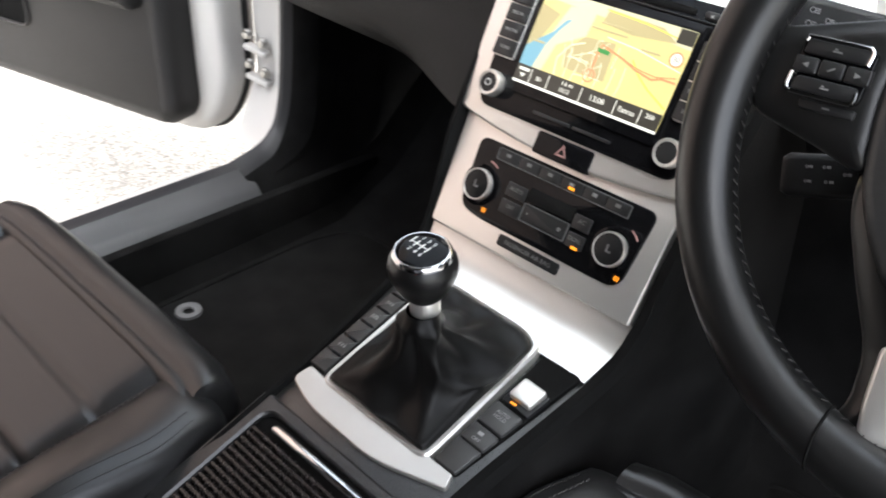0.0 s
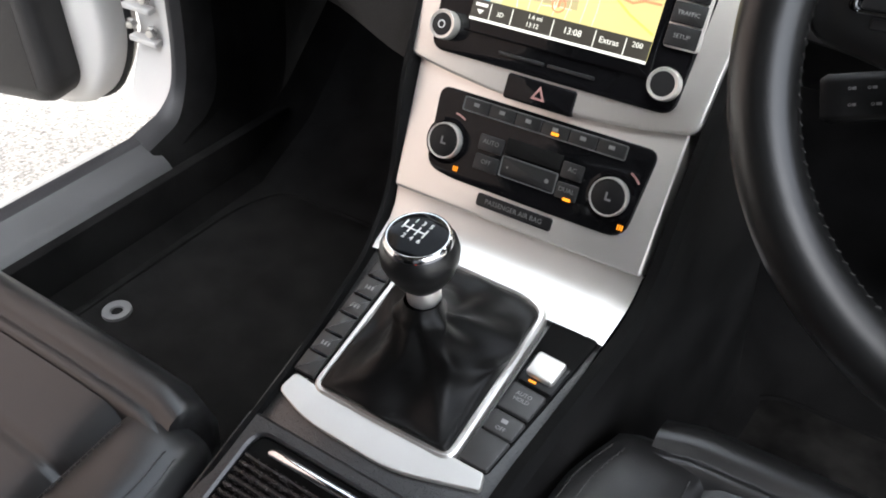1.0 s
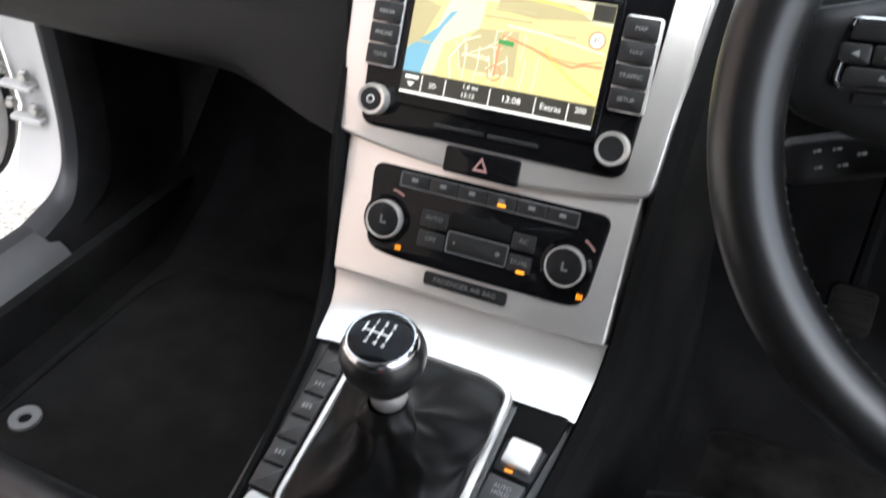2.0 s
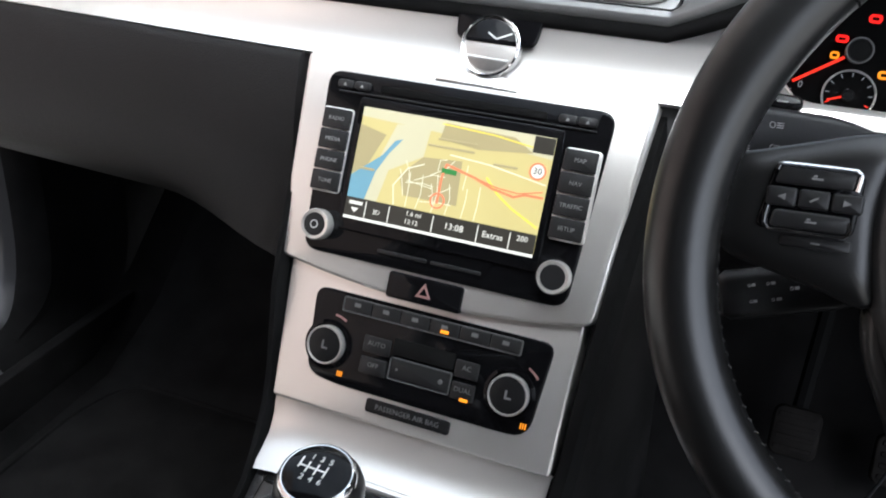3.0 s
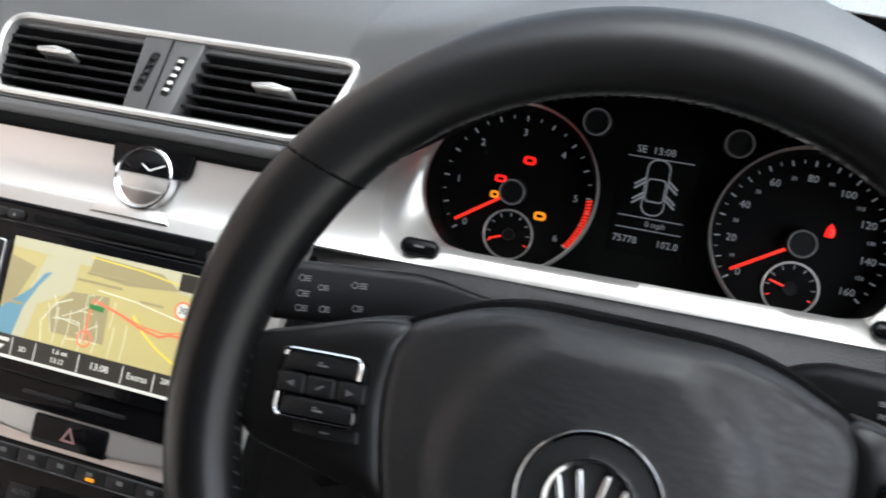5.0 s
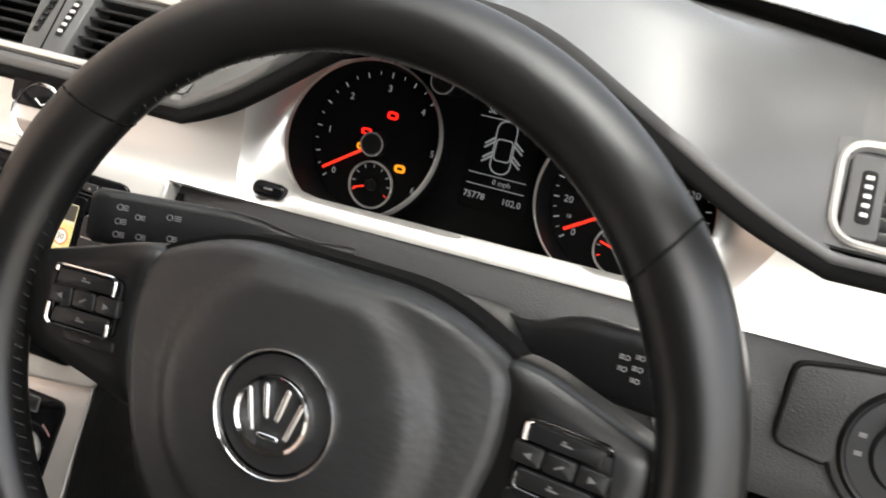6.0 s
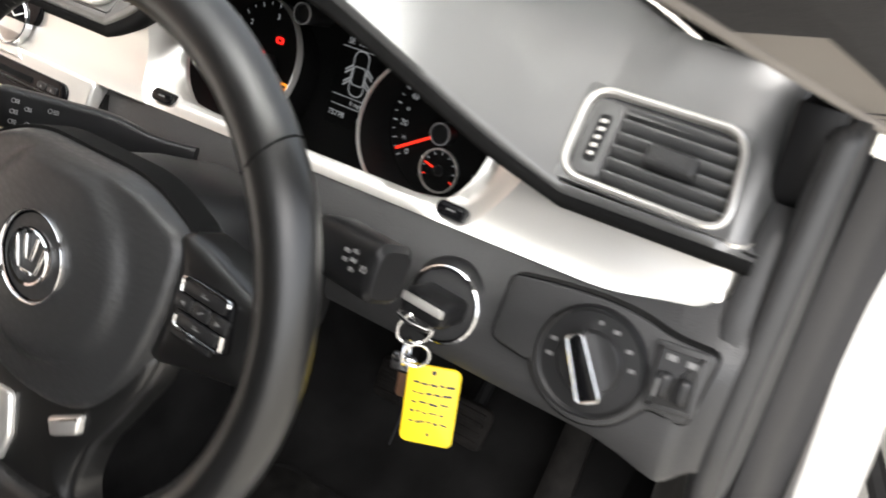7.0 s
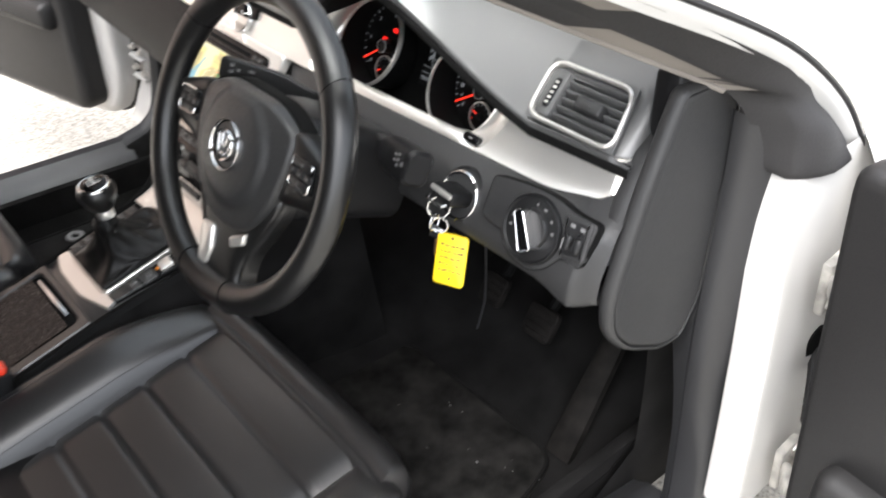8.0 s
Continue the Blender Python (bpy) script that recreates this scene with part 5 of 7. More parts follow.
def tent(f):
    for (f0, r0, z0), (f1, r1, z1) in zip(TENT, TENT[1:]):
        if f <= f1:
            g = (f - f0) / (f1 - f0)
            return r0 + (r1 - r0) * g, z0 + (z1 - z0) * g
    return TENT[-1][1:]


for k in range(1, 29):
    f = k / 28
    r, up = tent(f)
    ring = []
    for p in fine:
        a = math.atan2(p.y - cb.y, p.x - cb.x)
        c = cb.lerp(Vector((topc.x, topc.y, cb.z)), min(1.0, f * 1.25) ** 0.8)
        side_r = (p - cb) * r
        tight = Vector((math.cos(a), math.sin(a), 0)) * (0.0128 + 0.0035 * math.exp(-((f - 0.88) / 0.06) ** 2))
        rnd = Vector((math.cos(a), math.sin(a), 0)) * 0.062 * r
        q = side_r.lerp(rnd, smooth(f / 0.6) * 0.75) + tight * (1 - r)
        mid = math.sin(math.pi * min(1, f)) ** 0.8
        fold = 0.0042 * math.sin(3 * a + 2.6 * f + 0.4) + 0.0028 * (1 - 2 * abs(math.sin(2.5 * a - 3 * f))) + 0.0011 * math.sin(8 * a + 9 * f + 1)
        q = q * (1 + mid * fold / max(q.length, 0.02))
        z = (p.z - cb.z) * r + cb.z + up + mid * (0.0028 * math.sin(4 * a + 5 * f + 2) + 0.0012 * math.sin(9 * a - 8 * f))
        ring.append(Vector((c.x + q.x, c.y + q.y, z)))
    rows.append(ring)
bm = B()
loft(bm, rows, close_u=True)
part("boot", bm, BOOT, gear, "folded black leather boot", angle=80)
KN = Matrix.Translation((0.013, -0.215, 0.637)) @ pose(0, 0, 0, 7, 2, 0) @ Matrix.Diagonal((0.87, 0.87, 0.87, 1))
bm = B()
lathe(bm, [(0.0118, -0.044), (0.0138, -0.0425), (0.0138, -0.0285), (0.0125, -0.0265)], 32, KN)
part("collar", bm, SATIN, gear, "satin metal collar")
bm = B()
lathe(bm, [(0.0122, -0.0275), (0.0155, -0.025), (0.0205, -0.0185), (0.0265, -0.0075), (0.0298, 0.002), (0.0306, 0.009), (0.0292, 0.0155), (0.0262, 0.0205)], 48, KN)
part("knob", bm, RIM, gear, "black leather knob")
bm = B()
lathe(bm, [(0.0265, 0.02), (0.0262, 0.0222), (0.0252, 0.0242), (0.0236, 0.0252), (0.0228, 0.025)], 48, KN)
part("knob_ring", bm, CHROME, gear, "polished metal knob ring")
bm = B()
lathe(bm, [(0.023, 0.025), (0.018, 0.0268), (0.011, 0.0279), (0, 0.0283)], 40, KN)
capo = part("knob_cap", bm, GLOSS, gear, "gloss black shift pattern cap")
for i, ch in enumerate("246"):
    words("shift_number", ch, 0.0062, KN @ at(-0.0065 + 0.0065 * i, -0.0085, 0.0284), WHITE, capo)
for i, ch in enumerate("135"):
    words("shift_number", ch, 0.0062, KN @ at(-0.0065 + 0.0065 * i, 0.0085, 0.0284), WHITE, capo)
bm = B()
for u in (-0.0125, -0.0065, 0.0, 0.0065):
    box(bm, 0.0012, 0.009, 0.0006, 0.0002, KN, (u, 0.0022 if u < -0.01 else 0, 0.0283))
box(bm, 0.019, 0.0012, 0.0006, 0.0002, KN, (-0.003, 0, 0.0284))
part("shift_pattern", bm, WHITE, capo)

# ---- instrument cluster ----
cluster = thing("instrument_cluster", "black instrument cluster with two lit round dials", "instrument cluster", (0.348, 0.107, 0.85))
C0 = CL @ at(0, -0.001, -0.0275)
bm = B()
arch = [(0.168 * math.cos(radians(a)), 0.0 + 0.083 * math.sin(radians(a))) for a in range(0, 181, 9)]
plate(bm, [(0.168, -0.066)] + arch + [(-0.168, -0.066)], -0.01, 0.0, 0.0005, C0)
part("back_panel", bm, DIALBLACK, cluster)
# shroud under the hood
bm = B()
rows = []
for a in range(-8, 189, 7):
    ca, sa = math.cos(radians(a)), math.sin(radians(a))
    x = 0.348 + 0.2 * ca
    q = C0 @ Vector((0.164 * ca, 0.083 * sa if sa > 0 else 0.1 * sa, 0))
    ly, lz = lip(min(max(0.348 + 0.21 * ca, 0.14), 0.556))[:2]
    o = Vector((0.348 + 0.208 * ca, ly + 0.006, lz - 0.004))
    rows.append([q, q.lerp(o, 0.35) + Vector((0, 0, 0.006 * max(0, sa))), q.lerp(o, 0.75) + Vector((0, 0, 0.006 * max(0, sa))), o])
loft(bm, rows)
part("shroud", bm, DEEP, cluster, "matt black shroud under the hood")
bm = B()
tube(bm, [C0 @ Vector((0.155 * math.cos(radians(a)), 0.0815 * math.sin(radians(a)), 0.001)) for a in range(62, 124, 4)], 0.0007, 6)
part("shroud_edge", bm, SATIN, cluster)


def dial(cu, marks, small, needle, sneedle, red):
    D = C0 @ at(cu, -0.005)
    RP = ring_plane(0.2545 if cu < 0 else 0.4395)
    b2 = B()
    lathe(b2, [(0.0561, -0.003), (0.0562, 0.0), (0.0568, 0.001), (0.0575, 0.0), (0.0578, -0.006)], 72, RP)
    ring = part("dial_ring", b2, SATIN, cluster, "satin silver dial ring")
    b2 = B()
    lathe(b2, [(0, 0.0012), (0.0545, 0.0012), (0.0548, 0.003)], 72, D)
    low = [D @ Vector((0.0548 * math.cos(2 * math.pi * k / 72), 0.0548 * math.sin(2 * math.pi * k / 72), 0.003)) for k in range(72)]
    high = [RP @ Vector((0.0563 * math.cos(2 * math.pi * k / 72), 0.0563 * math.sin(2 * math.pi * k / 72), -0.003)) for k in range(72)]
    loft(b2, [low, [p.lerp(q, 0.5) for p, q in zip(low, high)], high], close_u=True)
    f = part("dial_face", b2, DIALBLACK, cluster)
    count, a0, a1, labels = marks
    for k in range(count + 1):
        a = a0 + (a1 - a0) * k / count
        major = k % 2 == 0
        b2 = B()
        ln = 0.0038 if major else 0.0024
        box(b2, ln, 0.0009 if major else 0.0006, 0.0003, 0.0001, D @ pose(0, 0, 0.0016, 0, 0, a), (0.0525 - ln / 2, 0, 0))
        part("tick", b2, G_WHITE, f)
    if red:
        for k in range(17):
            a = a0 + (a1 - a0) * (5.05 + 0.92 * k / 16) / 6
            b2 = B()
            box(b2, 0.0042, 0.0014, 0.0003, 0.0001, D @ pose(0, 0, 0.0019, 0, 0, a + 14), (0.0498, -0.0122, 0))
            part("red_zone_mark", b2, G_NEEDLE, f)
    for text, frac, big in labels:
        a = a0 + (a1 - a0) * frac
        words("dial_number", text, 0.0068 if big else 0.0036, D @ at(0.0418 * math.cos(radians(a)), 0.0418 * math.sin(radians(a)) - 0.001, 0.0016), G_WHITE, f)
    S = D @ at(0.0, -0.0305, 0.002)
    b2 = B()
    lathe(b2, [(0.0165, 0), (0.0165, 0.0025), (0.0178, 0.0025), (0.0178, 0)], 40, S)
    part("small_ring", b2, SATIN, f)
    b2 = B()
    lathe(b2, [(0, 0.0008), (0.0165, 0.0008)], 32, S)
    part("small_face", b2, DIALBLACK, f)
    for k in range(9):
        a = 205 - 230 * k / 8
        b2 = B()
        box(b2, 0.0028, 0.0007, 0.0003, 0.0001, S @ pose(0, 0, 0.0012, 0, 0, a), (0.0142, 0, 0))
        part("small_tick", b2, G_NEEDLE if k in (0, 8) else G_WHITE, f)
    b2 = B()
    box(b2, 0.011, 0.0013, 0.0008, 0.0003, S @ pose(0, 0, 0.002, 0, 0, sneedle), (0.0085, 0, 0))
    part("small_needle", b2, G_NEEDLE, f)
    b2 = B()
    lathe(b2, [(0.0045, 0.001), (0.0045, 0.0035), (0.0036, 0.0035), (0.0034, 0.0025), (0, 0.0025)], 24, S)
    part("small_hub", b2, BLACK, f)
    b2 = B()
    box(b2, 0.036, 0.0021, 0.001, 0.0004, D @ pose(0, 0, 0.010, 0, 0, needle), (0.028, 0, 0))
    part("needle", b2, G_NEEDLE, f)
    b2 = B()
    lathe(b2, [(0.0088, 0.002), (0.0088, 0.016), (0.0074, 0.016), (0.007, 0.0145), (0, 0.0145)], 32, D)
    part("hub", b2, BLACK, f)
    b2 = B()
    ring_plate(b2, circle(0.0089, 32), circle(0.0077, 32), 0.015, 0.0163, 0.0002, D)
    part("hub_ring", b2, GREYPRINT, f)
    return D, f


tach_m = (24, 219, -39, [(str(i), i / 6, True) for i in range(7)])
D1, f1 = dial(-0.0937, tach_m, 0, 214, 200, True)
spd = [(str(20 * i), i / 8, True) for i in range(9)] + [(str(20 * i + 10), (i + 0.5) / 8, False) for i in range(8)]
D2, f2 = dial(0.0937, (32, 217, -37, spd), 0, 212, 165, False)
for u, v, w, h, g in ((0.006, 0.0225, 0.0085, 0.0058, G_RED), (-0.012, 0.007, 0.0085, 0.005, G_RED), (-0.0145, -0.0045, 0.0062, 0.0052, G_AMBER), (0.0195, -0.014, 0.0085, 0.0058, G_AMBER)):
    bm = B()
    ring_plate(bm, rrect(w, h, h * 0.4, u, v), rrect(w * 0.55, h * 0.4, h * 0.15, u, v), 0.0014, 0.002, 0.0001, D1)
    part("warning_light", bm, g, f1)
bm = B()
plate(bm, rpoly([(0.013, 0.006), (0.019, 0.006), (0.0195, 0.011), (0.0165, 0.0155), (0.014, 0.012)], 0.0015, 2), 0.0014, 0.002, 0.0002, D2)
part("warning_light", bm, G_RED, f2)
for u in (-0.044, 0.044):
    bm = B()
    lathe(bm, [(0.0085, 0), (0.0085, 0.034), (0.0072, 0.034), (0.0068, 0.031), (0, 0.031)], 28, C0 @ at(u, 0.0495))
    part("reset_knob", bm, BLACK, cluster)
    bm = B()
    ring_plate(bm, circle(0.0088, 28, u, 0.0495), circle(0.0077, 28, u, 0.0495), 0.033, 0.0344, 0.0002, C0)
    part("knob_rim", bm, GREYPRINT, cluster)
# trip display with the open-door drawing
T = C0 @ at(-0.001, 0.0, 0.001)
bm = B()
plate(bm, rrect(0.05, 0.08, 0.002, 0, 0.007), -0.0008, 0.0, 0.0002, T)
disp = part("trip_display", bm, DIALBLACK, cluster)
words("display_word", "SE  13:08", 0.0068, T @ at(-0.004, 0.0375, 0.0003), G_WHITE, disp)
words("display_word", "0 mph", 0.0054, T @ at(0.004, -0.0115, 0.0003), G_WHITE, disp)
words("display_word", "75778", 0.0066, T @ at(-0.014, -0.0235, 0.0003), G_WHITE, disp)
words("display_word", "102.0", 0.0066, T @ at(0.014, -0.0235, 0.0003), G_WHITE, disp)
for v in (0.0325, -0.0075, -0.0155):
    bm = B()
    box(bm, 0.043, 0.0006, 0.0003, 0.0001, T, (0, v, 0.0003))
    part("display_line", bm, G_WHITE, disp)
for wd, hg, r, v in ((0.0155, 0.038, 0.0065, 0.0135), (0.013, 0.016, 0.003, 0.0115)):
    bm = B()
    ring_plate(bm, rrect(wd, hg, r, 0.0, v), rrect(wd - 0.0017, hg - 0.0018, r - 0.0006, 0.0, v), 0.0001, 0.0004, 0.0001, T)
    part("car_drawing", bm, G_WHITE, disp)
for sx in (-1, 1):
    for v in (0.014, 0.0168, 0.004, 0.0068):
        bm = B()
        box(bm, 0.009, 0.0013, 0.0003, 0.0001, T @ at(sx * 0.0105, v, 0.0003, sx * -38))
        part("open_door_drawing", bm, G_WHITE, disp)

# ---- steering wheel ----
wheel = thing("steering_wheel", "black leather three-spoke steering wheel with button pads", "steering wheel", (0.348, -0.158, 0.828))
RM, RT, RW = 0.169, 0.0162, -0.006


def rim_point(a, k, fat=1.0):
    """A point of the rim: a round the wheel, k round the rim's section."""
    ca, sa = math.cos(a), math.sin(a)
    r = RM + RT * 1.05 * fat * math.cos(k)
    return WHEEL @ Vector((r * ca, r * sa + 0.004, RW + RT * 0.98 * fat * math.sin(k)))


seams = [radians(d) for d in (38, 142, 254, 286)]
bm = B()
rows = []
steps = 120
for i in range(steps):
    a = 2 * math.pi * i / steps
    grip = 1.0 + 0.07 * (math.exp(-((math.degrees(a) - 30) / 14) ** 2) + math.exp(-((math.degrees(a) - 150) / 14) ** 2))
    rows.append([rim_point(a, 2 * math.pi * k / 16, grip) for k in range(16)])
loft(bm, rows, close_u=True, close_v=True)
rim = part("rim", bm, RIM, wheel, "black leather rim", angle=80)
for a in seams:
    bm = B()
    tube(bm, [rim_point(a + 0.10 * math.cos(2 * math.pi * k / 24) * 0.35, 2 * math.pi * k / 24, 1.015) for k in range(24)], 0.0009, 5, closed=True)
    part("rim_seam", bm, DEEP, rim)
# stitching along the inner side
bm = B()
for i in range(150):
    a = 2 * math.pi * i / 150
    p, q = rim_point(a, math.pi * 0.93, 1.02), rim_point(a + 0.018, math.pi * 1.03, 1.02)
    tube(bm, [p, q], 0.00035, 4)
tagged(part("rim_stitching", bm, STITCH, rim), kind="stuff")


def dome(outline, levels, M):
    """A padded shape: rings of the outline drawn in, at rising heights."""
    rows = []
    cx = sum(p[0] for p in outline) / len(outline)
    cy = sum(p[1] for p in outline) / len(outline)
    for f, w in levels:
        rows.append([(cx + (p[0] - cx) * f, cy + (p[1] - cy) * f, w) for p in outline])
    b2 = B()
    loft(b2, rows, close_u=True, M=M)
    v = [M @ Vector(p) for p in rows[-1]]
    b2.faces.new([b2.verts.new(p) for p in v])
    bmesh.ops.remove_doubles(b2, verts=b2.verts[:], dist=1e-6)
    return b2


# airbag cover
cover = rpoly([(-0.0915, 0.048, 0.012), (-0.05, 0.067, 0.06), (0.05, 0.067, 0.06), (0.0915, 0.048, 0.012), (0.094, 0.015, 0.06), (0.082, -0.04, 0.05), (0.045, -0.085, 0.04), (0.0, -0.092, 0.05), (-0.045, -0.085, 0.04), (-0.082, -0.04, 0.05), (-0.094, 0.015, 0.06)][::-1], 0.03, 8)
bm = B()
rows = []
for f in (0.99, 1.0, 0.997, 0.985, 0.965, 0.94, 0.9, 0.86, 0.82, 0.78, 0.74, 0.7, 0.66, 0.62, 0.56, 0.48, 0.38, 0.26, 0.12):
    row = []
    for p in cover:
        q = Vector((p[0] * f, p[1] * f + (1 - f) * 0.002))
        r = math.hypot(q.x, q.y - 0.002)
        w = {0.99: -0.04, 1.0: -0.018, 0.997: -0.0125, 0.985: -0.009, 0.965: -0.0065}.get(f, -0.005)
        w += (0.013 * (1 - (r / 0.1) ** 2) + 0.0055 * smooth((0.068 - r) / 0.013)) * smooth((1.0 - f) / 0.06)
        row.append((q.x, q.y, w))
    rows.append(row)
loft(bm, rows, close_u=True, M=WHEEL)
bm.faces.new([bm.verts.new(WHEEL @ Vector(p)) for p in rows[-1]])
bmesh.ops.remove_doubles(bm, verts=bm.verts[:], dist=1e-6)
hub = part("airbag_cover", bm, AIRBAG, wheel, "grained black airbag cover with a raised round centre", angle=80)
bm = B()
ring_plate(bm, inset(cover, -0.0022), inset(cover, 0.002), -0.035, -0.014, 0.0003, WHEEL)
part("cover_gap", bm, DEEP, wheel)
# emblem: rings and plain bars
E0 = WHEEL @ at(0, 0.003, 0.0145) @ Matrix.Diagonal((0.86, 0.86, 1, 1))
bm = B()
lathe(bm, [(0.0322, -0.003), (0.0325, 0.0006), (0.032, 0.0014), (0.0313, 0.001), (0.0306, -0.001)], 56, E0)
part("emblem_ring", bm, CHROME, hub, "chrome ring")
bm = B()
lathe(bm, [(0.0308, -0.001), (0.026, -0.0035), (0.021, -0.003), (0, -0.003)], 48, E0)
part("emblem_well", bm, GLOSS, hub)
bm = B()
lathe(bm, [(0.0205, -0.003), (0.0205, 0.0015), (0.0195, 0.0028), (0.0178, 0.002), (0.0175, -0.002)], 40, E0)
bar = part("emblem_badge", bm, CHROME, hub, "round chrome badge of plain shapes")
for u, v, ln, a in ((-0.012, 0.0, 0.022, -74), (-0.0045, 0.006, 0.018, -78), (0.0045, 0.006, 0.018, 78), (0.012, 0.0, 0.022, 74), (0.0, -0.011, 0.012, 0)):
    bm = B()
    box(bm, ln, 0.003, 0.004, 0.0011, E0 @ at(u, v, 0, a))
    part("emblem_bar", bm, CHROME, bar)

# side spokes with button pads
for sd in (-1, 1):
    pts = [(sd * 0.082, 0.052), (sd * 0.088, 0.02), (sd * 0.08, -0.03), (sd * 0.11, -0.022), (sd * 0.154, -0.014), (sd * 0.161, 0.03), (sd * 0.138, 0.037), (sd * 0.1, 0.05)]
    if sd > 0:
        pts = pts[::-1]
    o = rpoly(pts, 0.012, 4)
    bm = dome(o, [(0.97, -0.036), (1.0, -0.018), (0.985, -0.011), (0.93, -0.0075), (0.6, -0.006), (0.3, -0.0055)], WHEEL)
    spoke = part("side_spoke", bm, RIM, wheel, "dark spoke between hub and rim", angle=70)
    S = WHEEL @ at(sd * 0.1165, 0.0165, -0.0065, -sd * 3) @ Matrix.Diagonal((0.87, 0.68, 1, 1))
    bm = B()
    pad_o = [(-0.0205, 0.0225), (-0.0265, -0.0215), (0.0205, -0.0215), (0.0225, 0.0205)]
    if sd > 0:
        pad_o = [(-a, b) for a, b in pad_o][::-1]
    plate(bm, rpoly(pad_o, 0.006, 4), -0.004, 0.0035, 0.0012, S)
    pad2 = part("button_pad", bm, GLOSS, spoke, "black pad of wheel buttons")
    for v, h in ((0.0145, 0.0135), (-0.0135, 0.0135)):
        bm = B()
        oo = rpoly([(-0.019, v + h / 2), (-0.021, v - h / 2), (0.0185, v - h / 2), (0.0195, v + h / 2)], 0.004, 4)
        if v > 0:
            arc = [(-0.0195, 0.0175), (-0.0188, 0.0205), (-0.016, 0.0218), (0.014, 0.0218), (0.018, 0.0208), (0.0195, 0.018), (0.0188, 0.009)]
        else:
            arc = [(-0.0215, -0.006), (-0.0222, -0.0165), (-0.02, -0.0203), (-0.016, -0.021), (0.0125, -0.021), (0.017, -0.0198), (0.0182, -0.0165), (0.018, -0.011)]
        tube(bm, [S @ Vector((-sd * q.x, q.y, 0.0052)) for q in spline([(p, r, 0) for p, r in arc], 4)], 0.0009, 6)
        part("button_rim", bm, CHROME, pad2, "bright metal button rim")
        bm = B()
        plate(bm, inset(oo, 0.0011), 0.002, 0.0052, 0.001, S)
        key = part("wheel_button", bm, BUTTON, pad2)
        bm = B()
        box(bm, 0.0055, 0.0013, 0.0003, 0.0001, S, (0, v - 0.0006, 0.0053))
        box(bm, 0.0018, 0.0014, 0.0003, 0.0001, S, (-0.0012, v + 0.0012, 0.0053))
        part("button_mark", bm, DIMPRINT, key)
    for u in (-0.0155, 0.0, 0.0155):
        bm = B()
        plate(bm, rrect(0.0148, 0.0125, 0.002, u, 0.0005), 0.002, 0.0052, 0.0012, S)
        key = part("wheel_button", bm, BUTTON, pad2)
        bm = B()
        if u:
            q = 0.002 if u > 0 else -0.002
            add(bm, [(u - q, -0.0018, 0.0055), (u - q, 0.0028, 0.0055), (u + q, 0.0005, 0.0055)], [(0, 1, 2)], S)
        else:
            box(bm, 0.005, 0.0013, 0.0003, 0.0001, S @ at(0, 0.0005, 0.0053, 40))
        part("button_mark", bm, DIMPRINT, key)
    bm = B()
    plate(bm, rrect(0.034, 0.008, 0.002, -sd * 0.004, -0.0275), 0.0, 0.0022, 0.001, S)
    key = part("lower_button", bm, BUTTON, spoke)
    bm = B()
    box(bm, 0.0045, 0.0013, 0.0003, 0.0001, S, (-sd * 0.004, -0.0275, 0.0024))
    part("button_mark", bm, DIMPRINT, key)
# broad lower spoke with silver inserts
pts = [(-0.088, -0.02), (-0.084, -0.045), (-0.064, -0.082), (-0.048, -0.108), (-0.0435, -0.138), (-0.052, -0.156), (-0.045, -0.166), (0.045, -0.166), (0.052, -0.156), (0.0435, -0.138), (0.048, -0.108), (0.064, -0.082), (0.084, -0.045), (0.088, -0.02)]
bm = dome(rpoly(pts[::-1], 0.012, 4)[::-1], [(0.97, -0.036), (1.0, -0.02), (0.985, -0.0135), (0.93, -0.0095), (0.6, -0.0075), (0.3, -0.0075)], WHEEL)
sp = part("lower_spoke", bm, RIM, wheel, "black lower spoke", angle=70)
bm = B()
plate(bm, rpoly([(-0.04, -0.1), (-0.0365, -0.13), (-0.032, -0.15), (-0.015, -0.147), (-0.009, -0.125), (-0.0155, -0.097)], 0.005, 3), -0.012, -0.003, 0.003, WHEEL)
part("spoke_insert", bm, SATIN, sp, "satin silver spoke insert")
bm = B()
plate(bm, rpoly([(0.025, -0.107), (0.047, -0.095), (0.047, -0.081), (0.019, -0.096)], 0.003, 3), -0.012, -0.003, 0.003, WHEEL)
part("spoke_insert", bm, SATIN, sp, "short satin silver spoke insert")

# ---- steering column and stalks ----
column = thing("steering_column", "black plastic steering column shroud", "steering column", (0.348, -0.06, 0.8))
bm = B()
rows = []
for w, hw, up, dn in ((-0.03, 0.055, 0.05, 0.055), (-0.05, 0.066, 0.056, 0.064), (-0.11, 0.068, 0.048, 0.068), (-0.17, 0.068, 0.034, 0.074), (-0.2, 0.066, 0.02, 0.078)):
    o = rrect(2 * hw, up + dn, 0.028, 0, (up - dn) / 2, 5)
    rows.append([(p[0], p[1] - 0.004 + (-w - 0.03) * 0.12, w) for p in o])
loft(bm, rows, close_u=True, M=WHEEL, caps=True)
part("shroud", bm, BLACK, column)


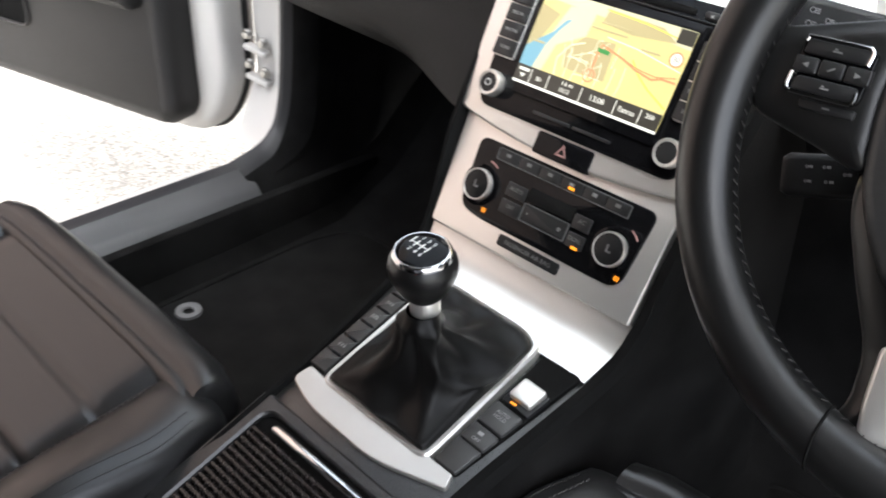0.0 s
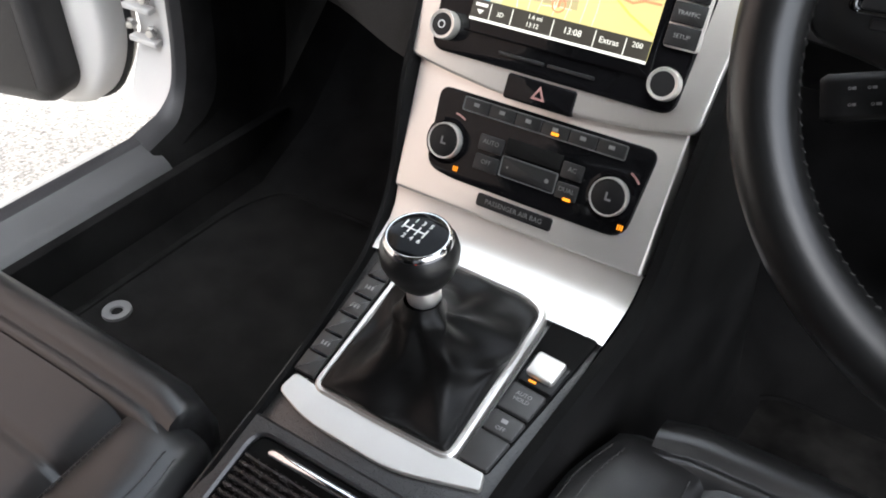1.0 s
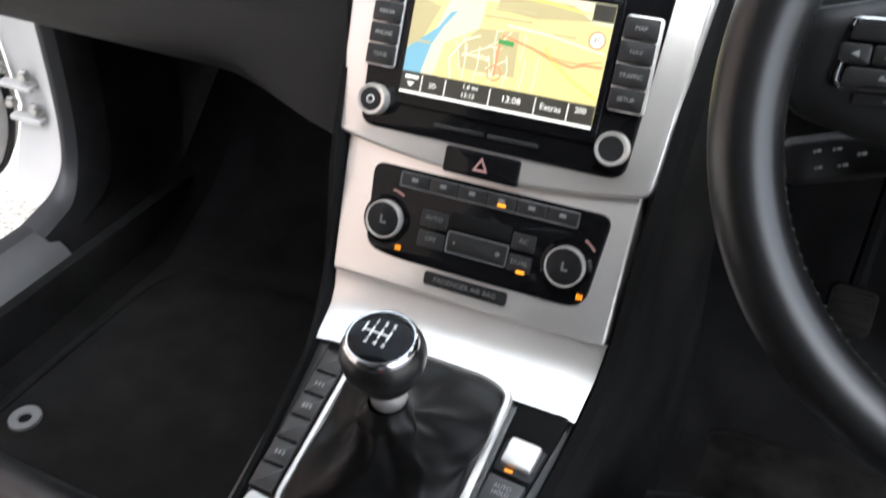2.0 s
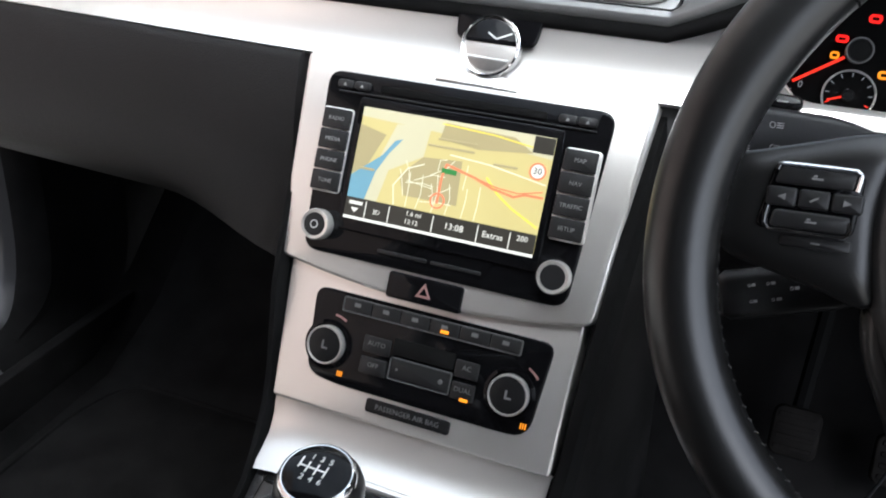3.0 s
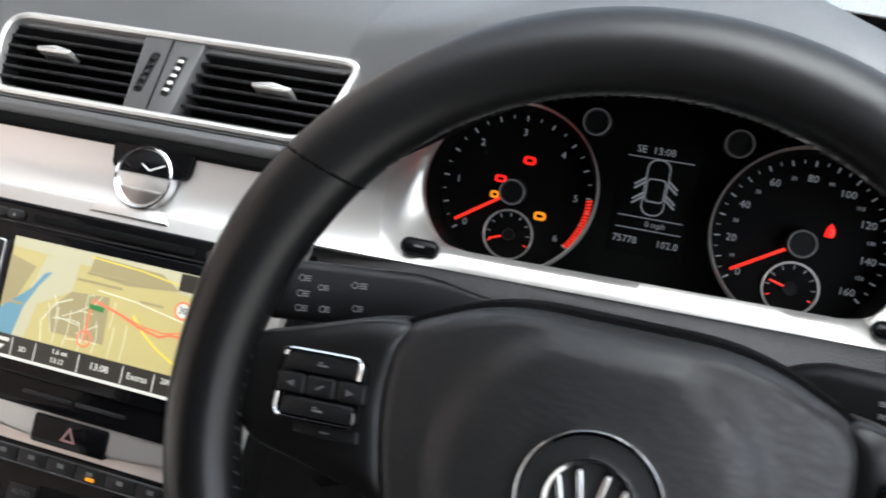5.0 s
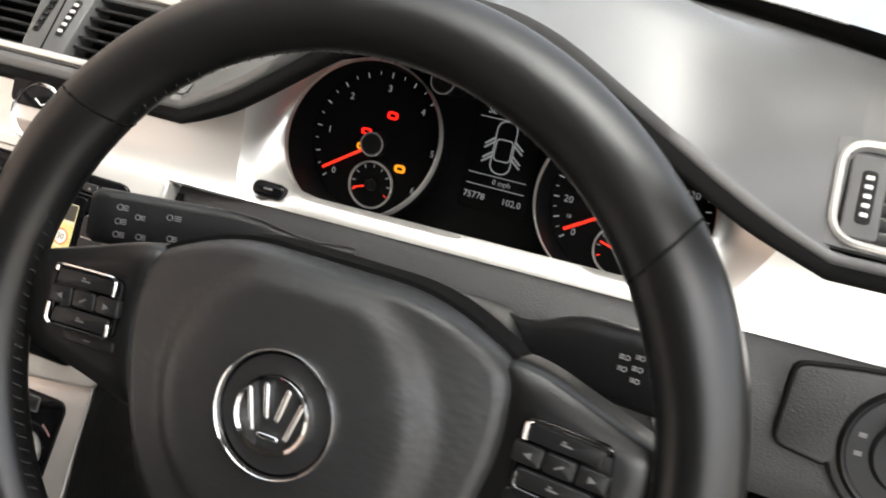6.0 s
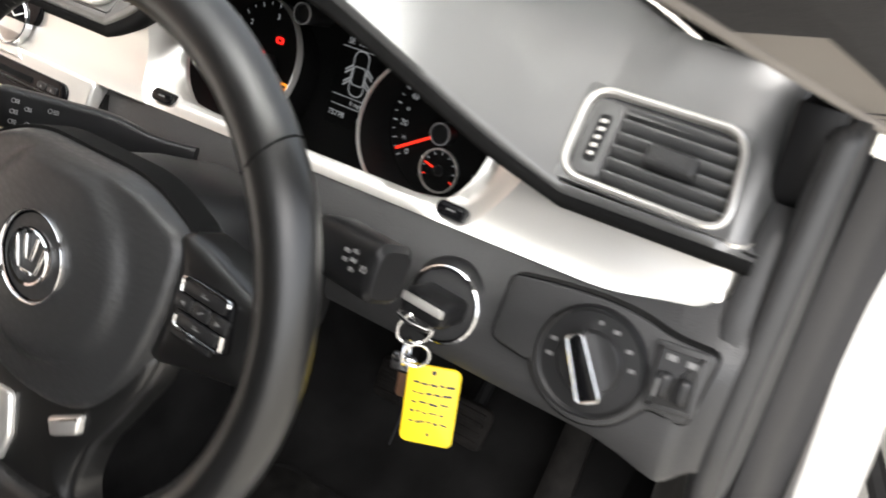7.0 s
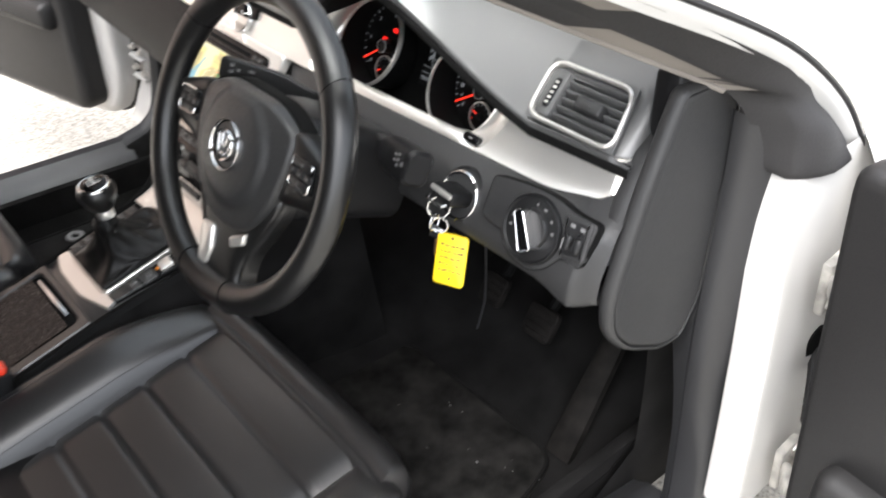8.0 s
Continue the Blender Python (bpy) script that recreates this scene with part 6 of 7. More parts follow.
def stalk(name, label, root, tip, r0, r1, thick):
    t = thing(name, label, "stalk", root)
    P = spline([root, Vector(root).lerp(Vector(tip), 0.4), tip], 6)
    rows = []
    d = (Vector(tip) - Vector(root)).normalized()
    upv = Vector((0, 0.45, 0.9))
    upv = (upv - d * upv.dot(d)).normalized()
    out = d.cross(upv)
    m2 = len(P)
    for i, p in enumerate(P):
        f = i / (m2 - 1)
        hh = r0 + (r1 - r0) * smooth((f - 0.25) / 0.35)
        tt = thick * (0.62 + 0.38 * smooth((f - 0.25) / 0.4))
        rows.append([p + upv * q[0] + out * q[1] for q in rrect(2 * hh, 2 * tt, min(hh, tt) * 0.55, n=3)])
    rows.append([P[-1] + d * 0.004 + (q - P[-1]) * 0.8 for q in rows[-1]])
    b2 = B()
    loft(b2, rows, close_u=True, caps=True)
    part("stalk_body", b2, BLACK, t)
    return t, d, upv, out


st, d, upv, out = stalk("indicator_stalk", "black indicator stalk with small white light symbols", (0.3, 0.0, 0.818), (0.171, -0.068, 0.8395), 0.0065, 0.0155, 0.009)
def stalk_marks(t, tip, d, upv, out, rows_, thick, sgn=1):
    """Small light symbols on the face of a stalk that looks at the driver."""
    n_ = out if out.y < 0 else -out
    for a, b, w, h in rows_:
        c = Vector(tip) - d * a + upv * b + n_ * (thick + 0.0003)
        M = Matrix((( *(-d * sgn), ), (*upv, ), (*n_, ))).transposed().to_4x4()
        M.translation = c
        b2 = B()
        tube(b2, [M @ Vector((-w * 0.22 + h * 0.4 * math.cos(q * 0.7), h * 0.4 * math.sin(q * 0.7), 0)) for q in range(9)], 0.00028, 4, closed=True)
        for k in (-1, 0, 1):
            box(b2, w * 0.4, 0.0005, 0.0005, 0.0001, M, (w * 0.22, k * h * 0.3, 0))
        part("stalk_mark", b2, GREYPRINT, t)


stalk_marks(st, (0.171, -0.068, 0.8395), d, upv, out, [(0.014, 0.007, 0.007, 0.004), (0.014, -0.001, 0.007, 0.004), (0.014, -0.0085, 0.007, 0.004), (0.024, 0.003, 0.006, 0.0035), (0.026, -0.008, 0.006, 0.004), (0.042, 0.006, 0.010, 0.004), (0.043, -0.006, 0.006, 0.004)], 0.009)
st, d, upv, out = stalk("cruise_stalk", "short black cruise control stalk with white marks", (0.31, -0.055, 0.775), (0.206, -0.084, 0.751), 0.007, 0.0135, 0.009)
stalk_marks(st, (0.206, -0.084, 0.751), d, upv, out, [(0.012, 0.005, 0.005, 0.0018), (0.012, -0.004, 0.005, 0.0018), (0.022, 0.005, 0.006, 0.0018), (0.024, -0.004, 0.007, 0.0018), (0.034, 0.001, 0.006, 0.002)], 0.009)
st, d, upv, out = stalk("wiper_stalk", "black wiper stalk with white symbols", (0.4, -0.003, 0.806), (0.5, -0.027, 0.819), 0.0085, 0.02, 0.016)
stalk_marks(st, (0.5, -0.027, 0.819), d, upv, out, [(0.016, 0.008, 0.006, 0.003), (0.016, 0.002, 0.007, 0.003), (0.016, -0.004, 0.006, 0.003), (0.024, 0.006, 0.007, 0.003), (0.024, 0.0, 0.006, 0.003), (0.006, 0.0, 0.006, 0.005)], 0.016)

# ---- ignition, key and tag ----
IGN = basis((0.515, 0.0245, 0.7735), (0.38, 0.925))
ign = thing("ignition_switch", "round ignition slot with a chrome ring", "ignition switch", (0.514, 0.03, 0.777))
bm = B()
lathe(bm, [(0.034, -0.014), (0.033, -0.003), (0.0315, 0.001), (0.028, 0.003)], 48, IGN)
part("collar", bm, BLACK, ign)
bm = B()
lathe(bm, [(0.0282, 0.001), (0.0278, 0.0055), (0.0268, 0.0062), (0.0252, 0.0052), (0.025, 0.0)], 48, IGN)
part("chrome_ring", bm, CHROME, ign, "bright chrome ring")
bm = B()
lathe(bm, [(0.0252, 0.002), (0.021, -0.004), (0, -0.005)], 40, IGN)
part("slot_face", bm, BLACK, ign)
bm = B()
box(bm, 0.016, 0.005, 0.001, 0.0004, IGN, (0.002, 0.016, -0.0015))
part("slot_mark", bm, GREYPRINT, ign)

key = thing("car_key", "black and chrome car key in the ignition", "car key", (0.514, 0.01, 0.775))
bm = B()
box(bm, 0.036, 0.018, 0.042, 0.005, IGN @ pose(0, 0.001, 0.013, 0, 0, -4))
part("key_body", bm, BLACK, key)
bm = B()
box(bm, 0.033, 0.006, 0.0035, 0.0014, IGN @ pose(0, 0.004, 0.0345, 0, 0, -4))
part("key_end", bm, SATIN, key, "worn satin metal key end")
bm = B()
tube(bm, [IGN @ pose(0, 0, 0, 0, 0, -4) @ Vector(q) for q in ((-0.013, -0.006, 0.034), (-0.012, -0.0085, 0.04), (0.0, -0.0095, 0.0415), (0.012, -0.0085, 0.04), (0.013, -0.006, 0.034))], 0.0016, 8)
part("key_bail", bm, CHROME, key, "chrome loop across the key end")

kr = thing("key_ring", "bright steel split rings hanging from the key", "key ring", (0.514, 0.0, 0.765))


def hoop(c, r, ax, name, parent, th=0.0011, squash=1.0):
    ax = Vector(ax).normalized()
    u = ax.orthogonal().normalized()
    if abs(u.z) < 0.3:
        u = ax.cross(u)
    v = ax.cross(u)
    b2 = B()
    tube(b2, [Vector(c) + u * r * math.cos(2 * math.pi * k / 28) + v * r * squash * math.sin(2 * math.pi * k / 28) for k in range(28)], th, 7, closed=True)
    return part(name, b2, CHROME, parent)


hoop((0.511, -0.006, 0.768), 0.0125, (0.75, -0.62, 0.12), "loop", kr)
hoop((0.508, -0.010, 0.7495), 0.0095, (0.95, 0.3, 0.0), "loop", kr)
hoop((0.515, -0.008, 0.748), 0.009, (0.6, -0.8, 0.1), "loop", kr)
fob = thing("key_fob", "small chrome and brown fob on the key ring", "key fob", (0.5, 0.0, 0.725))
bm = B()
box(bm, 0.018, 0.006, 0.016, 0.002, pose(0.5, 0.0, 0.727, 0, 10, 20))
part("fob_clip", bm, CHROME, fob)
bm = B()
box(bm, 0.014, 0.005, 0.028, 0.002, pose(0.503, 0.002, 0.709, 0, 4, 20))
part("fob_strap", bm, mat("brown_leather", (0.09, 0.045, 0.025), 0.5), fob)
TAG = pose(0.5275, -0.003, 0.7045, 74, 0, 24)
tag = thing("key_tag", "yellow plastic key tag with handwritten notes", "key tag", (0.519, -0.008, 0.7065))
bm = B()
plate(bm, rrect(0.0375, 0.061, 0.005), -0.0012, 0.0012, 0.0006, TAG)
tag_card = part("tag_card", bm, YELLOW, tag)
for u, v, r in ((0, 0.0262, 0.002), (0.001, -0.0225, 0.0015)):
    bm = B()
    lathe(bm, [(0, 0.0014), (r, 0.0014), (r, 0.001)], 14, TAG @ at(u, v))
    part("tag_hole", bm, INK, tag_card)
random.seed(11)
for i, v in enumerate((0.0165, 0.009, 0.0015, -0.006, -0.0135)):
    x = -0.014
    while x < 0.012:
        ln = 0.003 + 0.004 * random.random()
        bm = B()
        box(bm, ln, 0.0012 + 0.0011 * random.random(), 0.0002, 0.00005, TAG @ at(x + ln / 2, v + 0.001 * random.random(), 0.0013, -14 + 30 * random.random()))
        part("writing", bm, INK, tag_card)
        x += ln + 0.0012

# ---- lamp switch panel ----
LP = Matrix.Translation((0.603, 0.0285, 0.7975)) @ pose(0, 0, 0, 0, 0, 2.6) @ basis((0, 0, 0), (0.38, 0.925))
cover = thing("switch_panel", "flat dark insert panel that curves round the lamp switch", "cover panel", (0.57, 0.03, 0.785))
bm = B()
bulge = [(0.0222 + 0.0415 * math.cos(radians(a)), -0.0145 + 0.0415 * math.sin(radians(a)), 0.006) for a in range(200, 331, 13)]
o = rpoly([(-0.0445, 0.0185), (-0.046, -0.0265), (-0.019, -0.031, 0.004)] + bulge + [(0.064, -0.0275, 0.004), (0.0885, -0.029), (0.0935, 0.0195), (0.064, 0.0195, 0.012), (0.044, 0.025, 0.012), (0.018, 0.0265, 0.012), (-0.015, 0.0235, 0.02)], 0.006, 3)
plate(bm, o, -0.01, 0.0022, 0.0012, LP)
part("panel", bm, LOWER, cover)
bm = B()
ring_plate(bm, inset(o, -0.0013), inset(o, 0.0001), -0.01, 0.001, 0.0003, LP)
part("joint", bm, DEEP, cover)
lamp_sw = thing("lamp_switch", "round headlamp switch with chrome-edged turning grip", "switch", (0.623, 0.04, 0.783))
LS = LP @ at(0.0222, -0.0145, 0.0015)
bm = B()
lathe(bm, [(0.0375, -0.004), (0.037, 0.002), (0.0352, 0.0045), (0.034, 0.0042), (0.0325, 0.003)], 56, LS)
part("bezel", bm, BLACK, lamp_sw)
bm = B()
lathe(bm, [(0.033, 0.003), (0.0215, 0.0035), (0.0205, 0.0065), (0.0195, 0.0075), (0, 0.008)], 56, LS)
face = part("switch_face", bm, BUTTON, lamp_sw)
bm = B()
GR = LS @ pose(0.0, -0.001, 0.0, 0, 0, 31)
go = rpoly([(-0.0058, 0.0225), (-0.0078, -0.0215), (0.0078, -0.0215), (0.0058, 0.0225)], 0.004, 4)
plate(bm, inset(go, 0.001), 0.004, 0.0198, 0.001, GR)
grip = part("grip", bm, GLOSS, lamp_sw)
bm = B()
ring_plate(bm, go, inset(go, 0.0014), 0.004, 0.0205, 0.0005, GR)
part("grip_edge", bm, CHROME, grip, "chrome edge of the grip")
for a, w in ((92, 0.0022), (68, 0.0042), (38, 0.0036), (12, 0.0036), (168, 0.0042), (190, 0.0042)):
    bm = B()
    box(bm, w, 0.0026, 0.0003, 0.0001, LS, (0.0268 * math.cos(radians(a)), 0.0268 * math.sin(radians(a)), 0.0035))
    part("switch_mark", bm, DIMPRINT, face)
dim = thing("dimmer_panel", "small black panel with two thumb wheels", "switch", (0.68, 0.05, 0.79))
DP = LP @ at(0.0745, -0.003, 0.001)
bm = B()
o = rpoly([(-0.019, 0.02), (-0.0135, -0.024), (0.017, -0.019), (0.015, 0.0225)][::-1], 0.004, 4)
plate(bm, o, -0.004, 0.0035, 0.0014, DP)
part("panel", bm, LOWER, dim)
bm = B()
plate(bm, inset(o, 0.004), 0.0, 0.004, 0.0006, DP)
part("inlay", bm, BUTTON, dim)
for u in (-0.0062, 0.006):
    bm = B()
    box(bm, 0.0095, 0.017, 0.008, 0.003, DP, (u, -0.005, 0.005))
    w_ = part("dimmer_wheel", bm, BUTTON, dim)
    bm = B()
    box(bm, 0.006, 0.004, 0.0004, 0.0001, DP, (u, 0.0125, 0.0043))
    part("wheel_mark", bm, DIMPRINT, w_)
bm = B()
box(bm, 0.0016, 0.012, 0.0006, 0.0002, DP, (-0.009, -0.007, 0.0092))
part("dimmer_scale", bm, DIMPRINT, dim)


# ---- seats ----
def build_seat(cx, fy):
    """A leather seat: cx its middle, fy the front edge of its cushion."""
    seat = thing("front_seat", "black leather front seat with fluted cushion and grey piping", "seat", (cx, fy - 0.25, FLOOR), "front seats")

    def z_of(u, y):
        """The top of the cushion, y from 0 (front) to -0.52."""
        return 0.493 - 0.105 * (-y / 0.52)

    # centre: cross flutes behind a bowed front roll
    HC, HF = 0.163, 0.206

    def curve(u):
        return -0.005 * u ** 4

    b2 = B()
    rows = []
    us = [-1 + 2 * k / 26 for k in range(27)]
    for k in range(126):
        yk = -0.025 - 0.49 * k / 125
        row = []
        for u in us:
            y = yk + curve(u * HC / HF) * (1 - smooth(k / 22))
            ph = (-yk - 0.082) / 0.064
            ph = ph if ph > -0.5 else -0.5
            d = abs(ph - round(ph)) * 0.064
            groove = math.exp(-(d / 0.003) ** 2)
            welt = math.exp(-((d - 0.006) / 0.003) ** 2)
            puff = smooth(d / 0.015) * (0.85 + 0.15 * min(1.0, d / 0.032))
            edge = math.exp(-((1 - abs(u)) * HC / 0.011) ** 2)
            row.append((cx + u * HC, fy + y, z_of(u, y) + 0.003 * puff + 0.0018 * welt - 0.0035 * groove - 0.008 * edge))
        rows.append(row)
    loft(b2, rows)
    part("cushion_centre", b2, LEATHER, seat, "fluted black leather cushion", angle=80)
    b2 = B()
    rows = []
    for dy, dz in ((0.015, -0.085), (0.03, -0.055), (0.033, -0.03), (0.028, -0.012), (0.018, 0.001), (0.008, 0.006), (-0.002, 0.006), (-0.008, 0.004), (-0.011, -0.001), (-0.0135, -0.001), (-0.017, 0.003), (-0.022, 0.002), (-0.025, -0.004), (-0.028, -0.012)):
        row = []
        for k in range(31):
            u = -1 + 2 * k / 30
            fall = smooth((abs(u) - 0.86) / 0.14)
            row.append((cx + u * HF, fy + dy + curve(u) - 0.005 * fall, 0.494 + 0.1 * min(0, dy) + dz - 0.002 * fall))
        for f in (0.25, 0.7, 1.0):
            for k, sd in ((0, -1), (-1, 1)):
                p = Vector(row[k])
                q = p.lerp(Vector((cx + sd * (HF + 0.003), fy - 0.012, 0.455)), f)
                row.insert(0, q) if sd < 0 else row.append(q)
        rows.append(row)
    loft(b2, rows)
    part("cushion_front", b2, LEATHER, seat, "smooth rounded front roll with a double seam", angle=80)
    # bolsters: narrow at the front corner, broad and flat behind it
    def bolster(y):
        h = 0.036 * smooth((-y - 0.01) / 0.17)
        nose = smooth((0.01 - y) / 0.05)
        g = 0.3 + 0.7 * smooth((-y - 0.01) / 0.07)
        return [(HC + dx, z_of(0, min(0, y)) + dz * (0.35 + 0.65 * nose) - 0.012 * (1 - nose)) for dx, dz in ((-0.006, -0.012), (0.001, 0.0), (0.005, 0.005 + h * 0.3), (0.02 + 0.004 * g, 0.008 + h * 0.65), (0.042 + 0.013 * g, 0.0085 + h * 0.95), (0.055 + 0.02 * g, 0.006 + h), (0.0625 + 0.021 * g, 0.0 + h * 0.97), (0.065 + 0.022 * g, -0.01 + h * 0.85), (0.065 + 0.022 * g, -0.035 + h * 0.6), (0.058 + 0.022 * g, -0.09), (0.045 + 0.02 * g, -0.17))]

    for sd in (-1, 1):
        b2 = B()
        rows = []
        for k in range(37):
            y = -0.016 - 0.499 * k / 36
            rows.append([(cx + sd * dx, fy + y, z) for dx, z in bolster(y)])
        tip = [(p[0] * 0.85 + (cx + sd * (HC + 0.02)) * 0.15, fy - 0.004, p[2] - 0.010) for p in rows[0]]
        tip2 = [(p[0], fy - 0.004, p[2] - 0.06) for p in tip]
        loft(b2, [tip2, tip] + rows)
        bol = part("cushion_bolster", b2, LEATHER, seat, "smooth black leather side bolster", angle=80)
        # rows of pale stitches along its inner seam and its outer edge
        b2 = B()
        for k in range(88):
            y = -0.035 - 0.47 * k / 88
            o_ = bolster(y)
            for a, b, f in ((2, 3, 0.2), (4, 5, 0.55), (5, 6, 0.25)):
                dx, z = o_[a][0] + (o_[b][0] - o_[a][0]) * f, o_[a][1] + (o_[b][1] - o_[a][1]) * f + 0.0006
                tube(b2, [(cx + sd * dx, fy + y, z), (cx + sd * dx, fy + y - 0.0038, z)], 0.0006, 4)
        tagged(part("stitching", b2, STITCH, bol), kind="stuff")
    # front valance and base
    b2 = B()
    box(b2, 0.41, 0.46, 0.12, 0.03, c=(cx, fy - 0.25, 0.37))
    part("cushion_base", b2, BLACK, seat)
    for dx in (-0.17, 0.17):
        b2 = B()
        box(b2, 0.03, 0.5, 0.07, 0.008, c=(cx + dx, fy - 0.26, FLOOR + 0.036))
        part("seat_rail", b2, STEEL, seat)
    # backrest and headrest
    b2 = B()
    rows = []
    for k in range(14):
        f = k / 13
        y, z = fy - 0.55 - 0.26 * f, 0.45 + 0.66 * f
        hw = 0.235 - 0.04 * f ** 2
        rows.append([(cx - hw, y - 0.03, z), (cx - hw * 0.97, y + 0.035, z), (cx - hw * 0.8, y + 0.05, z), (cx - hw * 0.6, y + 0.005, z), (cx, y - 0.01, z), (cx + hw * 0.6, y + 0.005, z), (cx + hw * 0.8, y + 0.05, z), (cx + hw * 0.97, y + 0.035, z), (cx + hw, y - 0.03, z), (cx + hw * 0.7, y - 0.09, z), (cx - hw * 0.7, y - 0.09, z)])
    loft(b2, rows, close_u=True, caps=True)
    part("backrest", b2, LEATHER, seat, "black leather backrest", angle=70)
    b2 = B()
    box(b2, 0.26, 0.09, 0.17, 0.035, pose(cx, fy - 0.85, 1.2, -12, 0, 0))
    part("headrest", b2, LEATHER, seat)
    return seat


driver_seat = build_seat(0.374, -0.133)
passenger = copy_thing(driver_seat, Matrix.Translation((-0.338, -0.318 - 0.25, FLOOR)))
passenger["label"] = "black leather passenger seat slid back beside the console"

# belt buckle beside the driver's seat
buckle = thing("belt_buckle", "black seat belt buckle with a red release button", "seat belt buckle", (0.118, -0.44, 0.4))
bm = B()
box(bm, 0.026, 0.05, 0.1, 0.006, pose(0.117, -0.445, 0.455, -14, 0, 0))
part("buckle_body", bm, BLACK, buckle)
bm = B()
box(bm, 0.02, 0.034, 0.014, 0.004, pose(0.117, -0.432, 0.507, -14, 0, 0))
part("release_button", bm, RED, buckle, "bright red release button")

# ---- floor mats ----
for cx, name in ((-0.36, "passenger"), (0.375, "driver")):
    fm = thing("floor_mat", "black textile floor mat with stitched edge", "floor mat", (cx, 0, FLOOR), "floor mats")
    o = rpoly([(cx - 0.22, -0.24), (cx + 0.21, -0.24), (cx + 0.2, 0.1), (cx + 0.17, 0.2), (cx - 0.19, 0.2), (cx - 0.22, 0.12)], 0.04, 5)
    bm = B()
    plate(bm, o, FLOOR + 0.002, FLOOR + 0.011, 0.004)
    part("mat_body", bm, MAT_PILE if cx < 0 else MAT_WORN, fm)
    bm = B()
    ii = inset(o, 0.004)
    tube(bm, [(p[0], p[1], FLOOR + 0.010) for p in ii], 0.004, 6, closed=True)
    part("mat_edge", bm, MAT_PILE, fm)
    bm = B()
    px = cx - 0.178 if cx < 0 else cx + 0.15
    lathe(bm, [(0.019, 0.0), (0.0185, 0.004), (0.0155, 0.005), (0.0085, 0.0035), (0.0075, 0.001)], 32, Matrix.Translation((px, -0.128, FLOOR + 0.011)))
    part("mat_eyelet", bm, DIMPRINT, fm, "grey plastic fixing eyelet")

# ---- pedals ----
for nm, label, (px, py, pz), (w, h), tilt in (("clutch_pedal", "black rubber clutch pedal", (0.295, 0.3, 0.375), (0.05, 0.055), 30), ("brake_pedal", "black rubber brake pedal", (0.405, 0.3, 0.37), (0.06, 0.055), 30)):
    pd = thing(nm, label, "pedal", (px, py, pz), "pedals")
    M = pose(px, py, pz, 90 - tilt, 0, 0)
    bm = B()
    plate(bm, rrect(w, h, 0.01), -0.006, 0.006, 0.003, M)
    pad_ = part("pedal_pad", bm, DUSTY, pd)
    for k in range(4):
        bm = B()
        box(bm, w * 0.8, 0.006, 0.004, 0.0015, M, (0, -h * 0.33 + h * 0.22 * k, 0.0065))
        part("tread", bm, DUSTY, pad_)
    bm = B()
    tube(bm, spline([(px, py + 0.01, pz), (px + 0.005, py + 0.06, pz + 0.08), (px + 0.01, py + 0.1, pz + 0.3)], 6), 0.009, 8)
    part("pedal_arm", bm, DEEP, pd)
ac = thing("accelerator_pedal", "long black plastic accelerator pedal", "pedal", (0.5, 0.27, 0.25), "pedals")
bm = B()
rows = []
for k in range(9):
    f = k / 8
    y, z = 0.2 + 0.135 * f, FLOOR + 0.012 + 0.19 * f
    w = 0.023 - 0.006 * f
    x = 0.545 - 0.008 * f
    rows.append([(x - w, y + 0.012, z - 0.008), (x - w, y, z), (x - w * 0.5, y - 0.004, z + 0.003), (x + w * 0.5, y - 0.004, z + 0.003), (x + w, y, z), (x + w, y + 0.012, z - 0.008)])
loft(bm, rows, close_u=True, caps=True)
part("pedal_plate", bm, DUSTY, ac, angle=50)
bm = B()
box(bm, 0.03, 0.07, 0.03, 0.01, c=(0.605, 0.24, FLOOR + 0.02))
part("pedal_stop", bm, DEEP, ac)

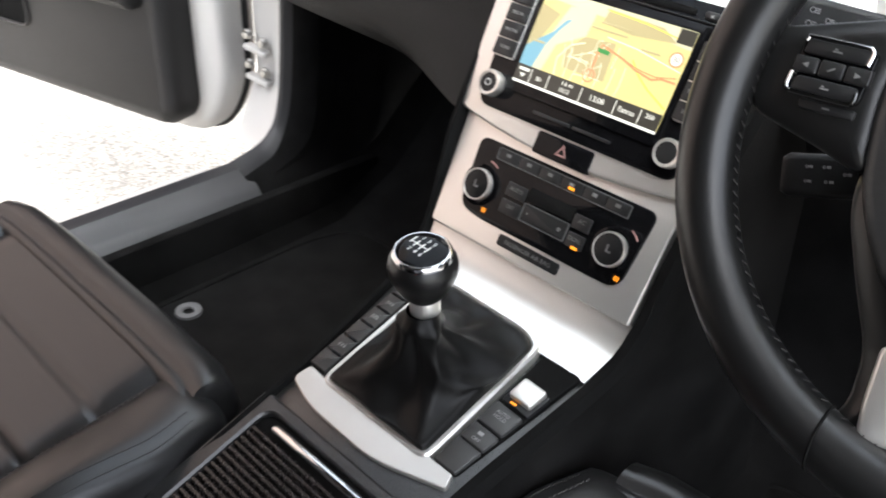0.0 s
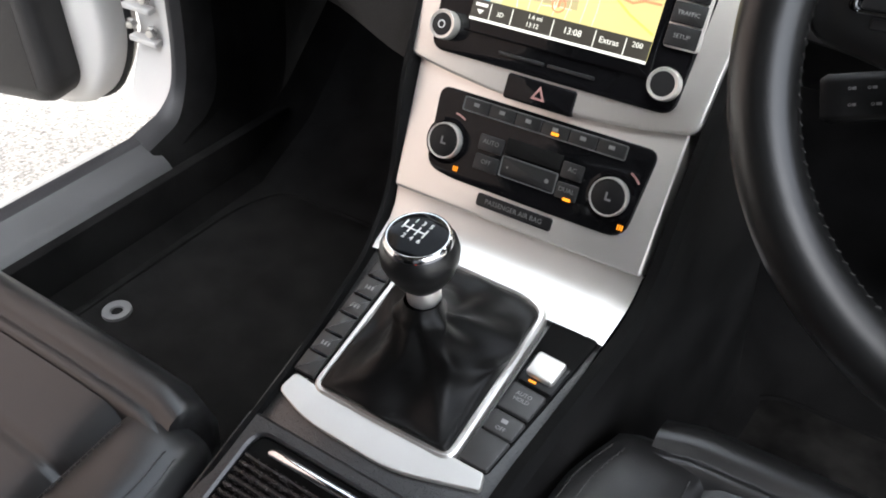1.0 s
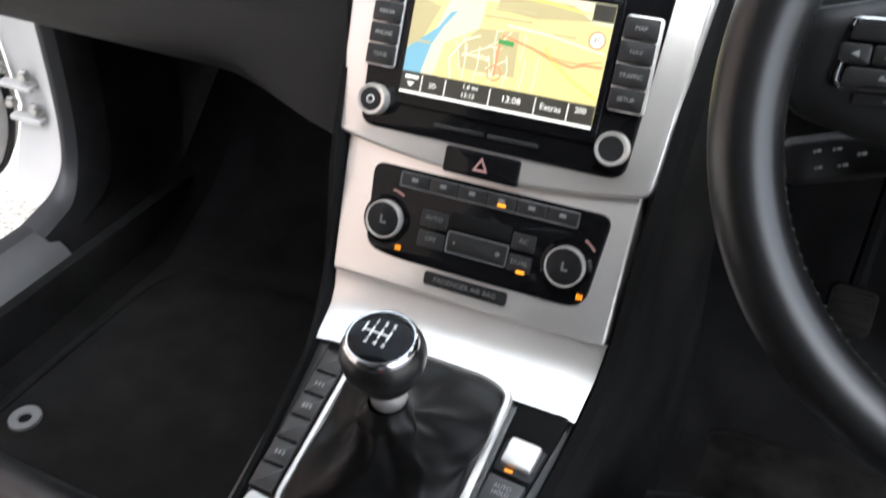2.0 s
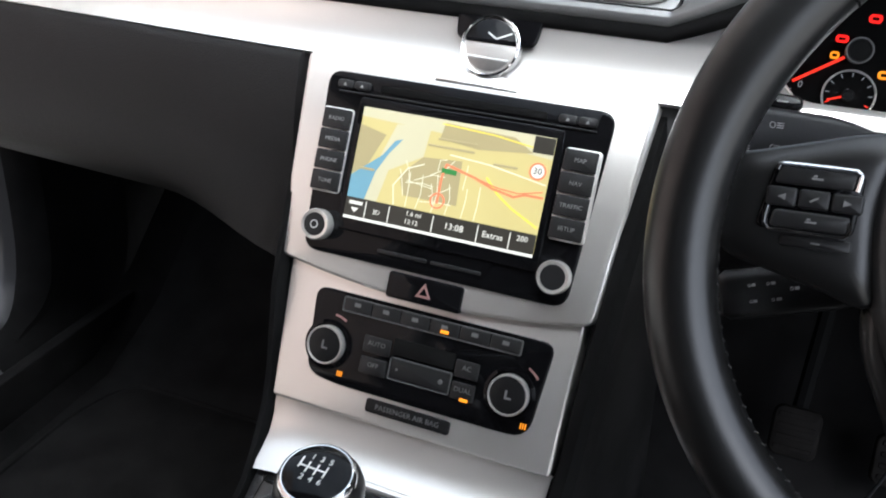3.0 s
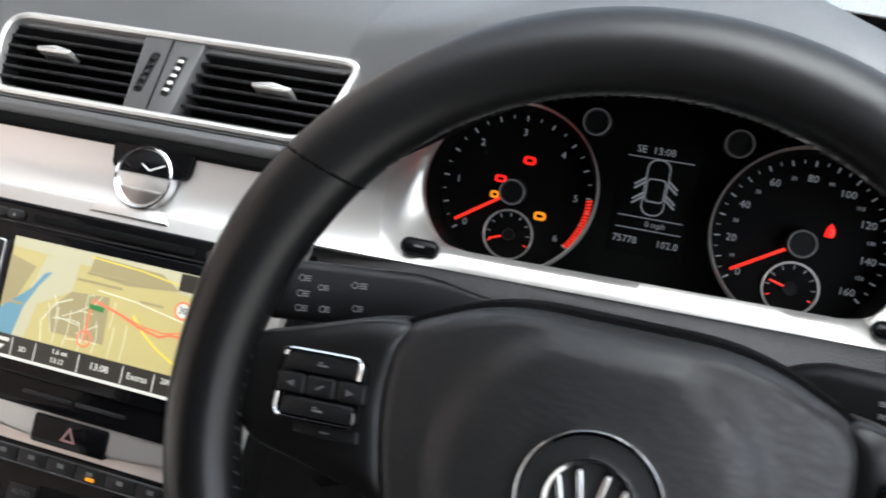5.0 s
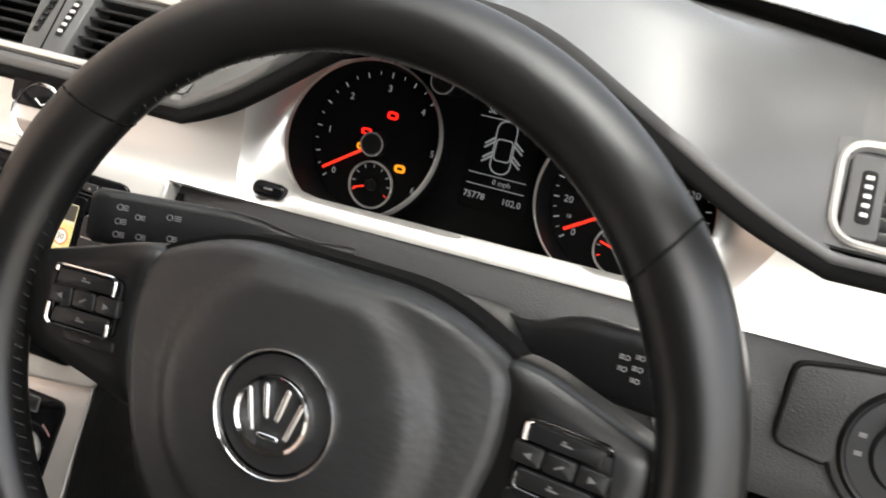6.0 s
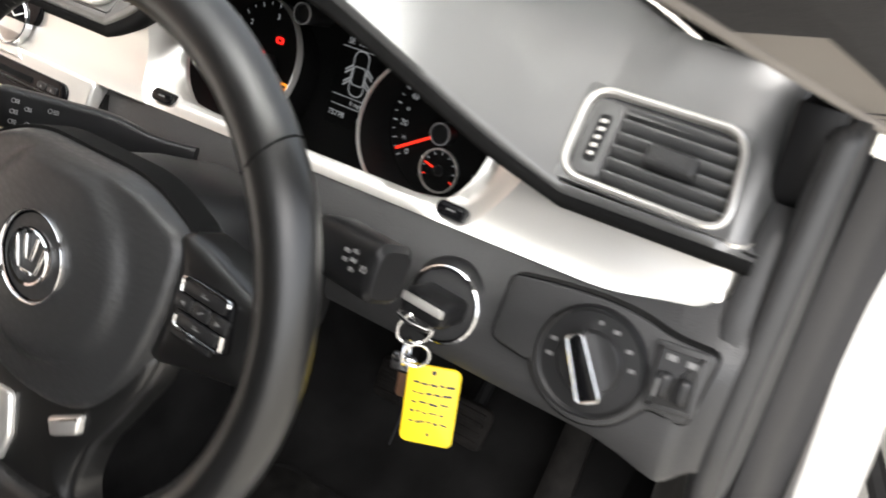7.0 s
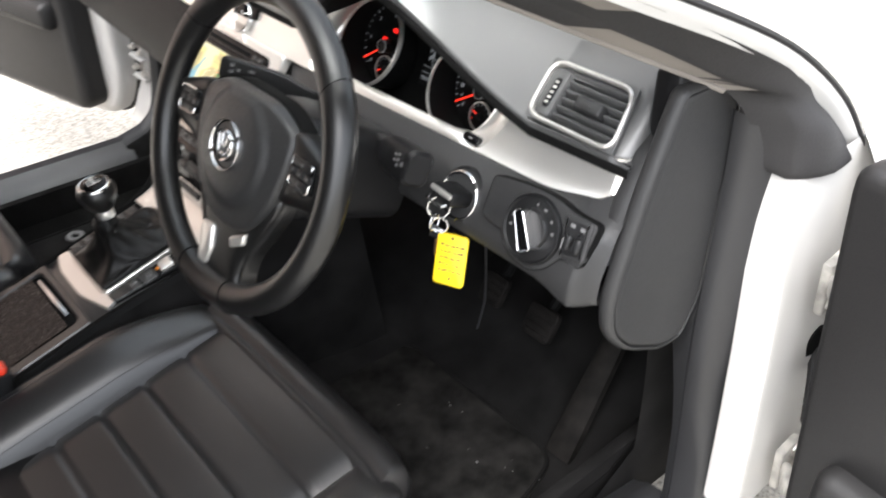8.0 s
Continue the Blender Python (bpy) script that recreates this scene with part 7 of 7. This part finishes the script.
# ---- doors, both standing open ----
def build_door(sgn, hinge, deg, label, edge=0.075, z0=0.292, margin=0.072, deep=0.03, slope=0.012):
    """hinge: where the inner face of the door begins; deg: how far it stands open."""
    door = thing("front_door", label, "car door", (hinge[0], hinge[1], 0.3), "front doors")
    a = radians(deg)
    along = Vector((sgn * math.sin(a), -math.cos(a), 0))
    inn = Vector((-sgn * math.cos(a), -math.sin(a), 0))
    up = Vector((-0.07 if sgn > 0 else 0, 0, 1))
    M = Matrix(((along.x, up.x, inn.x, hinge[0]), (along.y, up.y, inn.y, hinge[1]), (0, 1, 0, 0), (0, 0, 0, 1)))
    z1, ln = 0.90, 1.08
    o = rpoly([(0.0, z1), (0.006, z0 + 0.1, 0.08), (0.07, z0, 0.08), (ln, z0, 0.06), (ln + 0.02, z1)], 0.09, 7)
    bm = B()
    plate(bm, o, -0.07, 0.0, 0.02, M)
    part("door_shell", bm, PAINT, door, "white painted door shell", angle=60)
    oo = inset(o, 0.012)
    bm = B()
    tube(bm, [M @ Vector((p[0], p[1], -0.05)) for p in inset(o, -0.001)], 0.006, 8, closed=True)
    part("door_seal", bm, RUBBER, door, "black rubber door seal")
    card = rpoly([(edge, z1 + 0.01, 0.03), (edge + 0.004, z0 + margin + 0.03, 0.03), (edge + 0.03, z0 + margin, 0.03), (ln - 0.09, z0 + margin, 0.05), (ln - 0.06, z1 + 0.01, 0.03)], 0.05, 6)
    bm = B()
    plate(bm, card, -0.004, deep, slope, M)
    cd = part("door_card", bm, CARD, door, "dark grey door card", angle=60)
    bm = B()
    plate(bm, rpoly([(edge + 0.045, z0 + 0.3), (edge + 0.04, z0 + 0.235), (0.9, z0 + 0.235), (0.92, z0 + 0.3)], 0.02, 4), deep - 0.002, deep + 0.03, 0.016, M)
    part("armrest", bm, CARD, cd, "padded armrest ledge")
    bm = B()
    plate(bm, rrect(0.16, 0.13, 0.02, 0.49, z0 + 0.215), deep - 0.002, deep + 0.001, 0.0005, M)
    part("speaker_opening", bm, DEEP, cd)
    bm = B()
    ring_plate(bm, rrect(0.172, 0.142, 0.026, 0.49, z0 + 0.215), rrect(0.16, 0.13, 0.02, 0.49, z0 + 0.215), deep - 0.002, deep + 0.006, 0.002, M)
    part("opening_rim", bm, CARD, cd)
    return door


pdoor = build_door(-1, (-0.80, 0.137), 76, "white passenger door standing wide open with dark card", 0.072, 0.318, 0.03, 0.062, 0.026)
ddoor = build_door(1, (0.912, 0.2), 84, "white driver's door standing wide open with dark card", 0.012)

# hinges and check strap between pillar and door
for sgn, dr in ((-1, pdoor), (1, ddoor)):
    for y, z, tip in (((0.32, 0.685, 0.0), (0.345, 0.375, 0.006)) if sgn < 0 else ((0.305, 0.69, 0.014), (0.305, 0.405, 0.026))):
        bm = B()
        box(bm, 0.012, 0.042, 0.075, 0.003, pose(sgn * (0.808 + tip), y, z, 8, 0, 0))
        hg = part("hinge", bm, GRIMY, dr, "painted hinge bolted to the pillar")
        bm = B()
        box(bm, 0.045, 0.012, 0.026, 0.004, pose(sgn * (0.833 + tip), y - 0.045, z + 0.018, 0, 0, sgn * -55))
        part("hinge_arm", bm, GRIMY, hg)
        for dy, dz in ((-0.004, -0.022), (0.006, 0.024)):
            bm = B()
            lathe(bm, [(0.011, 0), (0.011, 0.003), (0.008, 0.004), (0.008, 0.010), (0, 0.011)], 6, pose(sgn * (0.8135 + tip), y + dy, z + dz, 0, sgn * 90, 0))
            part("hinge_bolt", bm, STEEL, hg)
    if sgn < 0:
        for z in (0.497, 0.447):
            bm = B()
            box(bm, 0.05, 0.016, 0.009, 0.002, pose(-0.765, 0.17, z, 0, 6, 8))
            arm = part("hinge_arm", bm, PAINT, dr, "painted hinge arm reaching to the door")
            for dx, dz in ((-0.03, 0.012), (0.012, 0.008)):
                bm = B()
                lathe(bm, [(0.009, 0), (0.009, 0.004), (0.006, 0.005), (0.006, 0.011), (0, 0.012)], 6, pose(-0.765 + dx, 0.176, z + dz + 0.006, 90, 0, 20))
                part("hinge_bolt", bm, STEEL, arm)
    bm = B()
    plate(bm, rrect(0.04, 0.13, 0.016), -0.004, 0.003, 0.001, pose(sgn * 0.8085, 0.352, 0.53, 12, 0, 0) @ pose(0, 0, 0, 0, sgn * 90, 0) @ pose(0, 0, 0, 0, 0, 90))
    strap = part("check_strap_boot", bm, DEEP, dr, "dark opening of the door check strap")
    bm = B()
    tube(bm, spline([(sgn * 0.81, 0.36, 0.55), (sgn * 0.83, 0.33, 0.535), (sgn * 0.86, 0.27, 0.52)], 6), 0.011, 8)
    part("strap_boot", bm, RUBBER, strap, "ribbed black rubber boot")
    bm = B()
    box(bm, 0.008, 0.012, 0.07, 0.002, pose(sgn * 0.815, 0.37, 0.43, 20, 0, 0))
    part("strap_bar", bm, STEEL, strap)

# loose cable hanging below the dash, crumbs on the driver's mat
CABLE = [(0.4, 0.17, 0.64), (0.385, 0.19, 0.55), (0.376, 0.2, 0.468), (0.372, 0.2, 0.435), (0.36, 0.2, 0.385)]
cable = thing("loose_cable", "thin grey cable hanging under the dashboard", "cable", (0.53, 0.09, 0.62))
bm = B()
tube(bm, spline(CABLE, 6), 0.0016, 6)
part("cable_body", bm, KICK, cable)
random.seed(5)
bm = B()
for k in range(22):
    x, y = 0.3 + 0.28 * random.random(), -0.08 + 0.24 * random.random()
    d = 0.0006 + 0.0014 * random.random() ** 3
    box(bm, d * 2.5, d * 1.4, d, d * 0.2, pose(x, y, FLOOR + 0.0125, 0, 0, 180 * random.random()))
crumbs = part("crumbs", bm, GREYPRINT)
tagged(crumbs, "scattered crumbs and grit on the black floor mat", "crumbs", kind="stuff")
